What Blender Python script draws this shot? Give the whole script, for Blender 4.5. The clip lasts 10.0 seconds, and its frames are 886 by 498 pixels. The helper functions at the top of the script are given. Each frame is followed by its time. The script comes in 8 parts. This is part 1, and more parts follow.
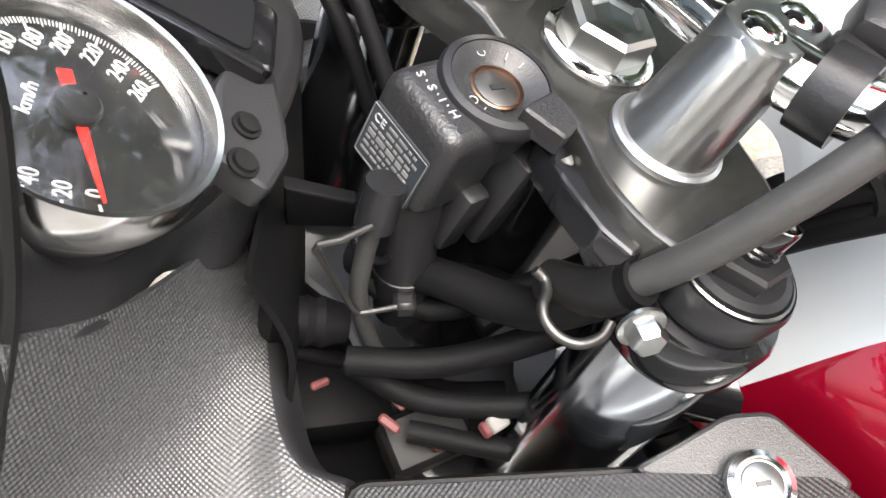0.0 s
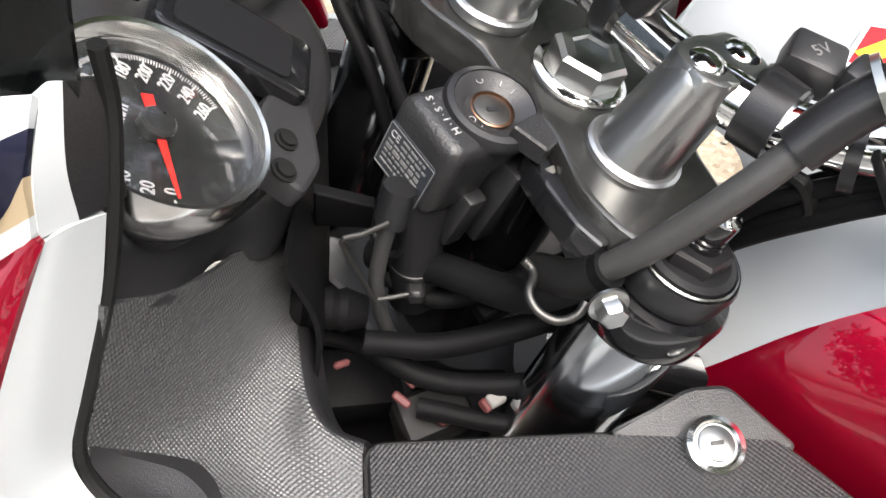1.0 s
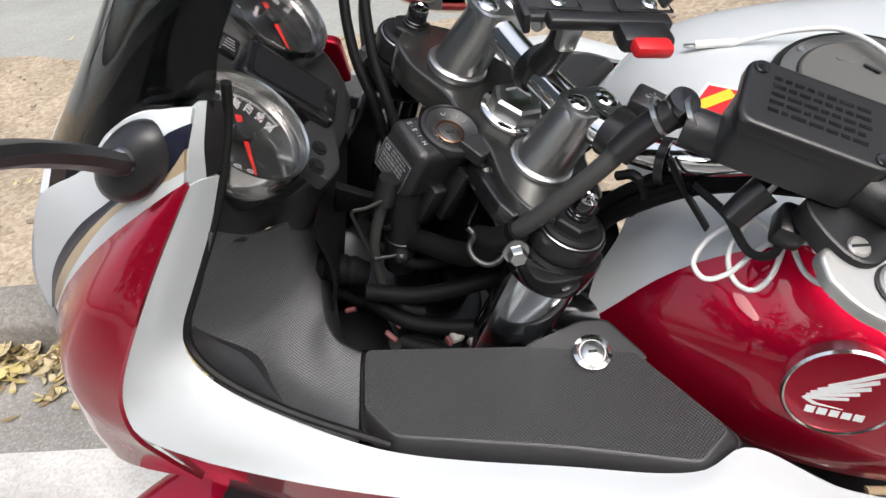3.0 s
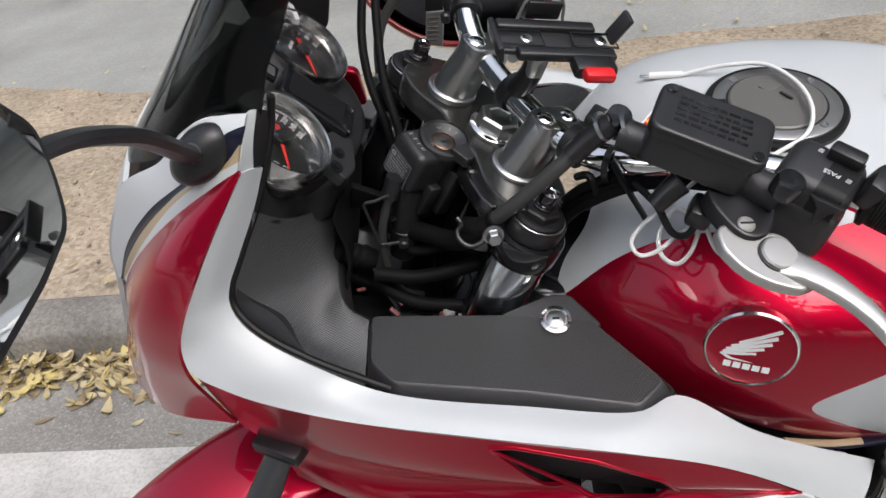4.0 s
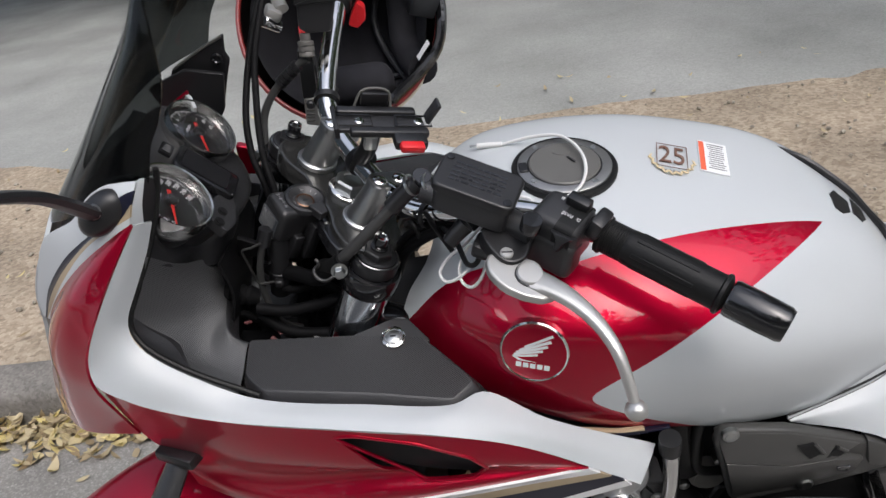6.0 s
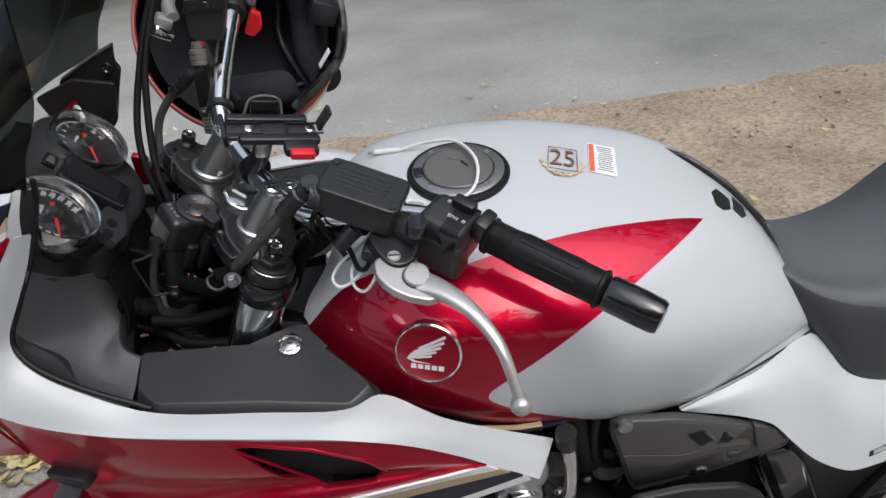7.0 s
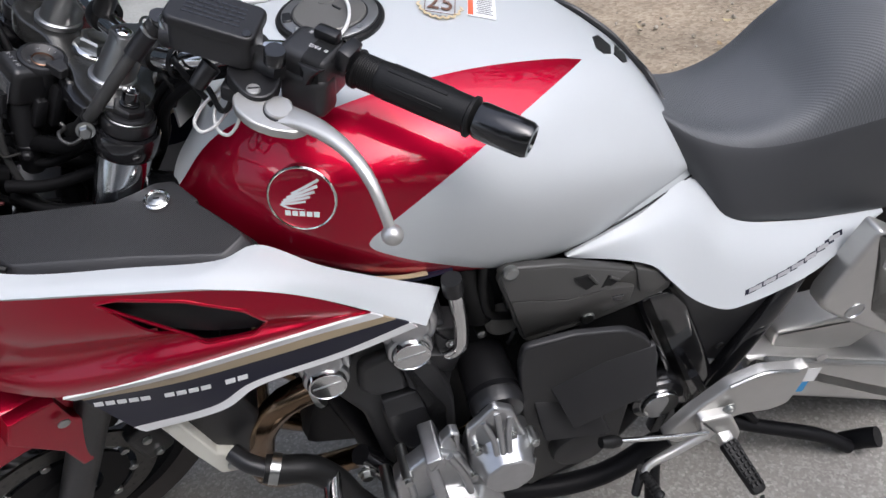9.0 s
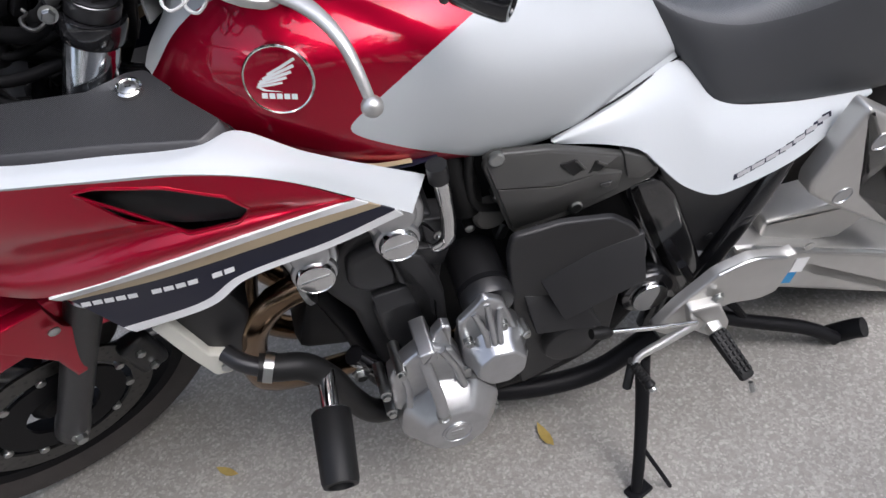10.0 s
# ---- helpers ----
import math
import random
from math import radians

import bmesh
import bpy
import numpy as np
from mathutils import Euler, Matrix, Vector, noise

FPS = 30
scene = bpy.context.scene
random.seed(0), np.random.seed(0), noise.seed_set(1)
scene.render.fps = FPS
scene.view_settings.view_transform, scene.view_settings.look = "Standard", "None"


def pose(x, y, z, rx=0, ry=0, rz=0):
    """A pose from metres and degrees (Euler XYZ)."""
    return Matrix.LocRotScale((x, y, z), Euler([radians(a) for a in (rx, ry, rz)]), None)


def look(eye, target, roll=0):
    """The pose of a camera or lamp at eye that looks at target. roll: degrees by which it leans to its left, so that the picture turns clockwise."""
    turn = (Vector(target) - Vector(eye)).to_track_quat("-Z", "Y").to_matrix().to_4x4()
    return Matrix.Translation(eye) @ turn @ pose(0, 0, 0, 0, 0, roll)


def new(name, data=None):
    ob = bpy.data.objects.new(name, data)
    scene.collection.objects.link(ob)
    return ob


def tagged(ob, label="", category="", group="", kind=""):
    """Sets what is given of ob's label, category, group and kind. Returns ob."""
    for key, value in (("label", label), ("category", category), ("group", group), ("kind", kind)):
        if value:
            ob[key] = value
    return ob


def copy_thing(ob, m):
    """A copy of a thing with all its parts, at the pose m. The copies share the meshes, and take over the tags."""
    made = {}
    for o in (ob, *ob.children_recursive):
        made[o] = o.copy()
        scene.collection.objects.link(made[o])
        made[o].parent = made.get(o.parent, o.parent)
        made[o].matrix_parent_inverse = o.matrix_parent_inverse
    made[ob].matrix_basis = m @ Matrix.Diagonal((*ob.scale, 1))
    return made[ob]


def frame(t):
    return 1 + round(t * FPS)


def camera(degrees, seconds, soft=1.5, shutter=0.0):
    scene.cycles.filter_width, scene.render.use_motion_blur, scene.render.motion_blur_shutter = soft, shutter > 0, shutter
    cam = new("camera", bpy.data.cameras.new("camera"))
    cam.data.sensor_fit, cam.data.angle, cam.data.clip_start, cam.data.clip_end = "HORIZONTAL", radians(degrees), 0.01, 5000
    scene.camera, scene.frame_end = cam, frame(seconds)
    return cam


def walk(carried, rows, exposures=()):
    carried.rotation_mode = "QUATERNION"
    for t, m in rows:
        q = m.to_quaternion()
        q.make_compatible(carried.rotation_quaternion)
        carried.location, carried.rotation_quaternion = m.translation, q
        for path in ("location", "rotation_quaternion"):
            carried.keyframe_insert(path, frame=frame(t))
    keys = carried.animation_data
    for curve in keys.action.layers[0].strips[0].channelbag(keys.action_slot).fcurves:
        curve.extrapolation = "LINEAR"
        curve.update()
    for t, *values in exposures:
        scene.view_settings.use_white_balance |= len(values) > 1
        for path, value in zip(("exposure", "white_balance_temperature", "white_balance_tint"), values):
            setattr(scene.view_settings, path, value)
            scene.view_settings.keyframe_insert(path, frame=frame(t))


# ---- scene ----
cam = camera(62.5, 10.0)
PATH = [
    (0, (-0.066, -0.45, 1.139), (-0.144, 0.985, -0.252), -10.5),
    (0.5, (-0.065, -0.474, 1.154), (-0.147, 0.983, -0.214), -10.4),
    (1, (-0.061, -0.498, 1.168), (-0.17, 0.978, -0.177), -10.9),
    (1.5, (-0.054, -0.529, 1.179), (-0.17, 0.974, -0.136), -10.7),
    (2, (-0.04, -0.568, 1.197), (-0.178, 0.96, -0.086), -10.8),
    (2.5, (-0.033, -0.615, 1.218), (-0.175, 0.936, -0.036), -10.5),
    (4, (-0.001, -0.792, 1.275), (-0.185, 0.847, 0.144), -9.8),
    (4.5, (0.011, -0.852, 1.291), (-0.176, 0.813, 0.199), -9.7),
    (5, (0.039, -0.901, 1.307), (-0.142, 0.795, 0.262), -9.6),
    (5.5, (0.089, -0.933, 1.323), (-0.059, 0.79, 0.318), -9.7),
    (7, (0.175, -0.966, 1.316), (0.258, 0.771, 0.328), -8.4),
    (7.5, (0.194, -0.969, 1.297), (0.348, 0.745, 0.279), -7.9),
    (8, (0.202, -0.98, 1.281), (0.401, 0.702, 0.217), -7.6),
    (8.5, (0.209, -0.991, 1.256), (0.438, 0.65, 0.136), -7.6),
    (9, (0.21, -1.001, 1.231), (0.45, 0.592, 0.046), -7.8),
    (9.5, (0.205, -1.013, 1.207), (0.44, 0.527, -0.048), -8.6),
    (10, (0.203, -1.027, 1.181), (0.425, 0.458, -0.14), -9.9),
]
walk(cam, [(t, look(eye, target, roll)) for t, eye, target, roll in PATH],
     ((0, 2.08, 6700, 10), (1.0, 1.58, 6700, 10), (2.5, 0.95, 6600, 10), (4, 0.28, 6450, 12), (5, 0.15, 6350, 12), (7, 0.08, 6300, 12), (8.5, 0.25, 6150, 13), (10, 0.48, 6120, 14)))

# ---- world and sun: bright overcast day ----
SUN_EL, SUN_AZ = radians(54), radians(150)
world = bpy.data.worlds.new("sky")
scene.world = world
world.use_nodes = True
wn = world.node_tree
for n in list(wn.nodes):
    wn.nodes.remove(n)
sky = wn.nodes.new("ShaderNodeTexSky")
sky.sky_type = "NISHITA"
sky.sun_disc = False
sky.sun_elevation, sky.sun_rotation = SUN_EL, SUN_AZ
sky.air_density, sky.dust_density, sky.ozone_density = 1.0, 4.0, 1.0
grey = wn.nodes.new("ShaderNodeHueSaturation")
grey.inputs["Saturation"].default_value = 0.5
bg = wn.nodes.new("ShaderNodeBackground")
bg.inputs["Strength"].default_value = 0.215
wout = wn.nodes.new("ShaderNodeOutputWorld")
wn.links.new(sky.outputs[0], grey.inputs["Color"])
# an overcast sky is brighter overhead than along the horizon
co = wn.nodes.new("ShaderNodeTexCoord")
up = wn.nodes.new("ShaderNodeSeparateXYZ")
wn.links.new(co.outputs["Generated"], up.inputs[0])
rise = wn.nodes.new("ShaderNodeMapRange")
rise.inputs["From Min"].default_value, rise.inputs["From Max"].default_value = 0.0, 1.0
rise.inputs["To Min"].default_value, rise.inputs["To Max"].default_value = 0.95, 1.2
wn.links.new(up.outputs[2], rise.inputs["Value"])
dome_light = wn.nodes.new("ShaderNodeVectorMath")
dome_light.operation = "SCALE"
wn.links.new(grey.outputs[0], dome_light.inputs[0])
wn.links.new(rise.outputs[0], dome_light.inputs["Scale"])
wn.links.new(dome_light.outputs[0], bg.inputs["Color"])
wn.links.new(bg.outputs[0], wout.inputs["Surface"])
sun_data = bpy.data.lights.new("sun", "SUN")
sun_data.energy, sun_data.angle, sun_data.color = 0.75, radians(70), (1.0, 0.99, 0.97)
sun = new("sun", sun_data)
sun.matrix_world = look((math.sin(SUN_AZ) * math.cos(SUN_EL) * 20, math.cos(SUN_AZ) * math.cos(SUN_EL) * 20, math.sin(SUN_EL) * 20), (0, 0, 0))

# ---- materials ----
def mat(name, color, rough=0.5, metal=0.0, coat=0.0, vary=0.06, scale=30.0, bump=0.0, bump_scale=200.0, detail=4.0, spec=0.5, rough_vary=0.0):
    m = bpy.data.materials.new(name)
    m.use_nodes = True
    t = m.node_tree
    b = t.nodes["Principled BSDF"]
    b.inputs["Base Color"].default_value = (*color, 1)
    b.inputs["Roughness"].default_value = rough
    b.inputs["Metallic"].default_value = metal
    b.inputs["Coat Weight"].default_value = coat
    b.inputs["Coat Roughness"].default_value = 0.025
    b.inputs["Specular IOR Level"].default_value = spec
    co = t.nodes.new("ShaderNodeTexCoord")
    if vary:
        n = t.nodes.new("ShaderNodeTexNoise")
        n.inputs["Scale"].default_value, n.inputs["Detail"].default_value = scale, detail
        t.links.new(co.outputs["Object"], n.inputs["Vector"])
        r = t.nodes.new("ShaderNodeMapRange")
        r.inputs["To Min"].default_value, r.inputs["To Max"].default_value = 1 - vary * 2, 1 + vary * 2
        t.links.new(n.outputs["Fac"], r.inputs["Value"])
        mx = t.nodes.new("ShaderNodeVectorMath")
        mx.operation = "SCALE"
        mx.inputs[0].default_value = color
        t.links.new(r.outputs[0], mx.inputs["Scale"])
        t.links.new(mx.outputs[0], b.inputs["Base Color"])
        if rough_vary:
            q = t.nodes.new("ShaderNodeMapRange")
            q.inputs["To Min"].default_value, q.inputs["To Max"].default_value = max(0.02, rough - rough_vary), rough + rough_vary
            t.links.new(n.outputs["Fac"], q.inputs["Value"])
            t.links.new(q.outputs[0], b.inputs["Roughness"])
    if bump:
        n2 = t.nodes.new("ShaderNodeTexNoise")
        n2.inputs["Scale"].default_value, n2.inputs["Detail"].default_value = bump_scale, 3
        t.links.new(co.outputs["Object"], n2.inputs["Vector"])
        bp = t.nodes.new("ShaderNodeBump")
        bp.inputs["Strength"].default_value, bp.inputs["Distance"].default_value = bump, 0.001
        t.links.new(n2.outputs["Fac"], bp.inputs["Height"])
        t.links.new(bp.outputs[0], b.inputs["Normal"])
    return m


def dotted(name, color, rough, pitch, depth=0.0005, u=(1, 0, 0), v=(0, 1, 0), spec=0.5):
    """A plastic or vinyl with a fine raised grid of the given pitch, laid out along the directions u and v."""
    m = mat(name, color, rough, vary=0.05, scale=12, spec=spec)
    t = m.node_tree
    b = t.nodes["Principled BSDF"]
    co = t.nodes.new("ShaderNodeTexCoord")
    u, v = Vector(u).normalized(), Vector(v).normalized()
    waves = []
    for way in (u + v, u - v):
        a = t.nodes.new("ShaderNodeVectorMath")
        a.operation = "DOT_PRODUCT"
        a.inputs[1].default_value = way * (2 * math.pi / pitch)
        t.links.new(co.outputs["Object"], a.inputs[0])
        w = t.nodes.new("ShaderNodeMath")
        w.operation = "SINE"
        t.links.new(a.outputs["Value"], w.inputs[0])
        waves.append(w)
    p = t.nodes.new("ShaderNodeMath")
    p.operation = "ADD"
    t.links.new(waves[0].outputs[0], p.inputs[0])
    t.links.new(waves[1].outputs[0], p.inputs[1])
    bp = t.nodes.new("ShaderNodeBump")
    bp.inputs["Strength"].default_value, bp.inputs["Distance"].default_value = 1.0, depth
    t.links.new(p.outputs[0], bp.inputs["Height"])
    t.links.new(bp.outputs[0], b.inputs["Normal"])
    return m


WHITE = mat("pearl_white_paint", (0.50, 0.528, 0.540), 0.5, coat=0.5, spec=0.2, vary=0.012, scale=6)
RED = mat("candy_red_paint", (0.45, 0.002, 0.027), 0.42, metal=0.88, coat=1.0, spec=0.3, vary=0.04, scale=900)
RED.node_tree.nodes["Principled BSDF"].inputs["Coat IOR"].default_value = 1.42
NAVY = mat("navy_decal", (0.008, 0.009, 0.022), 0.3, coat=0.2, vary=0.03, spec=0.3)
GOLD = mat("gold_decal", (0.40, 0.315, 0.20), 0.35, metal=0.1, coat=0.4, vary=0.03)
DECAL_WHITE = mat("white_decal", (0.78, 0.79, 0.79), 0.35, coat=0.4, vary=0.02)
BLACK = mat("black_plastic", (0.012, 0.012, 0.013), 0.34, spec=0.5, vary=0.12, scale=25, bump=0.12, bump_scale=900, rough_vary=0.08)
BLACK_GLOSS = mat("gloss_black_paint", (0.008, 0.008, 0.009), 0.16, coat=0.6, vary=0.05)
BLACK_SOFT = mat("matt_black_plastic", (0.020, 0.020, 0.0215), 0.38, spec=0.6, vary=0.1, scale=18, bump=0.25, bump_scale=1400, rough_vary=0.06)
DOTTED = dotted("grained_black_panel", (0.064, 0.065, 0.067), 0.38, 0.0025, 0.00012, (0.05, 0.95, 0.30), (0.62, 0.22, -0.75), 0.9)
LID_GRAIN = dotted("grained_black_lid", (0.014, 0.0145, 0.016), 0.36, 0.0026, 0.00012, spec=0.5)
LEATHER = mat("leather_grained_plastic", (0.016, 0.016, 0.017), 0.38, spec=0.6, vary=0.1, scale=18, bump=0.4, bump_scale=650, rough_vary=0.06)
VINYL = dotted("grained_black_vinyl", (0.085, 0.090, 0.097), 0.50, 0.0042, 0.00009, spec=0.5)
VINYL_SMOOTH = mat("black_vinyl", (0.040, 0.042, 0.046), 0.42, vary=0.05, scale=14, bump=0.15, bump_scale=1200)
HOSE = mat("grey_black_hose_rubber", (0.040, 0.040, 0.039), 0.5, spec=0.5, vary=0.12, scale=60, bump=0.25, bump_scale=500)
LOOM = mat("black_wire_sheath", (0.0055, 0.0055, 0.006), 0.6, spec=0.12, vary=0.2, scale=40, bump=0.2, bump_scale=700)
DULL_STEEL = mat("dull_plated_steel", (0.10, 0.098, 0.094), 0.42, metal=0.9, vary=0.15, scale=90)
RUBBER = mat("black_rubber", (0.008, 0.008, 0.008), 0.46, spec=0.25, vary=0.1, scale=40, bump=0.15, bump_scale=700)
CHROME = mat("chrome", (0.74, 0.74, 0.73), 0.08, metal=1.0, vary=0.02)
RIM = mat("polished_rim", (0.70, 0.695, 0.675), 0.17, metal=1.0, vary=0.03)
STEEL = mat("zinc_steel", (0.44, 0.45, 0.44), 0.28, metal=1.0, vary=0.08, scale=80)
BRUSHED = mat("brushed_aluminium", (0.46, 0.465, 0.46), 0.3, metal=1.0, vary=0.06, scale=60, bump=0.08, bump_scale=600)
FORK = mat("polished_fork_tube", (0.58, 0.61, 0.64), 0.14, metal=1.0, vary=0.05, scale=8)
CAST = mat("cast_aluminium", (0.50, 0.505, 0.51), 0.29, metal=0.95, vary=0.08, scale=45, bump=0.2, bump_scale=500)
SILVER = mat("silver_painted_aluminium", (0.50, 0.495, 0.475), 0.33, metal=0.7, vary=0.04, scale=30, bump=0.06, bump_scale=700)
FLANGE = mat("grey_cap_metal", (0.30, 0.30, 0.295), 0.36, metal=0.8, vary=0.08, scale=30)
BROWN_PRINT = mat("brown_print", (0.16, 0.085, 0.06), 0.5, vary=0.04)
WREATH = mat("pale_gold_print", (0.62, 0.50, 0.30), 0.4, vary=0.05)
COVER = mat("warm_grey_cover_plastic", (0.054, 0.053, 0.050), 0.36, vary=0.08, scale=20, bump=0.1, bump_scale=900)
CLAMP = mat("satin_grey_clamp_metal", (0.075, 0.075, 0.072), 0.24, coat=0.3, spec=0.6, metal=0.75, vary=0.12, scale=26, bump=0.05, bump_scale=900)
SPROCKET = mat("matt_black_cover_plastic", (0.013, 0.013, 0.014), 0.46, spec=0.5, vary=0.1, scale=22, bump=0.15, bump_scale=800)
CASTBLACK = mat("dark_grey_engine_casting", (0.017, 0.017, 0.018), 0.42, spec=0.5, vary=0.12, scale=22, bump=0.2, bump_scale=600)
ENGINE = mat("satin_black_engine_paint", (0.007, 0.007, 0.008), 0.45, spec=0.12, vary=0.14, scale=22, bump=0.2, bump_scale=600)
GRAPHITE = mat("graphite_plastic", (0.13, 0.127, 0.118), 0.4, metal=0.2, vary=0.06, scale=20, bump=0.1, bump_scale=900)
BRONZE = mat("heat_tinted_exhaust", (0.20, 0.135, 0.085), 0.22, metal=1.0, vary=0.18, scale=14)
COPPER = mat("copper_ring", (0.20, 0.11, 0.07), 0.3, metal=1.0, vary=0.1)
DIAL = mat("dial_face", (0.008, 0.008, 0.009), 0.4, vary=0.04)
PRINT = mat("white_print", (0.62, 0.62, 0.62), 0.5, vary=0.02)
PRINT_SOFT = mat("worn_white_print", (0.36, 0.36, 0.37), 0.5, vary=0.05)
PRINT_DIM = mat("grey_print", (0.2, 0.2, 0.2), 0.5, vary=0.02)
NEEDLE = mat("red_needle", (0.65, 0.02, 0.015), 0.4, vary=0.02)
RED_PLASTIC = mat("red_plastic", (0.6, 0.015, 0.02), 0.35, vary=0.04)
ORANGE = mat("orange_print", (0.72, 0.13, 0.06), 0.5, vary=0.03)
YELLOW = mat("yellow_print", (0.75, 0.5, 0.03), 0.5, vary=0.03)
BLUE = mat("blue_sticker", (0.02, 0.25, 0.55), 0.4, vary=0.03)
LABEL = mat("dark_label", (0.03, 0.035, 0.042), 0.35, vary=0.04)
CABLE_WHITE = mat("white_cable_sheath", (0.72, 0.72, 0.7), 0.45, vary=0.03)
WIRE_PINK = mat("faded_red_sheath", (0.11, 0.03, 0.03), 0.6, vary=0.1)
WIRE_PALE = mat("pale_connector", (0.22, 0.21, 0.20), 0.55, vary=0.1)
LINING = mat("black_helmet_lining", (0.012, 0.012, 0.016), 0.9, vary=0.2, scale=60, bump=0.4, bump_scale=900)
HELMET = mat("dark_helmet_shell", (0.02, 0.018, 0.018), 0.18, coat=0.8, vary=0.04)
HELMET_RED = mat("red_helmet_trim", (0.20, 0.016, 0.014), 0.3, coat=0.6, vary=0.05)
CREAM = mat("cream_painted_steel", (0.62, 0.61, 0.54), 0.45, vary=0.05, scale=25)
TYRE = mat("tyre_rubber", (0.032, 0.028, 0.026), 0.72, vary=0.15, scale=30, bump=0.3, bump_scale=300)
WOOD_LEAF = mat("dry_leaf", (0.36, 0.26, 0.07), 0.6, vary=0.2, scale=60)


def glass(name, color, rough, ior=1.45, alpha=1.0):
    m = bpy.data.materials.new(name)
    m.use_nodes = True
    b = m.node_tree.nodes["Principled BSDF"]
    b.inputs["Base Color"].default_value = (*color, 1)
    b.inputs["Roughness"].default_value = rough
    b.inputs["Transmission Weight"].default_value = 1.0
    b.inputs["IOR"].default_value = ior
    return m


CLEAR = glass("clear_lens", (0.97, 0.97, 0.97), 0.01, 1.45)
SMOKE = glass("smoked_screen", (0.075, 0.082, 0.082), 0.03, 1.3)
MIRROR = mat("mirror_glass", (0.85, 0.86, 0.86), 0.02, metal=1.0, vary=0)


# red and white paint of the tank, parted along straight lines in its length and height
def tank_paint():
    m = mat("tank_two_tone_paint", (0.50, 0.528, 0.540), 0.5, coat=0.8, vary=0, spec=0.1)
    t = m.node_tree
    b = t.nodes["Principled BSDF"]
    co = t.nodes.new("ShaderNodeTexCoord")
    def value(ax, ay, az, c):
        """How far a point lies beyond a plane, in metres."""
        d = t.nodes.new("ShaderNodeVectorMath")
        d.operation = "DOT_PRODUCT"
        d.inputs[1].default_value = (ax, ay, az)
        t.links.new(co.outputs["Object"], d.inputs[0])
        s = t.nodes.new("ShaderNodeMath")
        s.operation = "SUBTRACT"
        s.inputs[1].default_value = c
        t.links.new(d.outputs["Value"], s.inputs[0])
        return s

    def soft(p, q, kind, width):
        a = t.nodes.new("ShaderNodeMath")
        a.operation = kind
        t.links.new(p.outputs[0], a.inputs[0])
        t.links.new(q.outputs[0], a.inputs[1])
        a.inputs[2].default_value = width
        return a

    def plane(n, p):
        n = Vector(n).normalized()
        return value(n.x, n.y, n.z, n.dot(Vector(p)))

    # white wedge at the rear, rounded at its tip, and white above the shoulder and before the front line
    wedge = soft(plane(REAR_N, REAR_P), plane((.58, 0, .81), (.266, -.218, .814)), "SMOOTH_MIN", .030)
    shoulder = soft(plane((-.186, 1, 0), (.339, -.1165, .968)), plane((1, 0, 0), (.223, 0, 0)), "MINIMUM", 0)
    shoulder = soft(shoulder, plane((1, 0, 0), (.512, 0, 0)), "MAXIMUM", 0)
    front = soft(plane((.21, 1, 0), (.100, -.112, 0)), plane((-1, 0, 0), (.223, 0, 0)), "MINIMUM", 0)
    white = soft(soft(wedge, shoulder, "MAXIMUM", 0), front, "MAXIMUM", 0)
    mask = t.nodes.new("ShaderNodeMath")
    mask.operation = "LESS_THAN"
    t.links.new(white.outputs[0], mask.inputs[0])
    mask.inputs[1].default_value = 0.0
    mix = t.nodes.new("ShaderNodeMix")
    mix.data_type = "RGBA"
    mix.inputs[6].default_value, mix.inputs[7].default_value = (0.50, 0.528, 0.540, 1), (0.45, 0.002, 0.027, 1)
    t.links.new(mask.outputs[0], mix.inputs[0])
    t.links.new(mix.outputs[2], b.inputs["Base Color"])
    for name, lo, hi in (("Roughness", 0.5, 0.46), ("Metallic", 0.0, 0.88)):
        r = t.nodes.new("ShaderNodeMapRange")
        r.inputs["To Min"].default_value, r.inputs["To Max"].default_value = lo, hi
        t.links.new(mask.outputs[0], r.inputs["Value"])
        t.links.new(r.outputs[0], b.inputs[name])
    return m


# plane of the slanting rear edge of the red field
REAR_N, REAR_P = (0.4580, -0.5990, -0.6568), (0.3797, -0.1694, 0.9174)
TANK_PAINT = tank_paint()


# ---- helpers for shapes ----
from mathutils.bvhtree import BVHTree

V = Vector


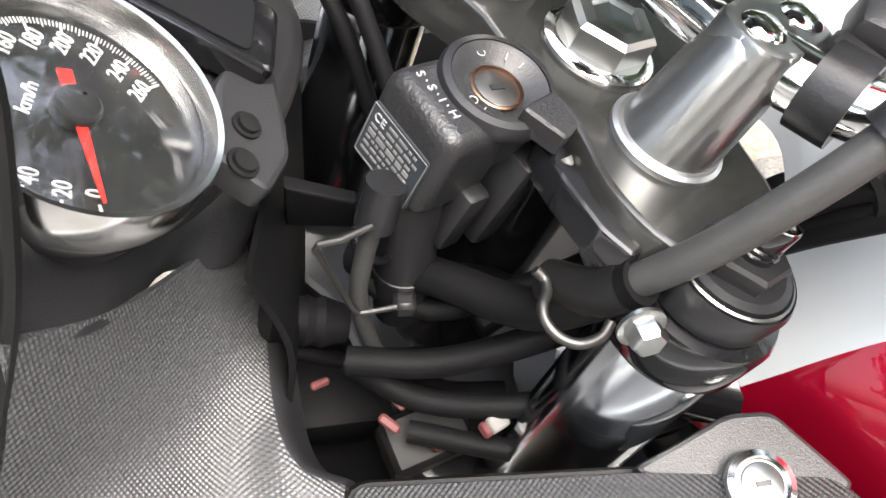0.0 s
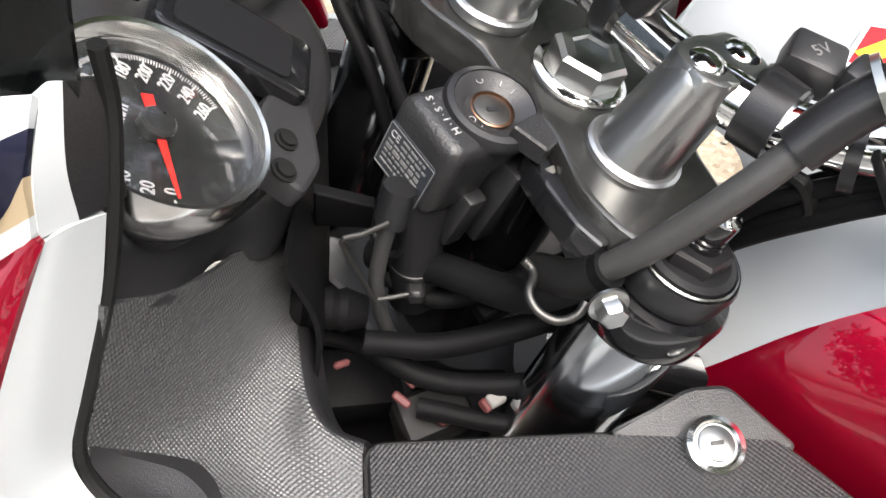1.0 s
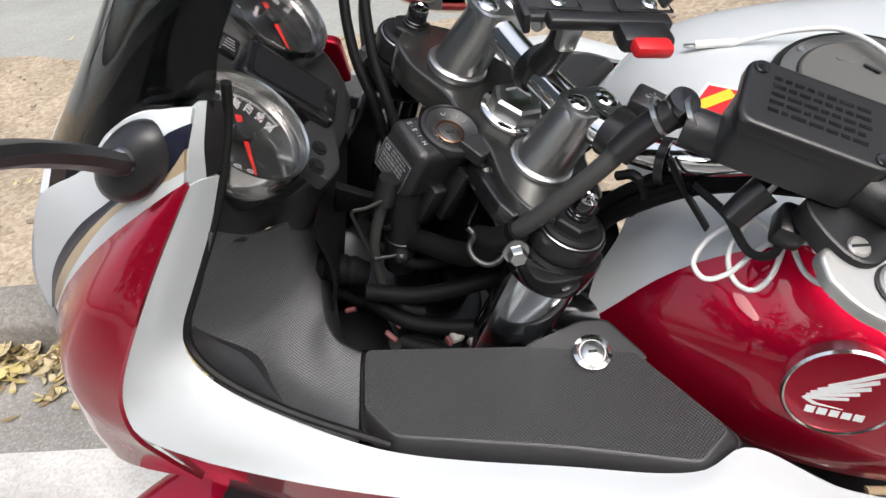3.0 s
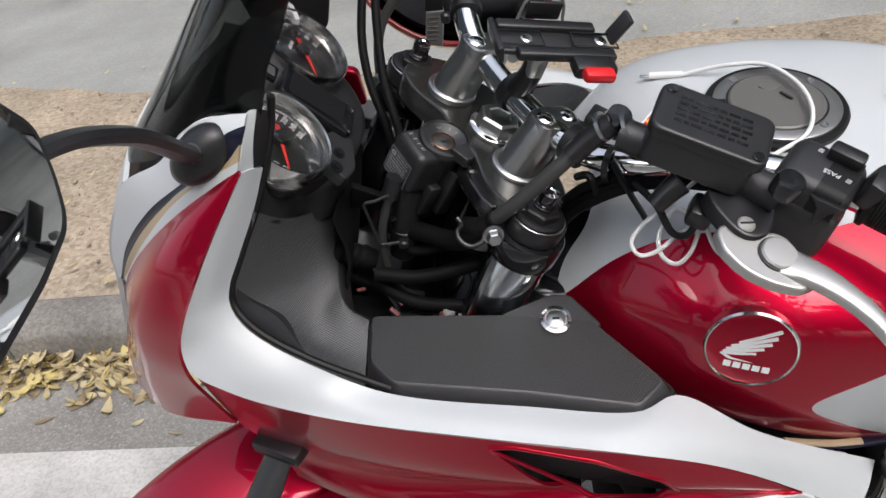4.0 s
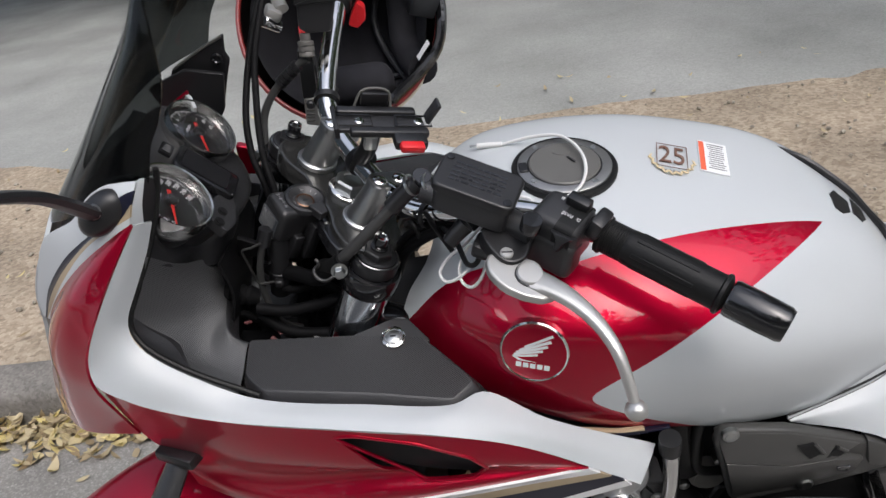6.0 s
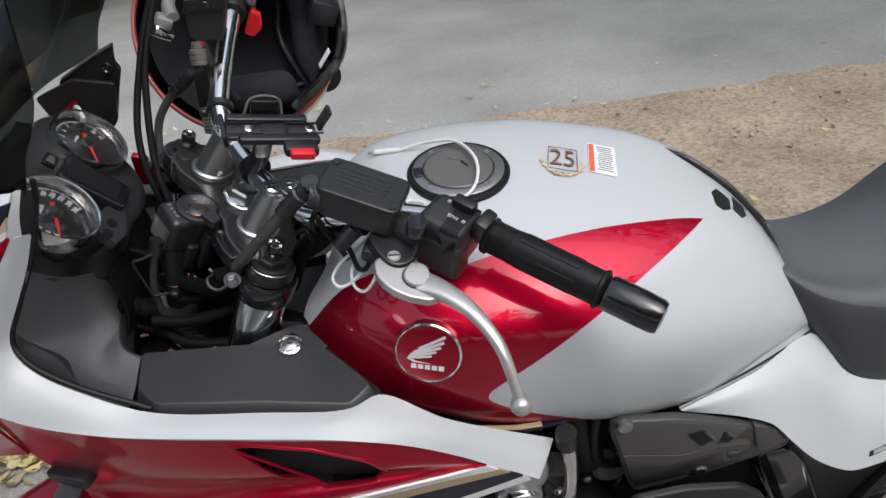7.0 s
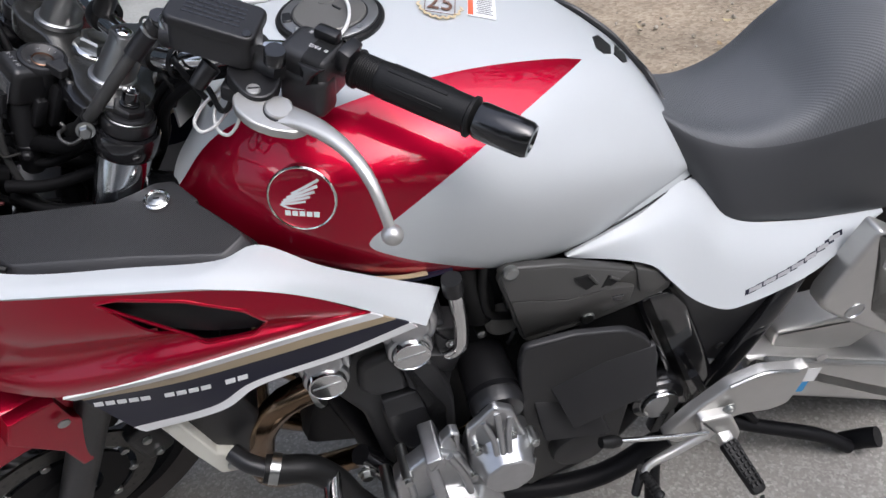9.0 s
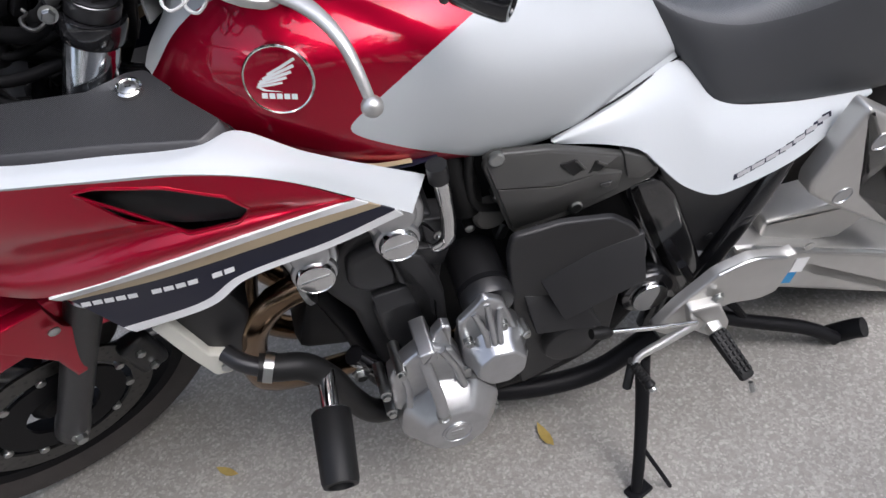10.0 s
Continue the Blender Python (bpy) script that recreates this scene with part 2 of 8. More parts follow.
def spline(pts, n, closed=False):
    """n points at even steps along a smooth curve through pts."""
    pts = [V(p) for p in pts]
    m = len(pts)
    if m == 2:
        return [pts[0].lerp(pts[1], i / (n - 1)) for i in range(n)]
    dense = []
    spans = m if closed else m - 1
    for i in range(spans):
        if closed:
            p0, p1, p2, p3 = pts[i - 1], pts[i], pts[(i + 1) % m], pts[(i + 2) % m]
        else:
            p1, p2 = pts[i], pts[i + 1]
            p0 = pts[i - 1] if i else p1 * 2 - p2
            p3 = pts[i + 2] if i + 2 < m else p2 * 2 - p1
        a, b, c = max((p1 - p0).length, 1e-6) ** 0.5, max((p2 - p1).length, 1e-6) ** 0.5, max((p3 - p2).length, 1e-6) ** 0.5
        m1 = ((p1 - p0) / a - (p2 - p0) / (a + b) + (p2 - p1) / b) * b
        m2 = ((p2 - p1) / b - (p3 - p1) / (b + c) + (p3 - p2) / c) * b
        for k in range(12):
            s = k / 12
            dense.append(p1 * (2 * s ** 3 - 3 * s * s + 1) + m1 * (s ** 3 - 2 * s * s + s) + p2 * (3 * s * s - 2 * s ** 3) + m2 * (s ** 3 - s * s))
    dense.append(pts[0] if closed else pts[-1])
    acc = [0.0]
    for p, q in zip(dense, dense[1:]):
        acc.append(acc[-1] + (q - p).length)
    out, j = [], 0
    for i in range(n):
        d = acc[-1] * i / (n if closed else n - 1)
        while j < len(acc) - 2 and acc[j + 1] < d:
            j += 1
        f = (d - acc[j]) / max(acc[j + 1] - acc[j], 1e-9)
        out.append(dense[j].lerp(dense[j + 1], min(f, 1)))
    return out


def axes_of(z, hint=(0, 0, 1)):
    z = V(z).normalized()
    h = V(hint)
    if abs(z.dot(h.normalized())) > 0.95:
        h = V((1, 0, 0))
    x = h.cross(z).normalized()
    return x, z.cross(x), z


def at(origin, z, up=(0, 0, 1)):
    """A frame whose z axis points along z, with y towards up."""
    x, y, z = axes_of(z, up)
    return Matrix.Translation(V(origin)) @ Matrix((x, y, z)).transposed().to_4x4()


def rings(bm, loops, closed=True, caps=True, mat_of=None):
    vs = [[bm.verts.new(p) for p in ring] for ring in loops]
    n = len(vs[0])
    for i in range(len(vs) - 1):
        for j in range(n if closed else n - 1):
            k = (j + 1) % n
            f = bm.faces.new((vs[i][j], vs[i][k], vs[i + 1][k], vs[i + 1][j]))
            if mat_of:
                f.material_index = mat_of(i, j)
    if caps and closed:
        bm.faces.new(vs[0][::-1])
        bm.faces.new(vs[-1])
    return bm


def tube(pts, r, seg=10, n=0, bm=None, flat=1.0, smooth=True):
    """A round rod along pts; r one radius or one for each end."""
    bm = bm or bmesh.new()
    path = spline(pts, n or max(2, 6 * (len(pts) - 1) + 1)) if smooth else [V(p) for p in pts]
    t0 = (path[1] - path[0]).normalized()
    x = axes_of(t0)[0]
    loops = []
    for i, p in enumerate(path):
        t = (path[min(i + 1, len(path) - 1)] - path[max(i - 1, 0)]).normalized()
        x = (x - t * x.dot(t)).normalized()
        y = t.cross(x)
        f = i / (len(path) - 1)
        rad = r if not isinstance(r, (tuple, list)) else r[0] + (r[1] - r[0]) * f
        loops.append([p + (x * math.cos(a) + y * flat * math.sin(a)) * rad for a in (2 * math.pi * k / seg for k in range(seg))])
    return rings(bm, loops)


def lathe(profile, origin, axis, seg=32, bm=None, ring=False):
    """profile: (radius, height) pairs turned round an axis; ring: closed on itself, open in the middle."""
    bm = bm or bmesh.new()
    x, y, z = axes_of(axis)
    o = V(origin)
    loops = [[o + z * h + (x * math.cos(a) + y * math.sin(a)) * max(r, 1e-5) for a in (2 * math.pi * k / seg for k in range(seg))] for r, h in (profile + profile[:1] if ring else profile)]
    return rings(bm, loops, caps=not ring)


def box(size, m=None, bevel=0.0, seg=2, taper=(1, 1), bm=None):
    """A bevelled block centred on m, its top scaled by taper."""
    b2 = bmesh.new()
    bmesh.ops.create_cube(b2, size=1)
    for v in b2.verts:
        s = taper if v.co.z > 0 else (1, 1)
        v.co = V((v.co.x * size[0] * s[0], v.co.y * size[1] * s[1], v.co.z * size[2]))
    if bevel:
        bmesh.ops.bevel(b2, geom=b2.edges[:], offset=bevel, segments=seg, affect="EDGES", profile=0.5)
    if m is not None:
        bmesh.ops.transform(b2, matrix=m, verts=b2.verts)
    return join(bm, b2) if bm else b2


def join(bm, other):
    me = bpy.data.meshes.new("tmp")
    other.to_mesh(me)
    other.free()
    bm.from_mesh(me)
    bpy.data.meshes.remove(me)
    return bm


def prism(outline, m, depth, bevel=0.0, seg=2, bm=None):
    """A flat shape (x, y pairs) in the frame m, pulled to z = depth, with rounded edges."""
    b2 = bmesh.new()
    lo = [b2.verts.new((x, y, 0)) for x, y in outline]
    hi = [b2.verts.new((x, y, depth)) for x, y in outline]
    b2.faces.new(lo[::-1])
    top = b2.faces.new(hi)
    for i in range(len(lo)):
        j = (i + 1) % len(lo)
        b2.faces.new((lo[i], lo[j], hi[j], hi[i]))
    bmesh.ops.recalc_face_normals(b2, faces=b2.faces)
    if bevel:
        bmesh.ops.bevel(b2, geom=[e for e in b2.edges if e.verts[0].co.z > depth / 2 and e.verts[1].co.z > depth / 2] if depth > 0 else top.edges[:], offset=bevel, segments=seg, affect="EDGES", profile=0.5)
        if bevel > .002:
            b2.normal_update()
            big = max((f for f in b2.faces if f.normal.z > .99), key=lambda f: f.calc_area(), default=None)
            if big:
                bmesh.ops.inset_individual(b2, faces=[big], thickness=bevel * .12, use_even_offset=True)
    bmesh.ops.transform(b2, matrix=m, verts=b2.verts)
    return join(bm, b2) if bm else b2


def lobed(profile, origin, axis, sides, corner, phase=0.0, up=(0, 0, 1)):
    """A cover with a rounded many-sided outline: (radius, height) pairs, from the foot up."""
    m = at(origin, axis, up)
    loops = []
    for r, h in profile:
        flat = [(r * math.cos(2 * math.pi * k / sides + phase), r * math.sin(2 * math.pi * k / sides + phase)) for k in range(sides)]
        loops.append([m @ V((x, y, h)) for x, y in rounded(flat, max(corner * r, 1e-4), 4)])
    return rings(bmesh.new(), loops)


def laid(ob, start, way):
    """Where a line meets a part's surface, and the surface's direction there."""
    me = ob.data
    tree_of = BVHTree.FromPolygons([v.co for v in me.vertices], [p.vertices for p in me.polygons])
    hit, nrm, _, _ = tree_of.ray_cast(V(start), V(way).normalized())
    return (hit, nrm if nrm.dot(V(way)) < 0 else -nrm) if hit else (V(start), -V(way).normalized())


def round_rect(w, h, r, n=4):
    out = []
    for cx, cy, a0 in ((w / 2 - r, h / 2 - r, 0), (-w / 2 + r, h / 2 - r, 90), (-w / 2 + r, -h / 2 + r, 180), (w / 2 - r, -h / 2 + r, 270)):
        out += [(cx + r * math.cos(radians(a0 + 90 * k / n)), cy + r * math.sin(radians(a0 + 90 * k / n))) for k in range(n + 1)]
    return out


def rounded(pts, r, n=4):
    """A polygon with its corners rounded by about r."""
    out = []
    m = len(pts)
    for i in range(m):
        a, b, c = V(pts[i - 1]), V(pts[i]), V(pts[(i + 1) % m])
        u, w = (a - b), (c - b)
        d = min(r, u.length * .45, w.length * .45)
        p, q = b + u.normalized() * d, b + w.normalized() * d
        for k in range(n + 1):
            s = k / n
            e = p * (1 - s) ** 2 + b * 2 * s * (1 - s) + q * s * s
            out.append((e.x, e.y))
    return out


def patch(lines, nu=40, sub=6, thick=0.003, mats=None, smooth_across=True):
    """A curved panel through the given lines, thick along its inner side (to the right of line order); mats: one number for each gap between lines."""
    rows = [spline(l, nu) for l in lines]
    cols = []
    for i in range(nu):
        ctrl = [r[i] for r in rows]
        if smooth_across and len(ctrl) > 2:
            col = []
            for k in range(len(ctrl) - 1):
                p1, p2 = ctrl[k], ctrl[k + 1]
                p0 = ctrl[k - 1] if k else p1 * 2 - p2
                p3 = ctrl[k + 2] if k + 2 < len(ctrl) else p2 * 2 - p1
                for q in range(sub):
                    s = q / sub
                    col.append(0.5 * ((2 * p1) + (p2 - p0) * s + (2 * p0 - 5 * p1 + 4 * p2 - p3) * s * s + (3 * p1 - p0 - 3 * p2 + p3) * s ** 3))
            col.append(ctrl[-1])
        else:
            col = []
            for k in range(len(ctrl) - 1):
                col += [ctrl[k].lerp(ctrl[k + 1], q / sub) for q in range(sub)]
            col.append(ctrl[-1])
        cols.append(col)
    bm = bmesh.new()
    nv = len(cols[0])
    outer = [[bm.verts.new(p) for p in c] for c in cols]
    for i in range(nu - 1):
        for j in range(nv - 1):
            f = bm.faces.new((outer[i][j], outer[i + 1][j], outer[i + 1][j + 1], outer[i][j + 1]))
            if mats:
                f.material_index = mats[min(j // sub, len(mats) - 1)]
    bm.normal_update()
    if thick:
        inner = [[bm.verts.new(v.co - v.normal * thick) for v in c] for c in outer]
        for i in range(nu - 1):
            for j in range(nv - 1):
                f = bm.faces.new((inner[i][j], inner[i][j + 1], inner[i + 1][j + 1], inner[i + 1][j]))
                if mats:
                    f.material_index = mats[min(j // sub, len(mats) - 1)]
        for i in range(nu - 1):
            for j, flip in ((0, False), (nv - 1, True)):
                q = (outer[i][j], inner[i][j], inner[i + 1][j], outer[i + 1][j])
                f = bm.faces.new(q[::-1] if flip else q)
                if mats:
                    f.material_index = mats[0 if j == 0 else -1]
        for j in range(nv - 1):
            for i, flip in ((0, True), (nu - 1, False)):
                q = (outer[i][j], inner[i][j], inner[i][j + 1], outer[i][j + 1])
                f = bm.faces.new(q[::-1] if flip else q)
                if mats:
                    f.material_index = mats[min(j // sub, len(mats) - 1)]
    return bm


def mirrored(bm):
    """A copy on the other side of the machine."""
    me = bpy.data.meshes.new("tmp")
    bm.to_mesh(me)
    out = bmesh.new()
    out.from_mesh(me)
    bpy.data.meshes.remove(me)
    for v in out.verts:
        v.co.y = -v.co.y
    bmesh.ops.reverse_faces(out, faces=out.faces)
    return out


def part(name, bm, material, parent=None, label="", sharp=38, smooth=True):
    """Links a bmesh as one mesh object, under a thing or under a part."""
    me = bpy.data.meshes.new(name)
    for f in bm.faces:
        f.smooth = smooth
    bm.normal_update()
    if smooth:
        for e in bm.edges:
            if len(e.link_faces) == 2 and (e.calc_face_angle(0) > radians(sharp) or any(len(f.verts) > 8 and f.calc_area() > 2e-4 for f in e.link_faces)):
                e.smooth = False
    bm.to_mesh(me)
    bm.free()
    for m in material if isinstance(material, (tuple, list)) else (material,):
        me.materials.append(m)
    ob = new(name, me)
    ob.parent = parent
    if label:
        ob["label"] = label
    return ob


def cut(ob, cutter):
    """Takes a solid out of a part."""
    me = bpy.data.meshes.new("cutter")
    cutter.to_mesh(me)
    cutter.free()
    tool = new("cutter", me)
    mod = ob.modifiers.new("cut", "BOOLEAN")
    mod.operation, mod.object, mod.solver = "DIFFERENCE", tool, "EXACT"
    keep_parent = ob.parent
    ob.parent = None
    dg = bpy.context.evaluated_depsgraph_get()
    dg.update()
    done = bpy.data.meshes.new_from_object(ob.evaluated_get(dg))
    ob.modifiers.clear()
    ob.data = done
    ob.parent = keep_parent
    bpy.data.objects.remove(tool)
    bpy.data.meshes.remove(me)
    return ob


def letters(text, size, m, material, parent, name="lettering", depth=0.0003, shear=0.0):
    """Raised writing in the frame m, centred."""
    cu = bpy.data.curves.new("tmp", "FONT")
    cu.body, cu.size, cu.align_x, cu.align_y, cu.extrude, cu.shear = text, size, "CENTER", "CENTER", depth, shear
    ob = bpy.data.objects.new("tmp", cu)
    scene.collection.objects.link(ob)
    dg = bpy.context.evaluated_depsgraph_get()
    me = bpy.data.meshes.new_from_object(ob.evaluated_get(dg))
    bpy.data.objects.remove(ob)
    me.transform(m)
    me.name = name
    me.materials.clear()
    me.materials.append(material)
    o = new(name, me)
    o.parent = parent
    return o


def bars(rows, m, material, parent, name="print", depth=0.0003):
    """Flat printed bars: x, y, width, height in the frame m."""
    bm = bmesh.new()
    for x, y, w, h in rows:
        box((w, h, depth), m @ Matrix.Translation((x, y, depth / 2)), bm=bm)
    ob = part(name, bm, material, parent, smooth=False)
    return tagged(ob, kind="stuff") if len(rows) > 9 else ob


def bolt(name, origin, axis, r, material, parent, length=0.006, head="hex"):
    bm = lathe([(r * 1.35, 0), (r * 1.35, 0.0015), (r * 1.1, 0.002)], origin, axis, 20)
    lathe([(r, 0.0015), (r, length), (r * 0.8, length + 0.0015)], origin, axis, 6 if head == "hex" else 16, bm)
    if head != "hex":
        lathe([(r * 0.45, length + 0.0012), (r * 0.45, length + 0.0018)], origin, axis, 6, bm)
    return part(name, bm, material, parent)


# ---- ground: road, white line, gutter, kerb, bare earth and a paved path ----
ROAD_Z = -0.015
SKEW = -3.4


def ground_mat(name, base, dark, light, grain, patch_scale, rough=0.9, bump=0.6, chips=0.0):
    m = bpy.data.materials.new(name)
    m.use_nodes = True
    t = m.node_tree
    b = t.nodes["Principled BSDF"]
    b.inputs["Roughness"].default_value = rough
    co = t.nodes.new("ShaderNodeTexCoord")
    v = t.nodes.new("ShaderNodeTexVoronoi")
    v.inputs["Scale"].default_value = grain
    t.links.new(co.outputs["Object"], v.inputs["Vector"])
    n = t.nodes.new("ShaderNodeTexNoise")
    n.inputs["Scale"].default_value, n.inputs["Detail"].default_value = patch_scale, 6
    t.links.new(co.outputs["Object"], n.inputs["Vector"])
    fine = t.nodes.new("ShaderNodeTexNoise")
    fine.inputs["Scale"].default_value, fine.inputs["Detail"].default_value = grain * 1.7, 4
    t.links.new(co.outputs["Object"], fine.inputs["Vector"])
    sep = t.nodes.new("ShaderNodeSeparateColor")
    t.links.new(v.outputs["Color"], sep.inputs[0])
    ramp = t.nodes.new("ShaderNodeValToRGB")
    ramp.color_ramp.elements[0].position, ramp.color_ramp.elements[0].color = 0.0, (*dark, 1)
    ramp.color_ramp.elements[1].position, ramp.color_ramp.elements[1].color = 1.0, (*light, 1)
    e = ramp.color_ramp.elements.new(0.55)
    e.color = (*base, 1)
    mixv = t.nodes.new("ShaderNodeMath")
    mixv.operation = "MULTIPLY_ADD"
    mixv.inputs[1].default_value = 0.5
    t.links.new(sep.outputs[0], mixv.inputs[0])
    half = t.nodes.new("ShaderNodeMath")
    half.operation = "MULTIPLY"
    half.inputs[1].default_value = 0.5
    t.links.new(fine.outputs["Fac"], half.inputs[0])
    t.links.new(half.outputs[0], mixv.inputs[2])
    t.links.new(mixv.outputs[0], ramp.inputs[0])
    r = t.nodes.new("ShaderNodeMapRange")
    r.inputs["From Min"].default_value, r.inputs["From Max"].default_value = 0.3, 0.7
    r.inputs["To Min"].default_value, r.inputs["To Max"].default_value = 0.78, 1.2
    t.links.new(n.outputs["Fac"], r.inputs["Value"])
    sc = t.nodes.new("ShaderNodeVectorMath")
    sc.operation = "SCALE"
    t.links.new(ramp.outputs[0], sc.inputs[0])
    t.links.new(r.outputs[0], sc.inputs["Scale"])
    if chips:
        # pale stone chips here and there
        vc = t.nodes.new("ShaderNodeTexVoronoi")
        vc.inputs["Scale"].default_value = chips
        t.links.new(co.outputs["Object"], vc.inputs["Vector"])
        pick = t.nodes.new("ShaderNodeSeparateColor")
        t.links.new(vc.outputs["Color"], pick.inputs[0])
        size = t.nodes.new("ShaderNodeMapRange")
        size.inputs["From Min"].default_value, size.inputs["From Max"].default_value = 0.55, 1.0
        size.inputs["To Min"].default_value, size.inputs["To Max"].default_value = 0.0, 0.38
        t.links.new(pick.outputs[0], size.inputs["Value"])
        near_chip = t.nodes.new("ShaderNodeMath")
        near_chip.operation = "LESS_THAN"
        t.links.new(vc.outputs["Distance"], near_chip.inputs[0])
        t.links.new(size.outputs[0], near_chip.inputs[1])
        half_chip = t.nodes.new("ShaderNodeMath")
        half_chip.operation = "MULTIPLY"
        half_chip.inputs[1].default_value = 0.55
        t.links.new(near_chip.outputs[0], half_chip.inputs[0])
        over = t.nodes.new("ShaderNodeMix")
        over.data_type = "RGBA"
        over.inputs[7].default_value = (*light, 1)
        t.links.new(half_chip.outputs[0], over.inputs[0])
        t.links.new(sc.outputs[0], over.inputs[6])
        t.links.new(over.outputs[2], b.inputs["Base Color"])
    else:
        t.links.new(sc.outputs[0], b.inputs["Base Color"])
    bp = t.nodes.new("ShaderNodeBump")
    bp.inputs["Strength"].default_value, bp.inputs["Distance"].default_value = bump, 0.003
    t.links.new(mixv.outputs[0], bp.inputs["Height"])
    t.links.new(bp.outputs[0], b.inputs["Normal"])
    return m


ASPHALT = ground_mat("asphalt", (0.27, 0.257, 0.236), (0.195, 0.185, 0.169), (0.45, 0.43, 0.395), 190, 2.2, chips=95)
LINE_PAINT = ground_mat("worn_white_road_paint", (0.54, 0.53, 0.50), (0.38, 0.37, 0.345), (0.62, 0.61, 0.58), 160, 5)
CONCRETE = ground_mat("weathered_concrete", (0.215, 0.20, 0.178), (0.12, 0.11, 0.095), (0.29, 0.27, 0.24), 120, 6)
EARTH = ground_mat("dry_earth", (0.35, 0.285, 0.21), (0.16, 0.12, 0.08), (0.48, 0.41, 0.31), 70, 3)
PATHWAY = ground_mat("pale_paving", (0.28, 0.285, 0.27), (0.215, 0.22, 0.205), (0.33, 0.335, 0.315), 110, 1.2)

turn = pose(0, 0, 0, 0, 0, SKEW)


def sheet(name, x0, x1, y0, y1, z, material, label, nx=2, ny=2, rough=0.0):
    bm = bmesh.new()
    vs = [[bm.verts.new(turn @ V((x0 + (x1 - x0) * i / nx, y0 + (y1 - y0) * j / ny, z + (rough * noise.noise(V((i * 0.61, j * 0.57, 3))) if rough else 0)))) for j in range(ny + 1)] for i in range(nx + 1)]
    for i in range(nx):
        for j in range(ny):
            bm.faces.new((vs[i][j], vs[i + 1][j], vs[i + 1][j + 1], vs[i][j + 1]))
    return tagged(part(name, bm, material), label, name.replace("_", " "), kind="structure")


sheet("road", -400, 400, -400, 400, ROAD_Z, ASPHALT, "grey worn asphalt road surface with pale stone chips")
sheet("road_line", -60, -0.62, 0.17, 0.31, ROAD_Z + 0.004, LINE_PAINT, "worn white painted line along the road edge")
sheet("earth_strip", -60, 60, 0.80, 5.0, 0.080, EARTH, "bare brown earth strip behind the kerb", 300, 60, 0.012)
# the paved path, its edge ragged with earth
bm = bmesh.new()
edge = []
for k in range(401):
    x = -10 + k * .05
    y = 2.45 + .05 * noise.noise(V((x * 2.1, 5, 1))) + .035 * noise.noise(V((x * 7, 2, 1))) + max(0, -1.8 - x) * .35
    edge.append((x, min(y, 4.5)))
for (xa, ya), (xb, yb) in zip([(-80, 4.5)] + edge, edge + [(80, 2.45)]):
    bm.faces.new([bm.verts.new(turn @ V(q)) for q in ((xa, ya - .05, .060), (xb, yb - .05, .060), (xb, yb, .0905), (xa, ya, .0905))])
    bm.faces.new([bm.verts.new(turn @ V(q)) for q in ((xa, ya, .0905), (xb, yb, .0905), (xb, 60, .0905), (xa, 60, .0905))])
bmesh.ops.remove_doubles(bm, verts=bm.verts, dist=1e-5)
tagged(part("pavement", bm, PATHWAY), "pale grey paved path beyond the earth strip", "pavement", kind="structure")
for k in range(24):
    bm = box((0.995, 0.18, 0.26), turn @ Matrix.Translation((-12 + k, 0.724, -0.03)), 0.035, 4)
    if k == 0:
        kerb = tagged(part("kerb", bm, CONCRETE), "weathered grey concrete kerb stones beside the gutter", "kerb", kind="structure")
    else:
        part("kerb_stone", bm, CONCRETE, kerb)

# ---- the motorcycle: its own frame, x to the tail, y to its right, z up its middle plane, leaning on the stand ----
LEANING = 11.0
bike = tagged(new("motorcycle"), "red and white half-faired motorcycle leaning on its side stand", "motorcycle")
bike.matrix_world = pose(0, 0, 0, LEANING, 0, 0)


def left_right(lines):
    return [[(x, -y, z) for x, y, z in l] for l in lines]


# fuel tank
T0 = [(0.085, 0, 0.93), (0.108, 0, 0.9665), (0.15, 0, 0.9886), (0.24, 0, 0.99), (0.34, 0, 0.98), (0.42, 0, 0.962), (0.5, 0, 0.938), (0.56, 0, 0.9045), (0.61, 0, 0.86), (0.66, 0, 0.79)]
T1 = [(0.072, -0.045, 0.92), (0.098, -0.075, 0.955), (0.15, -0.105, 0.9745), (0.24, -0.115, 0.977), (0.34, -0.112, 0.969), (0.42, -0.108, 0.954), (0.5, -0.1, 0.93), (0.56, -0.09, 0.896), (0.61, -0.078, 0.852), (0.66, -0.065, 0.785)]
T2 = [(0.048, -0.07, 0.9), (0.085, -0.118, 0.928), (0.15, -0.172, 0.9409), (0.24, -0.19, 0.94), (0.34, -0.188, 0.93), (0.42, -0.178, 0.91), (0.5, -0.16, 0.885), (0.56, -0.14, 0.8595), (0.61, -0.12, 0.828), (0.66, -0.1, 0.775)]
T3 = [(.036, -.09, .882), (.08, -.148, .892), (.15, -.196, .900), (.24, -.212, .895), (.34, -.218, .87), (.42, -.21, .85), (.5, -.19, .83), (.56, -.168, .812), (.61, -.145, .795), (.655, -.122, .765)]
T4 = [(.026, -.10, .855), (.08, -.165, .858), (.15, -.205, .842), (.24, -.214, .798), (.325, -.206, .766), (.42, -.197, .742), (.5, -.185, .742), (.56, -.165, .755), (.61, -.145, .762), (.655, -.12, .752)]
T5 = [(x, y * 0.85, z - .025) for x, y, z in T4]
tank_bm = patch([T5, T4, T3, T2, T1, T0] + left_right([T1, T2, T3, T4, T5]), 64, 6, 0.004)
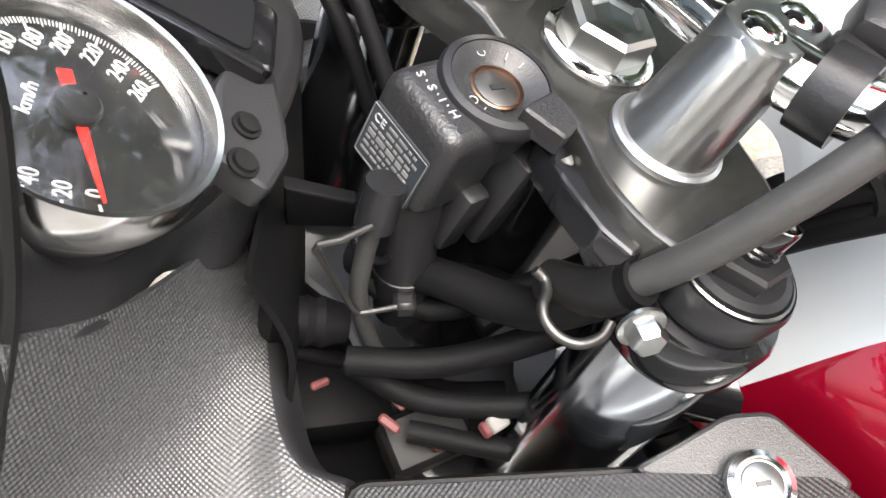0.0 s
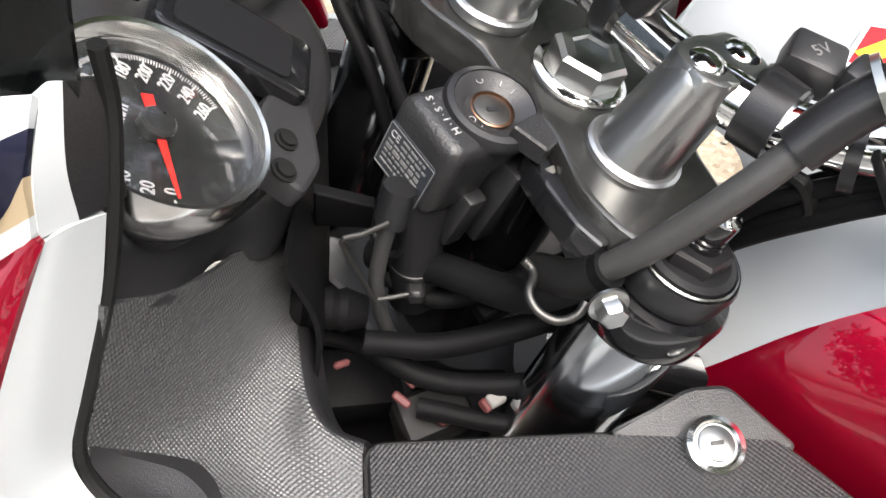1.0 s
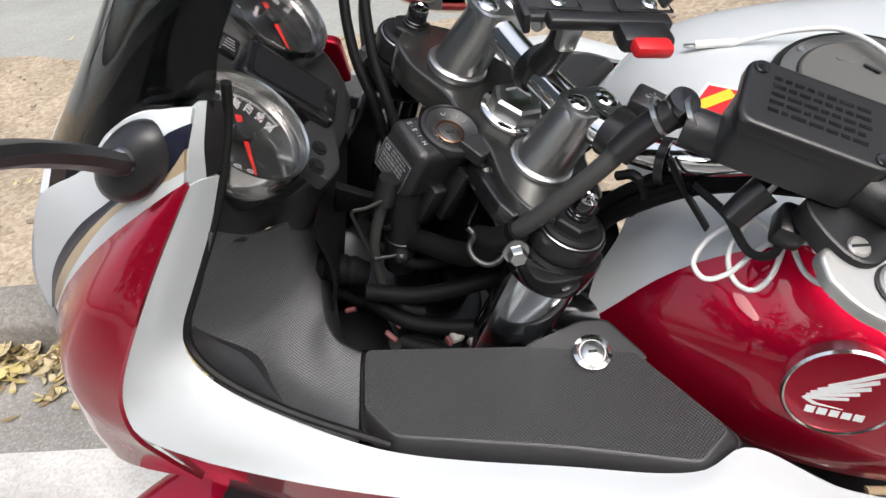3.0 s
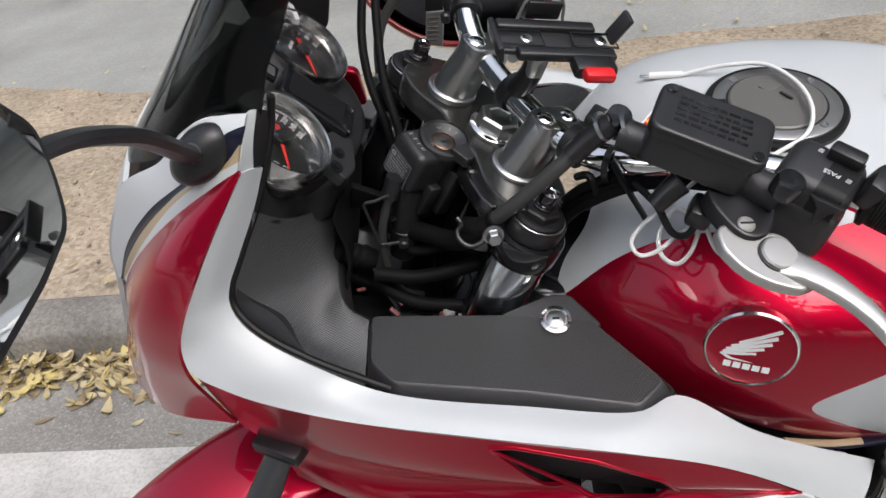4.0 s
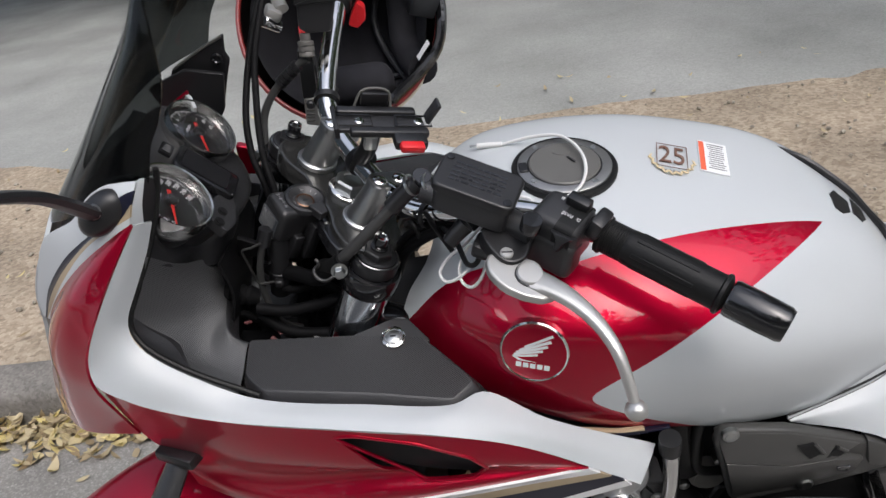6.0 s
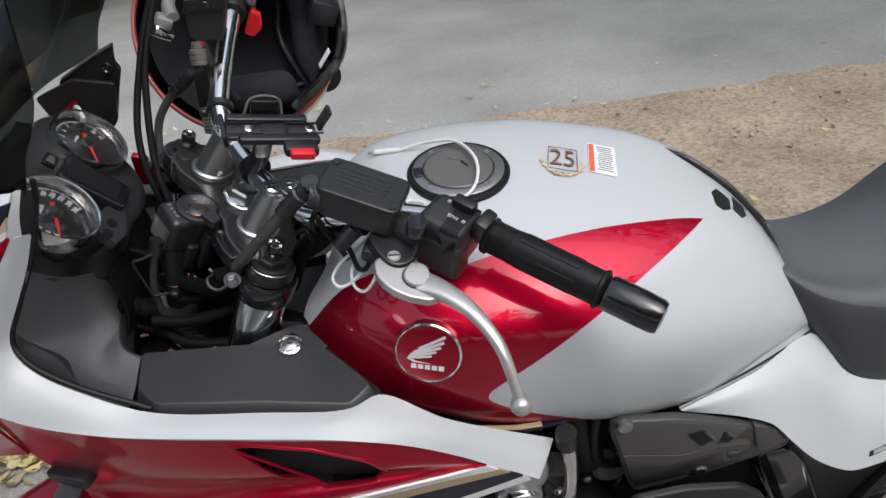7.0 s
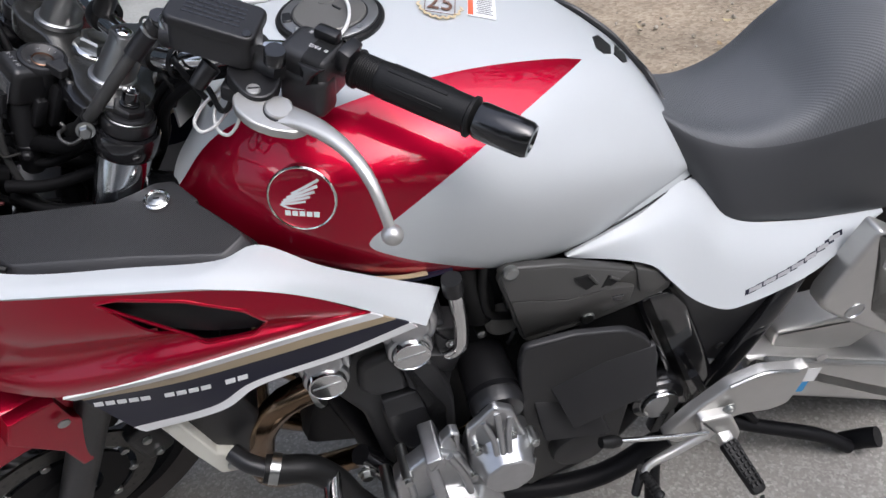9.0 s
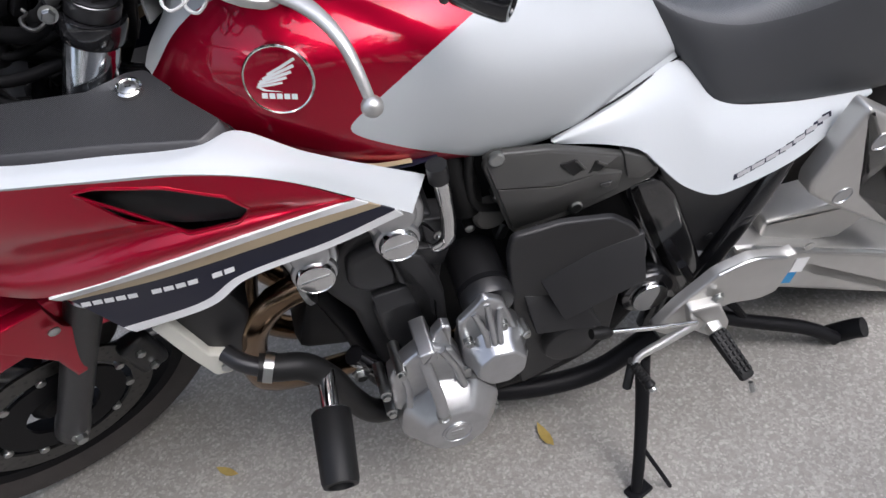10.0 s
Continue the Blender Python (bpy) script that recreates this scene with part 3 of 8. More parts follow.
tank = part("fuel_tank", tank_bm, TANK_PAINT, bike, "white tank with a red field", 60)

# side cover
SC0 = [(.46, -.194, .735), (.56, -.171, .750), (.655, -.132, .753), (.695, -.165, .703), (.80, -.17, .668), (.951, -.162, .640)]
SC1 = [(.461, -.198, .732), (.55, -.195, .735), (.645, -.185, .715), (.69, -.205, .665), (.80, -.205, .640), (.950, -.170, .635)]
SC2 = [(.462, -.196, .728), (.5283, -.207, .714), (.572, -.217, .697), (.5905, -.225, .676), (.634, -.234, .626), (.680, -.241, .599), (.706, -.240, .5975), (.81, -.224, .607), (.90, -.190, .620), (.948, -.168, .628)]
side_cover = part("side_cover", patch([SC2, SC1, [(x, y - .002, z - .002) for x, y, z in SC0]], 50, 8, 0.003), WHITE, bike, "white rear side cover", 50)
part("side_cover", patch(left_right([SC0, SC1, SC2]), 50, 8, 0.003), WHITE, bike, "white rear side cover", 50)

# thin black tube added to draw the shadow line in the seam
part("seam_shadow_line", tube([(x, y + .002, z + .0005) for x, y, z in SC0[:3]], .0014, 8, 40), RUBBER, bike)
part("tank_flange", patch([[(x, y + .004 + .5 * d, z + d) for x, y, z in SC0[:3]] for d in (-.006, .004, .013, .022)], 30, 3, .002), WHITE, tank, "", 60)

# seat
S0 = [(.595, 0, .858), (.65, 0, .818), (.72, 0, .802), (.79, 0, .830), (.85, 0, .890), (.92, 0, .925), (1.2, 0, .945)]
S1 = [(.597, -.06, .850), (.65, -.08, .816), (.72, -.09, .800), (.79, -.10, .818), (.85, -.11, .864), (.92, -.115, .895), (1.2, -.12, .912)]
S2 = [(.60, -.095, .845), (.65, -.125, .812), (.72, -.142, .79), (.79, -.15, .79), (.85, -.155, .80), (.95, -.158, .81), (1.2, -.16, .82)]
S3 = [(.64, -.118, .77), (.665, -.14, .738), (.70, -.168, .70), (.77, -.172, .678), (.85, -.172, .662), (.95, -.168, .648), (1.2, -.16, .64)]
S4 = [(x + .01, y * .8, z - .01) for x, y, z in S3]
part("seat", patch([S4, S3, S2, S1, S0] + left_right([[(x, y * .62, z - d) for x, y, z in l] for l, d in ((S1, .022), (S2, .055), (S3, .03), (S4, .02))]), 60, 6, 0.005, [1, 1, 0, 0, 0, 0, 1, 1]), (VINYL, VINYL_SMOOTH), bike, "stepped black vinyl seat with grained top", 60)

# white band round the cockpit
I0 = [(-.177, -.111, 1.077), (-.191, -.122, 1.049), (-.211, -.140, 1.017), (-.224, -.152, .996), (-.228, -.158, .981), (-.223, -.166, .970), (-.208, -.176, .957), (-.171, -.190, .935), (-.112, -.205, .907), (0, -.222, .896), (.085, -.230, .888), (.118, -.215, .883), (.178, -.235, .852), (.296, -.225, .765)]
O0 = [(-.187, -.128, 1.087), (-.213, -.150, 1.055), (-.237, -.170, 1.022), (-.257, -.184, .990), (-.266, -.189, .968), (-.263, -.199, .952), (-.236, -.208, .933), (-.211, -.213, .920), (-.148, -.226, .905), (-.03, -.249, .898), (.071, -.265, .888), (.150, -.264, .849), (.270, -.264, .752)]
M0 = [(a + b) / 2 + V((0, -.0025, .0030)) for a, b in zip(spline(I0, 40), spline(O0, 40))]
band = part("cockpit_band", patch([O0, M0, I0], 90, 6, 0.004), WHITE, bike, "white fairing edge band round the cockpit", 60)
part("cockpit_band", patch(left_right([I0, M0, O0]), 90, 6, 0.004), WHITE, bike, "white fairing edge band round the cockpit", 60)

# side fairing: red, then white, gold, navy and white stripes
F0 = [(-.262, -.198, .950), (-.236, -.207, .931), (-.211, -.212, .918), (-.148, -.225, .903), (-.03, -.248, .896), (.071, -.264, .886), (.150, -.263, .847), (.208, -.263, .801)]
F1 = [(-.262, -.182, .845), (-.21, -.200, .840), (-.13, -.228, .838), (-.02, -.258, .845), (.08, -.272, .845), (.155, -.268, .826), (.210, -.263, .800)]
F15 = [(-.25, -.171, .782), (-.20, -.191, .778), (-.129, -.214, .782), (.007, -.247, .812), (.09, -.260, .816), (.155, -.2640, .809), (.213, -.263, .799)]
F2 = [(-.24, -.180, .735), (-.19, -.204, .731), (-.129, -.230, .735), (.007, -.263, .778), (.09, -.268, .792), (.155, -.267, .797), (.214, -.263, .798)]
G2 = [(-.130, -.230, .735), (-.06, -.248, .757), (.007, -.263, .778), (.09, -.268, .792), (.155, -.267, .797), (.214, -.263, .798)]
F3 = [(-.122, -.227, .724), (.012, -.259, .766), (.095, -.265, .781), (.16, -.264, .786), (.226, -.263, .788)]
F4 = [(-.115, -.225, .718), (.0, -.254, .748), (.10, -.264, .767), (.17, -.264, .774), (.238, -.263, .779)]
F5 = [(-.080, -.238, .664), (.026, -.260, .700), (.07, -.264, .730), (.176, -.263, .746), (.252, -.263, .767)]
F6 = [(-.070, -.240, .652), (.033, -.262, .691), (.076, -.265, .722), (.180, -.263, .736), (.260, -.262, .755)]
# a rounded roll stands out just above the stripes
F18 = [a.lerp(b, .58) + V((0, -.0075 * math.sin(math.pi * min(1, k / 34)) ** .6, .002)) for k, (a, b) in enumerate(zip(spline(F15, 40), spline(F2, 40)))]
side_panel = part("side_fairing", patch([F2, F18, F15, F1, F0], 60, 7, 0.003), RED, bike, "red side fairing with an air scoop", 60)
stripes = part("stripe_panel", patch([[(x, y - .003, z) for x, y, z in l] for l in (F6, F5, F4, F3, G2)], 60, 5, 0.003, [3, 2, 1, 3]), (RED, GOLD, NAVY, DECAL_WHITE), side_panel, "white, gold and navy stripes", 60)
VENT = [(-.036, .8855), (-.014, .8880), (.046, .8785), (.096, .8540), (.111, .832), (.108, .8165), (.098, .8090), (.0446, .8065), (.0329, .8120)]
along_y = Matrix(((1, 0, 0, 0), (0, 0, -1, -.20), (0, 1, 0, 0), (0, 0, 0, 1)))
whole_panel = side_panel.copy()
whole_panel.data = side_panel.data.copy()
cut(side_panel, prism(rounded(VENT, .004, 3), along_y, .15))
part("air_scoop", patch([[(-.055, -.240, .893), (.03, -.244, .884), (.118, -.252, .852)], [(-.05, -.228, .872), (.03, -.222, .852), (.115, -.246, .838)], [(-.02, -.236, .840), (.04, -.240, .806), (.118, -.257, .806)]], 20, 6, .003), BLACK, side_panel, "black recessed air scoop", 60)
rim = [laid(whole_panel, (x, -.5, z), (0, 1, 0))[0] for x, z in rounded(VENT, .004, 2)]
part("scoop_lip", tube(rim + rim[:1], .0020, 8, 120, smooth=False), RED, side_panel)
bpy.data.objects.remove(whole_panel)
far_panel = part("side_fairing", patch(left_right([F0, F1, F15, F18, F2]), 60, 7, 0.003), RED, bike, "red side fairing with an air scoop", 60)
part("stripe_panel", patch(left_right([G2, F3, F4, F5, F6]), 60, 5, 0.003, [3, 1, 2, 3]), (RED, GOLD, NAVY, DECAL_WHITE), far_panel, "white, gold and navy stripes", 60)

# front cowl: red cheek between the band and the nose, white crown above it with navy and gold stripes
C4 = [(-.187, -.128, 1.090), (-.247, -.125, 1.053), (-.295, -.115, 1.012), (-.341, -.098, .958), (-.362, -.092, .915), (-.390, -.090, .855), (-.408, -.088, .793)]
C5 = O0[:5] + [(-.266, -.196, .948), (-.264, -.192, .905), (-.262, -.183, .852)]
C45 = [(a + b) / 2 + V((-.012, -.010, 0)) * min(1, k / 12) for k, (a, b) in enumerate(zip(spline(C4, 40), spline(C5, 40)))]
part("cowl_cheek", patch([C5, C45, C4], 50, 8, 0.003), RED, bike, "red front cowl cheek", 60)
part("cowl_cheek", patch(left_right([C4, C45, C5]), 50, 8, 0.003), RED, bike, "red front cowl cheek", 60)
CA = [(-.174, -.107, 1.121), (-.191, -.105, 1.121), (-.207, -.104, 1.120), (-.228, -.100, 1.109), (-.257, -.095, 1.082), (-.300, -.087, 1.060), (-.331, -.086, 1.014), (-.347, -.086, .982), (-.352, -.088, .958)]
CB = [(-.176, -.114, 1.117), (-.190, -.116, 1.114), (-.230, -.116, 1.080), (-.279, -.105, 1.045), (-.321, -.095, 1.002), (-.349, -.090, .958)]
CC = [(-.181, -.121, 1.107), (-.197, -.122, 1.093), (-.231, -.120, 1.075), (-.282, -.110, 1.035), (-.321, -.100, .994), (-.347, -.091, .958)]
CD = [(-.185, -.125, 1.096), (-.237, -.122, 1.069), (-.293, -.112, 1.018), (-.345, -.092, .958)]
CE = [(-.187, -.128, 1.090), (-.247, -.125, 1.053), (-.295, -.115, 1.012), (-.341, -.098, .957)]
crown = part("cowl_crown", patch([CE, CD, CC, CB, CA], 40, 4, 0.003, [3, 1, 2, 3]), (RED, GOLD, NAVY, WHITE), bike, "white cowl crown with navy and gold stripes", 60)
part("crown_post", patch([[(-.1875, -.1285, 1.089), (-.180, -.121, 1.108), (-.1735, -.1065, 1.122)][::-1], [(-.181, -.118, 1.083), (-.176, -.114, 1.101), (-.169, -.101, 1.121)][::-1], [(-.172, -.104, 1.076), (-.167, -.099, 1.093), (-.161, -.093, 1.113)][::-1]], 10, 4, .004, [0, 1]), (WHITE, BLACK), crown)
part("cowl_crown", patch(left_right([spline(row, 40)[12:] for row in (CA, CB, CC, CD, CE)]), 40, 4, 0.003, [3, 2, 1, 3]), (RED, GOLD, NAVY, WHITE), bike, "white cowl crown with navy and gold stripes", 60)
NL = [(-.298, -.087, 1.060), (-.331, -.086, 1.014), (-.347, -.086, .982), (-.355, -.086, .952), (-.374, -.086, .898), (-.402, -.086, .82), (-.410, -.086, .785)]
NOSE = [[(x - .012 * (1 - k * k), y * k, z) for x, y, z in NL] for k in (1, .5, 0, -.5, -1)]
part("nose", patch(NOSE, 20, 5, 0.004), WHITE, bike, "white nose above the headlight", 60)

# windscreen
W0 = [(-.168, -.101, 1.114), (-.151, -.100, 1.152), (-.133, -.100, 1.178), (-.117, -.100, 1.213), (-.113, -.098, 1.243), (-.112, -.080, 1.29)]
W1 = [(-.250, -.094, 1.086), (-.212, -.094, 1.140), (-.175, -.092, 1.190), (-.145, -.088, 1.235), (-.118, -.070, 1.29)]
W2 = [(-.310, -.055, 1.058), (-.250, -.055, 1.125), (-.195, -.052, 1.190), (-.150, -.048, 1.245), (-.120, -.035, 1.29)]
W3 = [(-.325, 0, 1.048), (-.265, 0, 1.112), (-.205, 0, 1.180), (-.155, 0, 1.245), (-.122, 0, 1.29)]
screen = part("windscreen", patch([W0, W1, W2, W3] + [[(x, -y * 2.05, z) for x, y, z in w] for w in (W2, W1, W0)], 24, 6, 0.003), SMOKE, bike, "dark smoked windscreen", 60)
screen.visible_shadow = False

part("screen_tray", patch([[(-.205, -.088, 1.086), (-.212, 0, 1.078), (-.205, .115, 1.084)], [(-.250, -.082, 1.070), (-.258, 0, 1.062), (-.250, .105, 1.068)], [(-.300, -.068, 1.048), (-.318, 0, 1.038), (-.300, .08, 1.046)]], 20, 6, .003), BLACK, bike, "black tray under the windscreen", 60)

# storage lid with its grained top and lock
LID = [(-.129, -.132, .920), (-.130, -.186, .911), (-.110, -.207, .906), (0, -.222, .900), (.089, -.238, .889), (.1190, -.2115, .890), (.064, -.149, .905), (-.013, -.1385, .911)]
LID_SLOPE = [.10, .22, .8, 1, 1, .9, .3, .10]
lid_c = V((0, -.17, .905))
lid_m = at(lid_c, (0.06, -.18, .98), (0, 1, 0))
flat_lid = [(lid_m.inverted() @ V(q)).to_2d() for q in LID]


def drawn_in(pts, d, shares):
    """A polygon with each side moved inwards by its share of d; a side ends at the point of its own number."""
    n = len(pts)
    turning = 1 if sum(pts[k - 1].x * pts[k].y - pts[k].x * pts[k - 1].y for k in range(n)) > 0 else -1
    sides = []
    for k in range(n):
        u = (pts[k] - pts[k - 1]).normalized()
        sides.append((pts[k] + V((-u.y, u.x)) * turning * d * shares[k], u))
    out = []
    for k in range(n):
        (p, u), (q, w) = sides[k], sides[(k + 1) % n]
        cross = u.x * w.y - u.y * w.x
        r = q - p
        out.append(p + u * ((r.x * w.y - r.y * w.x) / cross))
    return out


def lid_loop(d, h, r, shares=LID_SLOPE):
    return [lid_m @ V((x, y, h)) for x, y in rounded(drawn_in(flat_lid, d, shares), r)]


lid_bm = rings(bmesh.new(), [lid_loop(d, h, r) for d, h, r in ((.001, -.022, .010), (0, -.012, .010), (.0006, -.0092, .010), (.0022, -.0074, .009), (.0105, -.0010, .006), (.0125, -.0001, .005), (.0132, 0, .005))], mat_of=lambda i, j: 1)
part("storage_lid", mirrored(lid_bm), (LID_GRAIN, BLACK_SOFT), bike, "black storage lid with a grained top", 24)
lid = part("storage_lid", lid_bm, (LID_GRAIN, BLACK_SOFT), bike, "black storage lid with a grained top", 24)
part("lock_tab", prism(rounded([(lid_m.inverted() @ V(q)).to_2d() for q in ((-.016, -.1370, .91), (.006, -.1290, .91), (.0265, -.1205, .91), (.0455, -.1215, .91), (.070, -.1540, .91), (.030, -.172, .91))], .005), lid_m @ Matrix.Translation((0, 0, -.024)), .0215, .002, 2), BLACK_SOFT, lid, "smooth black tab round the lock")
EVEN = [1] * len(LID)
part("lid_seal", rings(bmesh.new(), [lid_loop(d, h, .011, EVEN) for d, h in ((-.002, -.022), (-.0035, -.016), (-.002, -.0125), (.001, -.0125))]), RUBBER, lid)
lock_o, lock_z = V((.030, -.150, .9105)), V((0.06, -.18, .98)).normalized()
lock = part("lid_lock", lathe([(.0125, -.006), (.0135, 0.0), (.013, .0022), (.0105, .0034), (.009, .0022), (.0085, .0022)], lock_o, lock_z, 36), RIM, lid, "chrome key lock")
part("lock_barrel", lathe([(.0084, 0), (.0084, .003), (.0076, .0036)], lock_o, lock_z, 28), STEEL, lock)
part("keyhole", box((.0022, .006, .0008), at(lock_o + lock_z * .0037, lock_z, (1, 0, 0)), 0.0002, 1), BLACK, lock)

# inner cockpit panel, grained
K0 = [(-.191, -.125, 1.046), (-.205, -.135, 1.018), (-.226, -.156, .980), (-.220, -.164, .967), (-.200, -.176, .952), (-.165, -.189, .932), (-.130, -.199, .913)]
K1 = [(-.183, -.082, .997), (-.190, -.097, .962), (-.193, -.113, .938), (-.187, -.134, .923), (-.168, -.152, .913), (-.132, -.170, .908)]
K2 = [(-.166, -.022, .950), (-.164, -.060, .920), (-.161, -.088, .917), (-.154, -.112, .920), (-.146, -.123, .917), (-.131, -.129, .910)]
K3 = [(-.160, -.010, .905), (-.158, -.055, .895), (-.155, -.082, .892), (-.149, -.106, .894), (-.142, -.117, .892), (-.128, -.124, .885)]
panel = part("cockpit_panel", patch([K0, K1, K2, K3], 40, 6, 0.003, [0, 0, 1]), (DOTTED, BLACK_SOFT), bike, "black grained inner fairing panel", 60)
part("cockpit_panel", patch(left_right([K3, K2, K1, K0]), 40, 6, 0.003, [1, 0, 0]), (DOTTED, BLACK_SOFT), bike, "black grained inner fairing panel", 60)
# smooth skirt under the instruments, above the grained panel
Q0 = [(-.196, -.124, 1.040), (-.1874, -.101, 1.0104), (-.1865, -.0774, .9912), (-.1848, -.0581, .9778), (-.1668, -.0466, .9605), (-.158, -.020, .955)]
Q1 = [(-.187, -.112, 1.056), (-.186, -.094, 1.026), (-.180, -.072, 1.006), (-.171, -.050, .990), (-.156, -.038, .978), (-.146, -.012, .972)]
Q2 = [(-.178, -.104, 1.074), (-.192, -.088, 1.046), (-.186, -.066, 1.024), (-.170, -.044, 1.004), (-.146, -.033, .998), (-.134, -.006, .994)]
Q3 = [(-.190, -.090, 1.078), (-.202, -.074, 1.060), (-.196, -.050, 1.044), (-.180, -.030, 1.030), (-.155, -.020, 1.020), (-.140, .0, 1.012)]
part("dash_skirt", patch([Q0, Q1, Q2, Q3], 24, 6, .003), BLACK_SOFT, bike, "smooth black skirt under the instruments", 50)
part("dash_skirt", patch(left_right([Q3, Q2, Q1, Q0]), 24, 6, .003), BLACK_SOFT, bike, "smooth black skirt under the instruments", 50)


# smooth scooped corner of the panel with its crease
def on_panel(u, v, lift):
    return spline(K0, 61)[round(u * 60)].lerp(spline(K1, 61)[round(u * 60)], v) + V((.45, .45, .77)) * lift


us = [.34, .40, .46, .52, .58, .64, .70, .76]
bulge = [math.sin(math.pi * k / 7) for k in range(8)]
R0 = [on_panel(u, .03, .0022) for u in us]
R1 = [on_panel(u, .03 + .20 * b, .0020) for u, b in zip(us, bulge)]
R2 = [on_panel(u, .03 + .42 * b, .0020 + .003 * b) for u, b in zip(us, bulge)]
R3 = [on_panel(u, .03 + .62 * b, .0016) for u, b in zip(us, bulge)]
part("panel_scoop", patch([R0, R1, R2], 24, 4, .002), BLACK_SOFT, panel, "smooth black scooped corner", 60)
part("scoop_crease", patch([R2, R3], 24, 3, .002), BLACK_SOFT, panel, "", 60)
part("edge_rubber", tube([(x + .002, y + .004, z + .001) for x, y, z in [(-.160, -.098, 1.125), (-.166, -.099, 1.105)] + I0[:9]], .0031, 8, 60), RUBBER, bike)

# ---- dash: two round dials in chrome rims, a display between them ----
DIAL_N = V((math.cos(radians(42)), -0.03, math.sin(radians(42)))).normalized()
dash = part("dash_housing", prism([(p.x, p.y) for p in spline([V((-.088, .03, 0)), V((-.080, -.030, 0)), V((-.045, -.060, 0)), V((0, -.078, 0)), V((.05, -.08, 0)), V((.085, -.055, 0)), V((.10, .0, 0)), V((.098, .05, 0)), V((.0, .062, 0))], 40, True)],
            at(V((-.176, .012, 1.055)), DIAL_N, (-1, 0, 1)) @ Matrix.Translation((0, 0, -.045)), .04, .010, 3), BLACK_SOFT, bike, "matt black instrument housing", 40)


def dial(name, centre, r, top, numbers, start, sweep, needle_at, unit):
    m = at(centre, DIAL_N, (-1, 0, 1))
    d = part(name, lathe([(r * .90, -.026), (r * .98, -.0245), (r * 1.0, -.023), (r * 1.04, -.014), (r * 1.0, -.010), (r * .9, -.010)], centre, DIAL_N, 64), CHROME, dash, "round instrument with chrome rim")
    part("cup", lathe([(r * .55, -.062), (r * .80, -.052), (r * .93, -.036), (r * .97, -.0235), (r * .9, -.0232)], centre, DIAL_N, 56), BLACK_SOFT, d, "black cup behind the dial")
    part("rim", lathe([(r * 1.0, -.016), (r * 1.06, -.014), (r * 1.078, -.008), (r * 1.07, .0), (r * 1.03, .0042), (r * .985, .0036), (r * .945, -.001), (r * .935, -.008)], centre, DIAL_N, 64, ring=True), RIM, d, "polished chrome rim")
    part("face", lathe([(r * .96, -.0102), (r * .96, -.0098), (.001, -.0096)], centre, DIAL_N, 48), DIAL, d)
    z = m @ Matrix.Translation((0, 0, -.0094))
    bm = bmesh.new()
    n = (len(numbers) - 1) * 10
    for k in range(n + 1):
        a = radians(start - sweep * k / n)
        big = k % 10 == 0
        ln = r * (.11 if big else .07 if k % 5 == 0 else .05)
        rot = z @ Matrix.Rotation(a, 4, "Z") @ Matrix.Translation((r * .86 - ln / 2, 0, 0))
        box((ln, r * (.02 if big else .011), .0003), rot, bm=bm)
    tagged(part("scale", bm, PRINT, d, smooth=False), kind="stuff")
    for k, text in enumerate(numbers):
        a = start - sweep * k / (len(numbers) - 1)
        if text:
            letters(text, r * .165, z @ Matrix.Translation((r * .66 * math.cos(radians(a)), r * .66 * math.sin(radians(a)), 0)) @ Matrix.Rotation(radians((a - 90) * .12), 4, "Z") @ Matrix.Diagonal((.82, 1.12, 1, 1)), PRINT, d, "numeral")
    letters(unit, r * .15, z @ Matrix.Translation((0, r * .3, 0)), PRINT, d, "unit")
    a = radians(needle_at)
    nd = z @ Matrix.Rotation(a, 4, "Z")
    part("needle", prism([(-r * .34, -r * .055), (-r * .05, -r * .05), (r * .78, -r * .012), (r * .78, r * .012), (-r * .05, r * .05), (-r * .34, r * .055)], nd @ Matrix.Translation((0, 0, .003)), .0008), NEEDLE, d, smooth=False)
    part("hub", lathe([(r * .17, .001), (r * .17, .006), (r * .14, .0075), (.0005, .0078)], z.translation, DIAL_N, 28), BLACK, d)
    g = part("lens", lathe([(r * .94, -.004), (r * .94, -.003), (r * .6, .0005), (.0005, .0018), (.0004, .0012), (r * .6, -.0002), (r * .93, -.0038)], centre, DIAL_N, 48), CLEAR, d, "clear lens")
    g.visible_shadow = False
    return d


SPEEDO, TACHO = V((-.172, -.056, 1.066)), V((-.170, .082, 1.064))
dial("speedometer", SPEEDO, .0414, 1, ["0", "20", "40", "60", "80", "100", "120", "140", "160", "180", "200", "220", "240", "260"], 205, 245, 205, "km/h")
dial("tachometer", TACHO, .0414, 1, ["0", "1", "2", "3", "4", "5", "6", "7", "8", "9", "10", "11"], 215, 240, 215, "r/min")
dm = at(V((-.158, .014, 1.052)), DIAL_N, (-1, 0, 1))
lcd = part("display", prism(round_rect(.040, .075, .006), dm @ Matrix.Translation((0, -.005, -.012)), .012, .003, 2), BLACK_GLOSS, dash, "dark digital display between the dials")
part("display_window", prism(round_rect(.030, .055, .004), dm @ Matrix.Translation((0, -.003, .0002)), .0008), DIAL, lcd)
part("warning_badge", prism(round_rect(.018, .014, .002), dm @ Matrix.Translation((-.0, .044, -.006)), .005, .001, 1), BLACK_GLOSS, dash)
bars([(x, .044, .0012, .009 - i * .001) for i, x in enumerate((-.005, -.002, .001, .004))], dm @ Matrix.Translation((0, 0, -.0008)), PRINT_DIM, dash)
panel_m = at(V((-.1395, -.035, 1.0205)), DIAL_N, (-1, 0, 1))
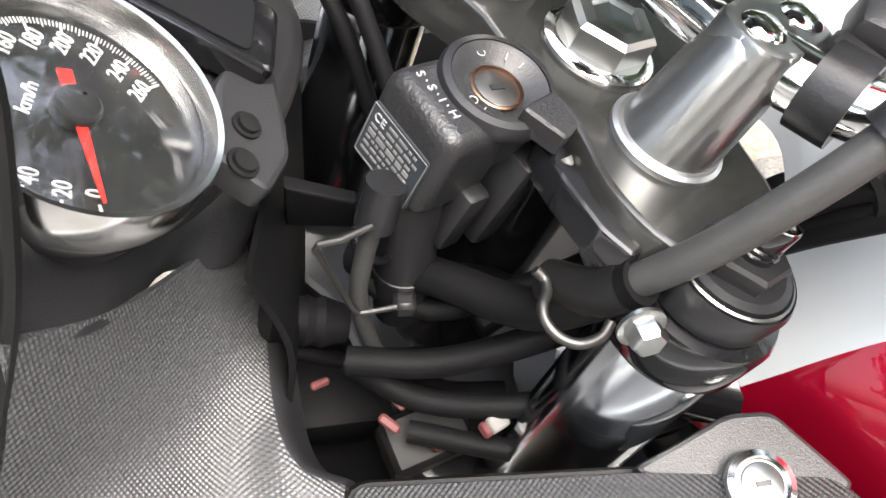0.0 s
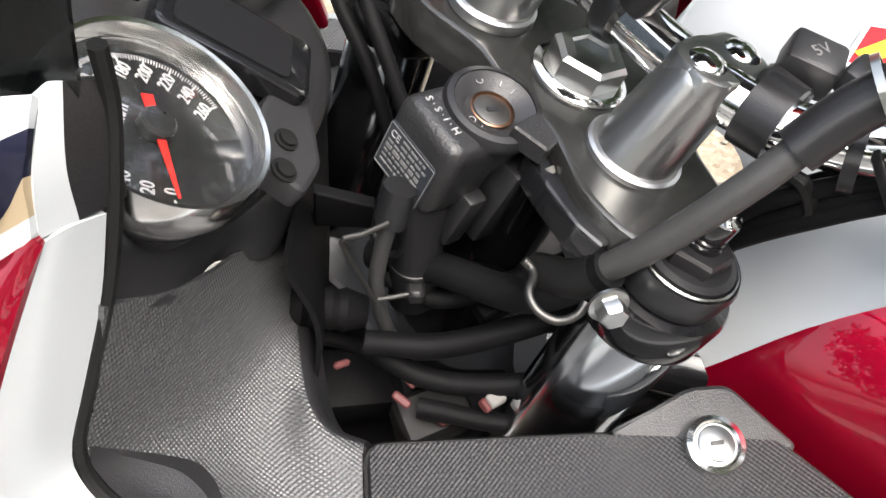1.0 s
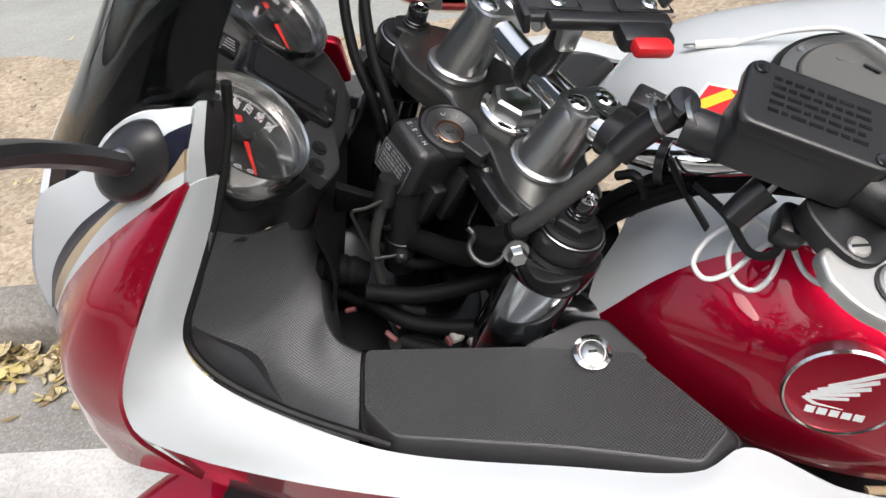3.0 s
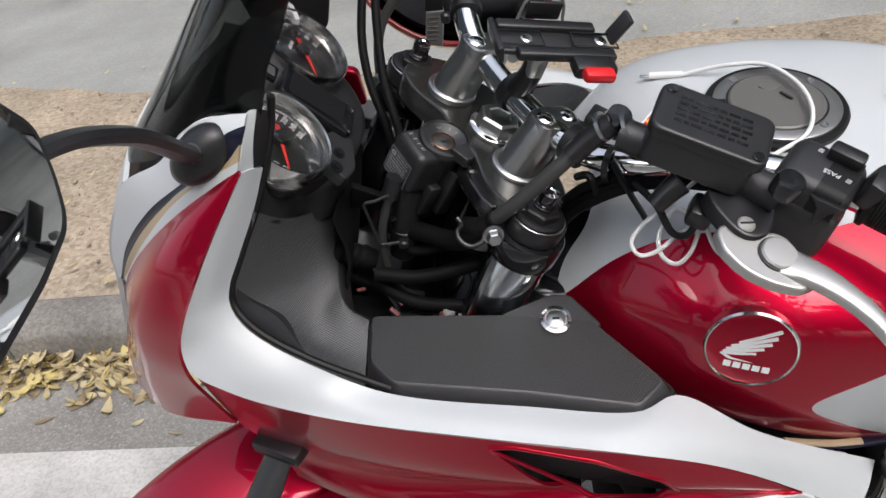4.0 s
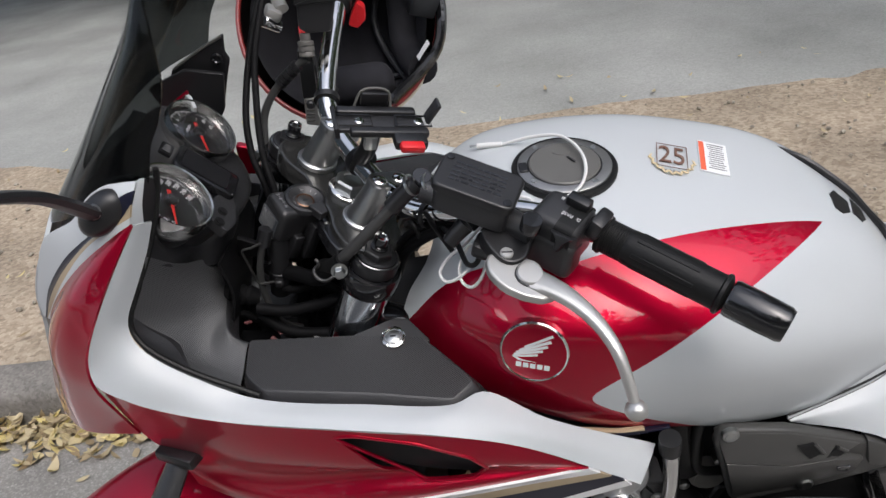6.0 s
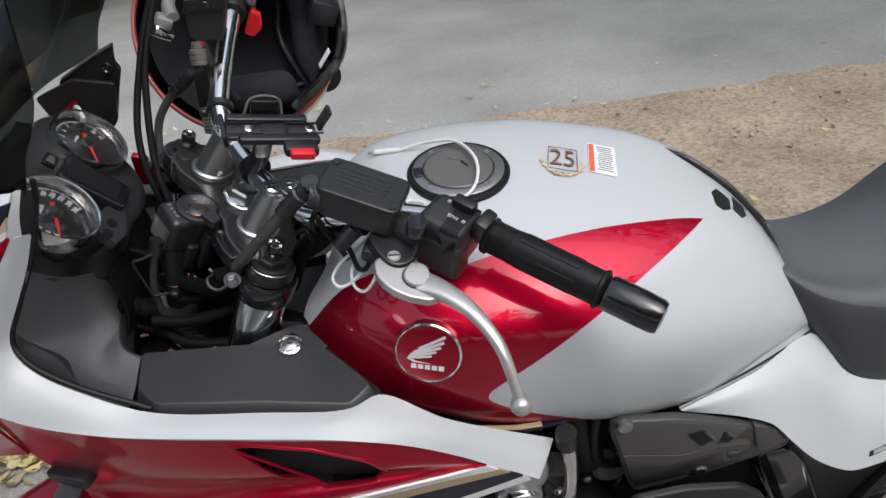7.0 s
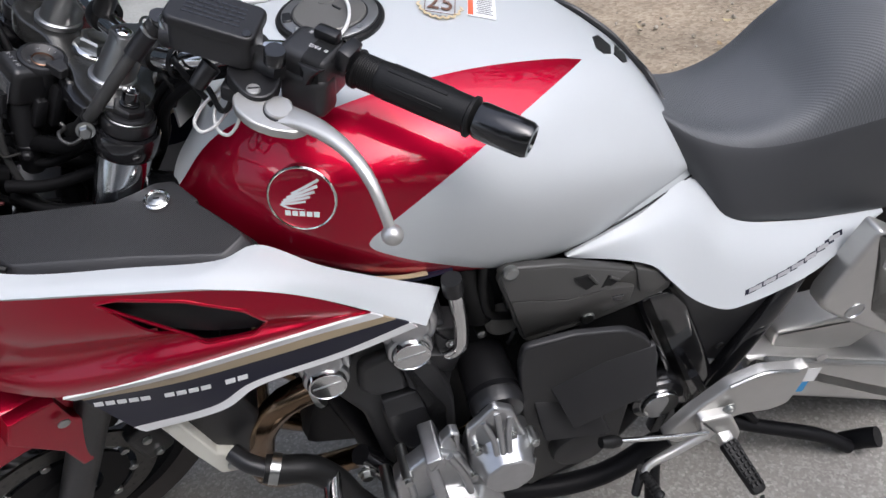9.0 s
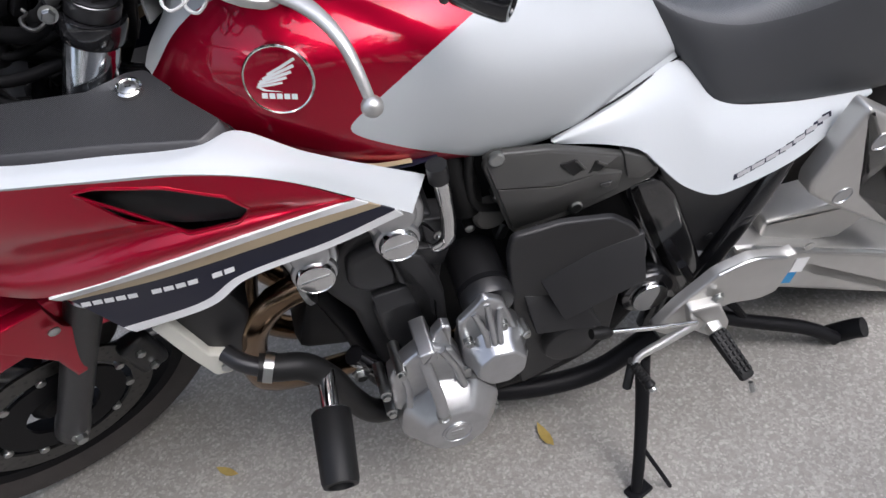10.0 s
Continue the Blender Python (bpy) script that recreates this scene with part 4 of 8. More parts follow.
plate = part("button_panel", prism(rounded([(-.032, -.012), (-.026, .010), (.008, .014), (.036, .004), (.034, -.010), (-.010, -.020)], .005), panel_m @ Matrix.Translation((.012, 0, -.014)), .012, .003, 2), BLACK_SOFT, dash, "satin black button panel")
for dx, dy, r in ((.006, .0, .0058), (-.012, .0, .0062), (.040, -.002, .0055)):
    part("button", lathe([(r, 0), (r, .0012), (r * .75, .0014), (r * .7, .003), (.0005, .0034)], panel_m @ V((dx, dy, -.002)), DIAL_N, 20), RUBBER, plate)

# ---- steering: forks, clamps, handlebar, all turned to the left ----
RAKE, STEER = radians(25), radians(30)
UP = V((math.sin(RAKE), 0, math.cos(RAKE)))
back0 = V((math.cos(RAKE), 0, -math.sin(RAKE)))
BACK = back0 * math.cos(STEER) + V((0, 1, 0)) * math.sin(STEER)
SIDE = V((0, 1, 0)) * math.cos(STEER) - back0 * math.sin(STEER)
HEAD = V((-.002, .006, 1.003))
to_bar = Matrix((BACK, SIDE, UP)).transposed().to_4x4()
to_bar.translation = HEAD
STEER_M = to_bar


def st(b, y, u):
    return HEAD + BACK * b + SIDE * y + UP * u


def other(p):
    """The same place on the other side of the turned steering."""
    q = to_bar.inverted() @ V(p)
    return to_bar @ V((q.x, -q.y, q.z))


FL, FR = V((.026, -.091, .981)), V((-.073, .092, 1.024))
fl_loc, fr_loc = to_bar.inverted() @ FL, to_bar.inverted() @ FR


LEGS = V((math.sin(RAKE), math.sin(radians(4.5)) * math.cos(RAKE), math.cos(RAKE) * math.cos(radians(4.5)))).normalized()
# wheel axis and axle
W_BACK = (V((math.cos(RAKE), 0, -math.sin(RAKE))) * math.cos(STEER) + LEGS.cross(V((math.cos(RAKE), 0, -math.sin(RAKE)))) * math.sin(STEER)).normalized()
W_SIDE = LEGS.cross(W_BACK).normalized()
wm_fender = Matrix((W_BACK, W_SIDE, LEGS)).transposed().to_4x4()
wm_fender.translation = HEAD - W_BACK * .03 - LEGS * .775
W_UP, w_turn = V((math.sin(RAKE), 0, math.cos(RAKE))), radians(25)
W_BACK = (back0 * math.cos(w_turn) + W_UP.cross(back0) * math.sin(w_turn)).normalized()
W_SIDE = W_UP.cross(W_BACK).normalized()
AXLE = HEAD - W_BACK * .03 - W_UP * .805
wm = Matrix((W_BACK, W_SIDE, W_UP)).transposed().to_4x4()
wm.translation = AXLE


def fork(foot):
    f = part("fork", lathe([(.0215, -.02), (.0268, -.03), (.0268, -.42)], foot, LEGS, 40), FORK, bike, "polished upright fork tube")
    top, end = foot - LEGS * .34, AXLE + W_SIDE * math.copysign(.100, (foot - HEAD).y)
    ln = (top - end).length
    part("fork_leg", lathe([(.0235, .004), (.0285, 0), (.0285, -.06), (.026, -.07), (.0255, -.2), (.0255, .03 - ln), (.0275, .02 - ln), (.0275, -.02 - ln), (.022, -.028 - ln), (.012, -.03 - ln)], top, top - end, 32), BLACK_SOFT, f, "black lower fork leg")
    part("dust_seal", lathe([(.0270, .016), (.0280, .014), (.0288, .004), (.0275, .0)], top, top - end, 32), RUBBER, f)
    part("cap", lathe([(.026, -.018), (.0268, -.006), (.0255, -.003), (.0248, -.0045), (.0225, -.0045), (.0222, -.001), (.019, .0)], foot, UP, 48), BLACK, f, "black fork cap")
    part("cap_ring", lathe([(.0245, -.0048), (.0245, -.0025), (.0235, -.002), (.0228, -.0032)], foot, UP, 48, ring=True), STEEL, f)
    part("cap_nut", lathe([(.0165, -.002), (.0165, .006), (.015, .0075), (.011, .0078)], foot, UP, 6), BLACK, f)
    adj = part("adjuster", lathe([(.0095, .006), (.0095, .010), (.0085, .0105), (.0088, .0115), (.0088, .0125), (.0080, .013), (.0083, .014), (.0083, .022), (.0078, .0232)], foot, UP, 24), BLACK_GLOSS, f)
    part("adjuster_cap", lathe([(.0078, .0228), (.0076, .0240), (.0045, .0245), (.0035, .0236), (.0004, .0236)], foot, UP, 24), CHROME, adj)
    return f


fork(FL)
fork(FR)
# upper clamp
cl = [(.075, 0), (.06, .045), (.035, .075), (.018, .118), (-.02, .138), (-.062, .118), (-.07, .08), (-.058, .035), (-.062, 0), (-.058, -.035), (-.07, -.08), (-.062, -.118), (-.02, -.138), (.018, -.118), (.035, -.075), (.06, -.045)]
fo = (fl_loc + fr_loc) / 2
clamp = part("top_clamp", prism([(p.x, p.y) for p in spline([V((x * .78 + .004, y * .80 + fo.y * .6, 0)) for x, y in cl], 64, True)], STEER_M @ Matrix.Translation((0, 0, -.026)), .022, .003, 2), CLAMP, bike, "dark satin aluminium upper fork clamp")
for foot in (FL, FR):
    part("clamp_collar", lathe([(.0225, -.045), (.031, -.045), (.0325, -.042), (.0325, -.022), (.031, -.0195), (.0262, -.019)], foot, UP, 48), BLACK_GLOSS, clamp, "gloss black clamp collar")
part("clamp_edge", prism(rounded([(-0.0438, -0.0229), (-0.0442, -0.0821), (-0.054, -0.0826), (-0.0575, -0.0690), (-0.0560, -0.0462), (-0.0530, -0.0270)], .002), STEER_M @ Matrix.Translation((0, 0, -.027)), .014, .002, 2), BLACK_GLOSS, clamp, "black angled clamp edge")
nut = part("stem_nut", lathe([(.024, -.005), (.0245, -.002), (.0225, -.0005), (.0205, .0)], st(0, 0, 0), UP, 40), CHROME, clamp, "large plated steering stem nut")
part("nut_hex", lathe([(.0195, -.001), (.0195, .0095), (.0172, .0118), (.0115, .0122), (.0105, .0105), (.0005, .0100)], st(0, 0, 0), UP, 6), STEEL, nut, smooth=False)
bolt("pinch_bolt", V((-.014, -.112, .982)), -SIDE * .9 - BACK * .35 + V((0, 0, .25)), .0065, STEEL, clamp, .008)
bolt("pinch_bolt", other((-.014, -.112, .982)), SIDE * .9 - BACK * .35 + V((0, 0, .25)), .0065, STEEL, clamp, .008)

# risers that hold the bar
RL, RR = V((.046, -.034, 1.033)), V((-.005, .055, 1.060))
for top in (RL, RR):
    base = top - UP * .054 - BACK * .016
    bm = rings(bmesh.new(), [[base.lerp(top, f) + (BACK * math.cos(a) * r1 + SIDE * math.sin(a) * r2) for a in (2 * math.pi * k / 32 for k in range(32))] for f, r1, r2 in ((0, .0215, .0205), (.15, .0208, .0198), (.55, .0195, .0185), (.86, .0190, .0165), (.97, .0185, .016), (1.0, .0165, .0145))])
    riser = part("riser", bm, BRUSHED, clamp, "brushed aluminium handlebar riser")
    part("riser_foot", lathe([(.0222, -.001), (.0232, .0005), (.0232, .005), (.0215, .006)], base, UP, 40), CAST, riser)
    part("riser_cap", prism(round_rect(.047, .030, .010, 6), at(top, UP, BACK) @ Matrix.Rotation(radians(90), 4, "Z") @ Matrix.Translation((.004, 0, -.019)), .019, .003, 2), BRUSHED, riser)
    for sgn in (-1, 1):
        o = top + BACK * (.004 + sgn * .0125)
        part("cap_bolt", lathe([(.0086, -.003), (.0086, .0004), (.0076, .0016), (.0050, .0028), (.0024, .0033), (.0003, .0034)], o, UP, 28), CHROME, riser)

bar_l = [RL - UP * .012, V((.072, -.066, 1.016)), V((.105, -.088, 1.020)), V((.15, -.105, 1.028)), V((.20, -.128, 1.029)), V((.25, -.158, 1.022)), V((.338, -.2335, 1.0))]
bar_r = [V((-.004, .400, 1.160)), V((.003, .285, 1.140)), V((.0, .232, 1.126)), V((-.009, .180, 1.106)), V((-.0165, .130, 1.086)), V((-.019, .088, 1.068)), RR - UP * .012]
bar = part("handlebar", tube(bar_r + bar_l, .0118, 20, 90), CHROME, bike, "chrome handlebar")

GRIP_D = V((.745, -.64, -.19)).normalized()


def grip(side):
    a, b = (V((.250, -.158, 1.022)), V((.250, -.158, 1.022)) + GRIP_D * .126) if side < 0 else (bar_r[1], bar_r[0])
    d = (b - a).normalized()
    prof = [(.0125, -.002), (.0185, 0), (.019, .004), (.0165, .0055)]
    prof += [(.0163 + .0006 * (k % 2), .006 + .0011 * k) for k in range(20)]
    prof += [(.0172, .03), (.0176, .065), (.0172, .110), (.0172, .117), (.0195, .1185), (.0195, .1215), (.0172, .123), (.013, .125)]
    g = part("grip", lathe(prof, a, d, 36), RUBBER, bar, "black rubber grip")
    part("bar_end", lathe([(.012, .1255), (.0165, .126), (.0176, .129), (.0174, .160), (.0168, .175), (.0148, .179), (.0105, .1795), (.0095, .177), (.0004, .177)], a, d, 36), BLACK_GLOSS, g, "gloss black bar-end weight")
    bm = bmesh.new()
    for k in range(7):
        ang = 2 * math.pi * k / 7
        x, y, z = axes_of(d)
        o = a + d * .066 + (x * math.cos(ang) + y * math.sin(ang)) * .0174
        box((.004, .0012, .06), at(o, d, x * math.cos(ang) + y * math.sin(ang)), .0005, 1, bm=bm)
    tagged(part("grip_rib", bm, RUBBER, g), kind="stuff")


grip(-1)
grip(1)

# clutch side: fluid reservoir, master cylinder, lever and switch block
EX, EY = V((.067, -.029, -.023)).normalized(), V((-.022, -.036, -.003)).normalized()
EZ = EX.cross(EY).normalized()
EZ = EZ if EZ.z > 0 else -EZ
EY = EZ.cross(EX).normalized()
res_m = Matrix((EX, EY, EZ)).transposed().to_4x4()
res_m.translation = V((.1415, -.1395, 1.091))


def controls():
    """Reservoir, lever and switch block of the clutch side."""
    add = part
    res = add("fluid_reservoir", prism(round_rect(.074, .043, .008), res_m @ Matrix.Translation((0, 0, -.036)), .030, .002, 2), BLACK_SOFT, bar, "black clutch fluid reservoir")
    lidp = add("reservoir_lid", prism(round_rect(.080, .047, .009), res_m @ Matrix.Translation((0, 0, -.008)), .0085, .003, 3), BLACK, res, "black lid with moulded writing")
    bm = bmesh.new()
    rnd = random.Random(4)
    for r in range(5):
        x = -.026
        while x < .024:
            w = rnd.uniform(.003, .008)
            box((w, .0022, .0004), res_m @ Matrix.Translation((x + w / 2, .012 - r * .0055, .0007)), bm=bm)
            x += w + .0015
    tagged(add("moulded_print", bm, BLACK_GLOSS, lidp), kind="stuff")
    for sx, sy in ((-.033, .016), (.033, -.016)):
        o = res_m @ V((sx, sy, .0004))
        add("lid_screw", lathe([(.0042, 0), (.0042, .001), (.0035, .0016), (.0003, .0016)], o, EZ, 16), BLACK_GLOSS, lidp)
    # master cylinder along the bar and its foot with the lever pivot
    body = add("master_cylinder", tube([V((.088, -.100, 1.060)), V((.12, -.118, 1.052)), V((.165, -.148, 1.045)), V((.185, -.165, 1.040))], .0125, 16, 14), BLACK_SOFT, bar, "black master cylinder")
    foot_m = at(V((.160, -.172, 1.034)), EZ, EY)
    tri = [(-.020, .022), (.020, .024), (.024, .006), (.010, -.017), (-.004, -.020), (-.014, -.012)]
    add("lever_bracket", prism([(p.x, p.y) for p in spline([V((x, y, 0)) for x, y in tri], 30, True)], foot_m @ Matrix.Rotation(radians(35), 4, "Z") @ Matrix.Translation((0, 0, -.010)), .014, .002, 2), BLACK, body)
    add("bracket_screw", lathe([(.0062, 0), (.0062, .002), (.005, .003), (.0003, .0031)], V((.157, -.183, 1.0355)), EZ, 20), SILVER, body)
    add("screw_slot", box((.0014, .0100, .0008), at(V((.157, -.183, 1.0355)) + EZ * .0031, EZ, EX) @ Matrix.Rotation(.5, 4, "Z")), BLACK, body)
    add("cap_screw", lathe([(.0098, -.010), (.0098, .002), (.0088, .0035), (.0003, .0035)], V((.183, -.176, 1.0635)), EZ, 24), BLACK_GLOSS, res)
    add("bar_clamp", lathe([(.0125, -.011), (.017, -.011), (.0178, -.008), (.0178, .008), (.017, .011), (.0125, .011)], V((.160, -.112, 1.030)), V((.86, -.45, .1)), 28), BLACK, body)
    # lever
    lv = [V((.150, -.186, 1.022)), V((.173, -.201, 1.019)), V((.200, -.222, 1.015)), V((.222, -.248, 1.006)), V((.236, -.275, .992)), V((.243, -.297, .968)), V((.246, -.309, .950))]
    bm = bmesh.new()
    path = spline(lv, 40)
    loops = []
    for i, p in enumerate(path):
        f = i / 39
        t = (path[min(i + 1, 39)] - path[max(i - 1, 0)]).normalized()
        wide = (EZ.cross(t)).normalized()
        w = .0125 * (1 - f) ** 2.2 + .0046
        h = .0058 - .0012 * f
        loops.append([p + wide * (w * math.copysign(abs(math.cos(a)) ** .7, math.cos(a))) + t.cross(wide) * (h * math.copysign(abs(math.sin(a)) ** .7, math.sin(a))) for a in (2 * math.pi * k / 16 for k in range(16))])
    rings(bm, loops)
    lever = add("lever", bm, SILVER, bar, "silver clutch lever")
    ball = bmesh.new()
    bmesh.ops.create_uvsphere(ball, u_segments=20, v_segments=12, radius=.0100)
    bmesh.ops.transform(ball, matrix=Matrix.Translation(lv[-1]) @ Matrix.Diagonal((1, 1, .95, 1)), verts=ball.verts)
    add("lever_ball", ball, SILVER, lever)
    root = [(-.0425, .0009), (-.0355, -.0119), (-.0234, -.0195), (-.0137, -.0230), (.0019, -.0240), (.0198, -.0205), (.0298, -.0111), (.0273, -.0008), (.0144, .0014), (.0062, .0169), (-.0048, .0183), (-.0182, .0095), (-.0307, .0068), (-.0394, .0093)]
    add("lever_root", prism(rounded(root, .004, 4), at(V((.1735, -.2, 1.018)) - EZ * .0035, EZ, EZ.cross(EX)), .0085, .0022, 3), SILVER, lever)
    add("lever_pivot", lathe([(.0125, -.012), (.0125, .0078), (.0112, .0090), (.006, .0092), (.0003, .0092)], V((.1735, -.2, 1.018)), EZ, 32), SILVER, lever)
    add("pivot_washer", lathe([(.0122, .0046), (.0138, .0048), (.0136, .0062), (.0122, .0064)], V((.1735, -.2, 1.018)), EZ, 32, ring=True), BLACK, lever)
    # switch block
    sw_m = Matrix((V((.75, -.63, -.19)).normalized(), EY, EZ)).transposed().to_4x4()
    ax = V((.74, -.645, -.19)).normalized()
    ay = (EZ.cross(ax)).normalized()
    az = ax.cross(ay)
    sw_m = Matrix((ax, ay, az)).transposed().to_4x4()
    sw_m.translation = V((.219, -.150, 1.034))
    block = add("switch_block", box((.052, .048, .054), sw_m @ Matrix.Translation((-.004, -.004, -.008)), .010, 4), BLACK_SOFT, bar, "black handlebar switch block")
    add("switch_rear", box((.050, .030, .046), sw_m @ Matrix.Translation((-.002, -.016, -.022)), .009, 4), BLACK_SOFT, block)
    add("block_seam", box((.0014, .0486, .0546), sw_m @ Matrix.Translation((.008, -.004, -.008)), .010, 4), RUBBER, block)
    add("beam_switch", box((.024, .013, .012), sw_m @ Matrix.Translation((.004, .010, .022)), .003, 2), BLACK, block)
    add("turn_switch", prism([(-.012, .006), (.012, .007), (.004, -.002), (.001, -.011), (-.003, -.010), (-.004, -.001)], sw_m @ Matrix.Translation((.010, -.0255, .006)) @ Matrix.Rotation(radians(62), 4, "X"), .010, .002, 2), BLACK, block)
    add("horn_button", box((.014, .026, .024), sw_m @ Matrix.Translation((.029, .004, .014)) @ Matrix.Rotation(radians(14), 4, "Y"), .004, 2), BLACK, block)
    letters("PASS", .0056, sw_m @ Matrix.Translation((.002, -.008, .0192)) @ Matrix.Rotation(radians(180), 4, "Z"), PRINT, block, "switch_print")
    bars([(0, 0, .0035, .0006), (0, .0014, .0035, .0006), (0, -.0014, .0035, .0006)], sw_m @ Matrix.Translation((.0135, -.008, .0191)), PRINT, block, "lamp_symbol")
    bars([(0, 0, .0035, .0006), (0, .0014, .0035, .0006), (0, -.0014, .0035, .0006)], sw_m @ Matrix.Translation((-.012, .008, .0191)), PRINT, block, "lamp_symbol")


controls()

# ignition lock with its square block, label and ring
ig_z = (UP + V((0, -.10, 0))).normalized()
IG = V((-.047, -.027, 1.020))
ig = part("ignition_switch", lathe([(.016, -.09), (.0165, -.03), (.0195, -.022), (.0205, -.008), (.0205, -.001), (.019, .001), (.0175, .0005), (.0125, -.0035), (.0105, -.0045)], IG, ig_z, 48), BLACK_SOFT, bike, "black ignition switch with key slot")
part("switch_ring", lathe([(.0202, -.005), (.0232, -.006), (.0235, -.002), (.0222, .0005), (.0195, .0012)], IG, ig_z, 48, ring=True), BLACK, ig)
part("key_barrel", lathe([(.0105, -.008), (.0105, -.0030), (.0098, -.0026), (.0092, -.0036), (.0004, -.0038)], IG, ig_z, 32), COPPER, ig)
part("barrel_face", lathe([(.0086, -.006), (.0086, -.0036), (.008, -.0032), (.0004, -.0030)], IG, ig_z, 28), DULL_STEEL, ig)
part("key_slot", box((.0024, .0060, .0006), at(IG + ig_z * -.0028, ig_z, (1, .3, 0)), .0001, 1), BLACK, ig)
for ang, kind in ((200, 0), (160, 1), (135, 1), (330, 1), (310, 0)):
    mm = at(IG + ig_z * -.0012, ig_z, (1, 0, 0)) @ Matrix.Rotation(radians(ang), 4, "Z") @ Matrix.Translation((.015, 0, 0)) @ Matrix.Rotation(radians(-22), 4, "Y")
    if kind:
        bars([(0, 0, .0030, .0005)], mm, PRINT_SOFT, ig, "position_mark")
    else:
        part("position_mark", lathe([(.0014, 0), (.0018, 0), (.0018, .0003), (.0014, .0003)], mm.translation, ig_z, 16, ring=True), PRINT_SOFT, ig)
# block: its outer face carries the label
lx, ly, lz = V((.484, -.824, -.294)), V((.504, -.012, .864)), V((-.715, -.566, .409))
lab_m = Matrix((lx, ly, lz)).transposed().to_4x4()
lab_m.translation = V((-.0901, -.0439, 1.0084))
hiss = part("immobiliser_block", box((.0405, .0440, .0370), lab_m @ Matrix.Translation((.0010, .0053, -.0187)), .0075, 5), LEATHER, ig, "black leather-grained immobiliser cover")
part("label_plate", prism(round_rect(.0325, .0264, .002), lab_m @ Matrix.Translation((0, 0, -.0002)), .0007), LABEL, hiss, "dark printed label")
rnd = random.Random(2)
rows = []
for r in range(7):
    x = -.0135 if r > 1 else -.0055
    while x < .0105:
        w = rnd.uniform(.0015, .005)
        rows.append((x + w / 2, .0095 - r * .003, w, .0011 if r != 3 else .002))
        x += w + .001
bars(rows, lab_m @ Matrix.Translation((0, 0, .0006)), PRINT_DIM, hiss)
letters("CE", .0052, lab_m @ Matrix.Translation((-.0105, .0078, .0006)), PRINT_SOFT, hiss, "label_mark")
bars([(0, .0122, .031, .0003), (0, -.0122, .031, .0003), (.0155, 0, .0003, .0245), (-.0155, 0, .0003, .0245)], lab_m @ Matrix.Translation((0, 0, .0006)), PRINT_DIM, hiss, "label_border")

# ---- front wheel, fender ----



def ring_part(name, profile, material, parent, label="", seg=72, centre=None, axis=None):
    return part(name, lathe(profile, AXLE if centre is None else centre, W_SIDE if axis is None else axis, seg, ring=True), material, parent, label)


wheel = ring_part("front_wheel", [(.205, -.045), (.228, -.047), (.230, -.042), (.214, -.036), (.210, 0), (.214, .036), (.230, .042), (.228, .047), (.205, .045), (.198, 0)], ENGINE, bike, "black cast front wheel")
ring_part("tyre", [(.226, -.044), (.245, -.058), (.268, -.062), (.285, -.052), (.295, -.030), (.299, 0), (.295, .030), (.285, .052), (.268, .062), (.245, .058), (.226, .044), (.222, 0)], TYRE, wheel, "black road tyre", 96)
part("hub", lathe([(.03, -.06), (.045, -.05), (.04, 0), (.045, .05), (.03, .06)], AXLE, W_SIDE, 32), ENGINE, wheel)
for k in range(5):
    for off in (-7, 7):
        a, b = radians(72 * k + off * 1.2), radians(72 * k + off)
        p = AXLE + W_BACK * .035 * math.cos(a) + W_UP * .035 * math.sin(a)
        q = AXLE + W_BACK * .207 * math.cos(b) + W_UP * .207 * math.sin(b)
        part("spoke", tube([p, q], (.014, .010), 10, 4), CAST, wheel)
for sgn in (-1, 1):
    y0 = sgn * .066
    disc = ring_part("brake_disc", [(.118, y0 - .0025), (.155, y0 - .0025), (.155, y0 + .0025), (.118, y0 + .0025)], DULL_STEEL, wheel, "drilled steel brake disc")
    bm = bmesh.new()
    for k in range(60):
        r = .126 + .011 * (k % 3)
        a = 2 * math.pi * k / 60
        o = AXLE + W_SIDE * (y0 + sgn * .0026) + (W_BACK * math.cos(a) + W_UP * math.sin(a)) * r
        lathe([(.0032, -.0001), (.0032, .0002)], o, W_SIDE, 10, bm)
    tagged(part("disc_drilling", bm, BLACK, disc), kind="stuff")
    ring_part("disc_carrier", [(.060, y0 - .003), (.106, y0 - .003), (.106, y0 + .003), (.060, y0 + .003)], ENGINE, disc)
    for k in range(10):
        a = 2 * math.pi * k / 10
        o = AXLE + W_SIDE * (y0 - .006) + (W_BACK * math.cos(a) + W_UP * math.sin(a)) * .112
        part("disc_rivet", lathe([(.007, 0), (.008, .002), (.008, .011), (.005, .012)], o, W_SIDE, 16), STEEL, disc)
    cal = part("brake_caliper", box((.11, .035, .055), wm @ Matrix.Rotation(radians(-28), 4, "Y") @ Matrix.Translation((.155, sgn * .072, .02)) @ Matrix.Rotation(radians(90), 4, "Y"), .012, 3), BLACK, wheel)
    for dz in (-.03, .03):
        part("caliper_bolt", lathe([(.008, 0), (.008, .006), (.006, .008)], wm @ Matrix.Rotation(radians(-28), 4, "Y") @ V((.155, sgn * .09, .02 + dz)), -W_SIDE, 6), STEEL, cal)
bolt("axle_bolt", AXLE - W_SIDE * .125, -W_SIDE, .010, STEEL, wheel, .012)
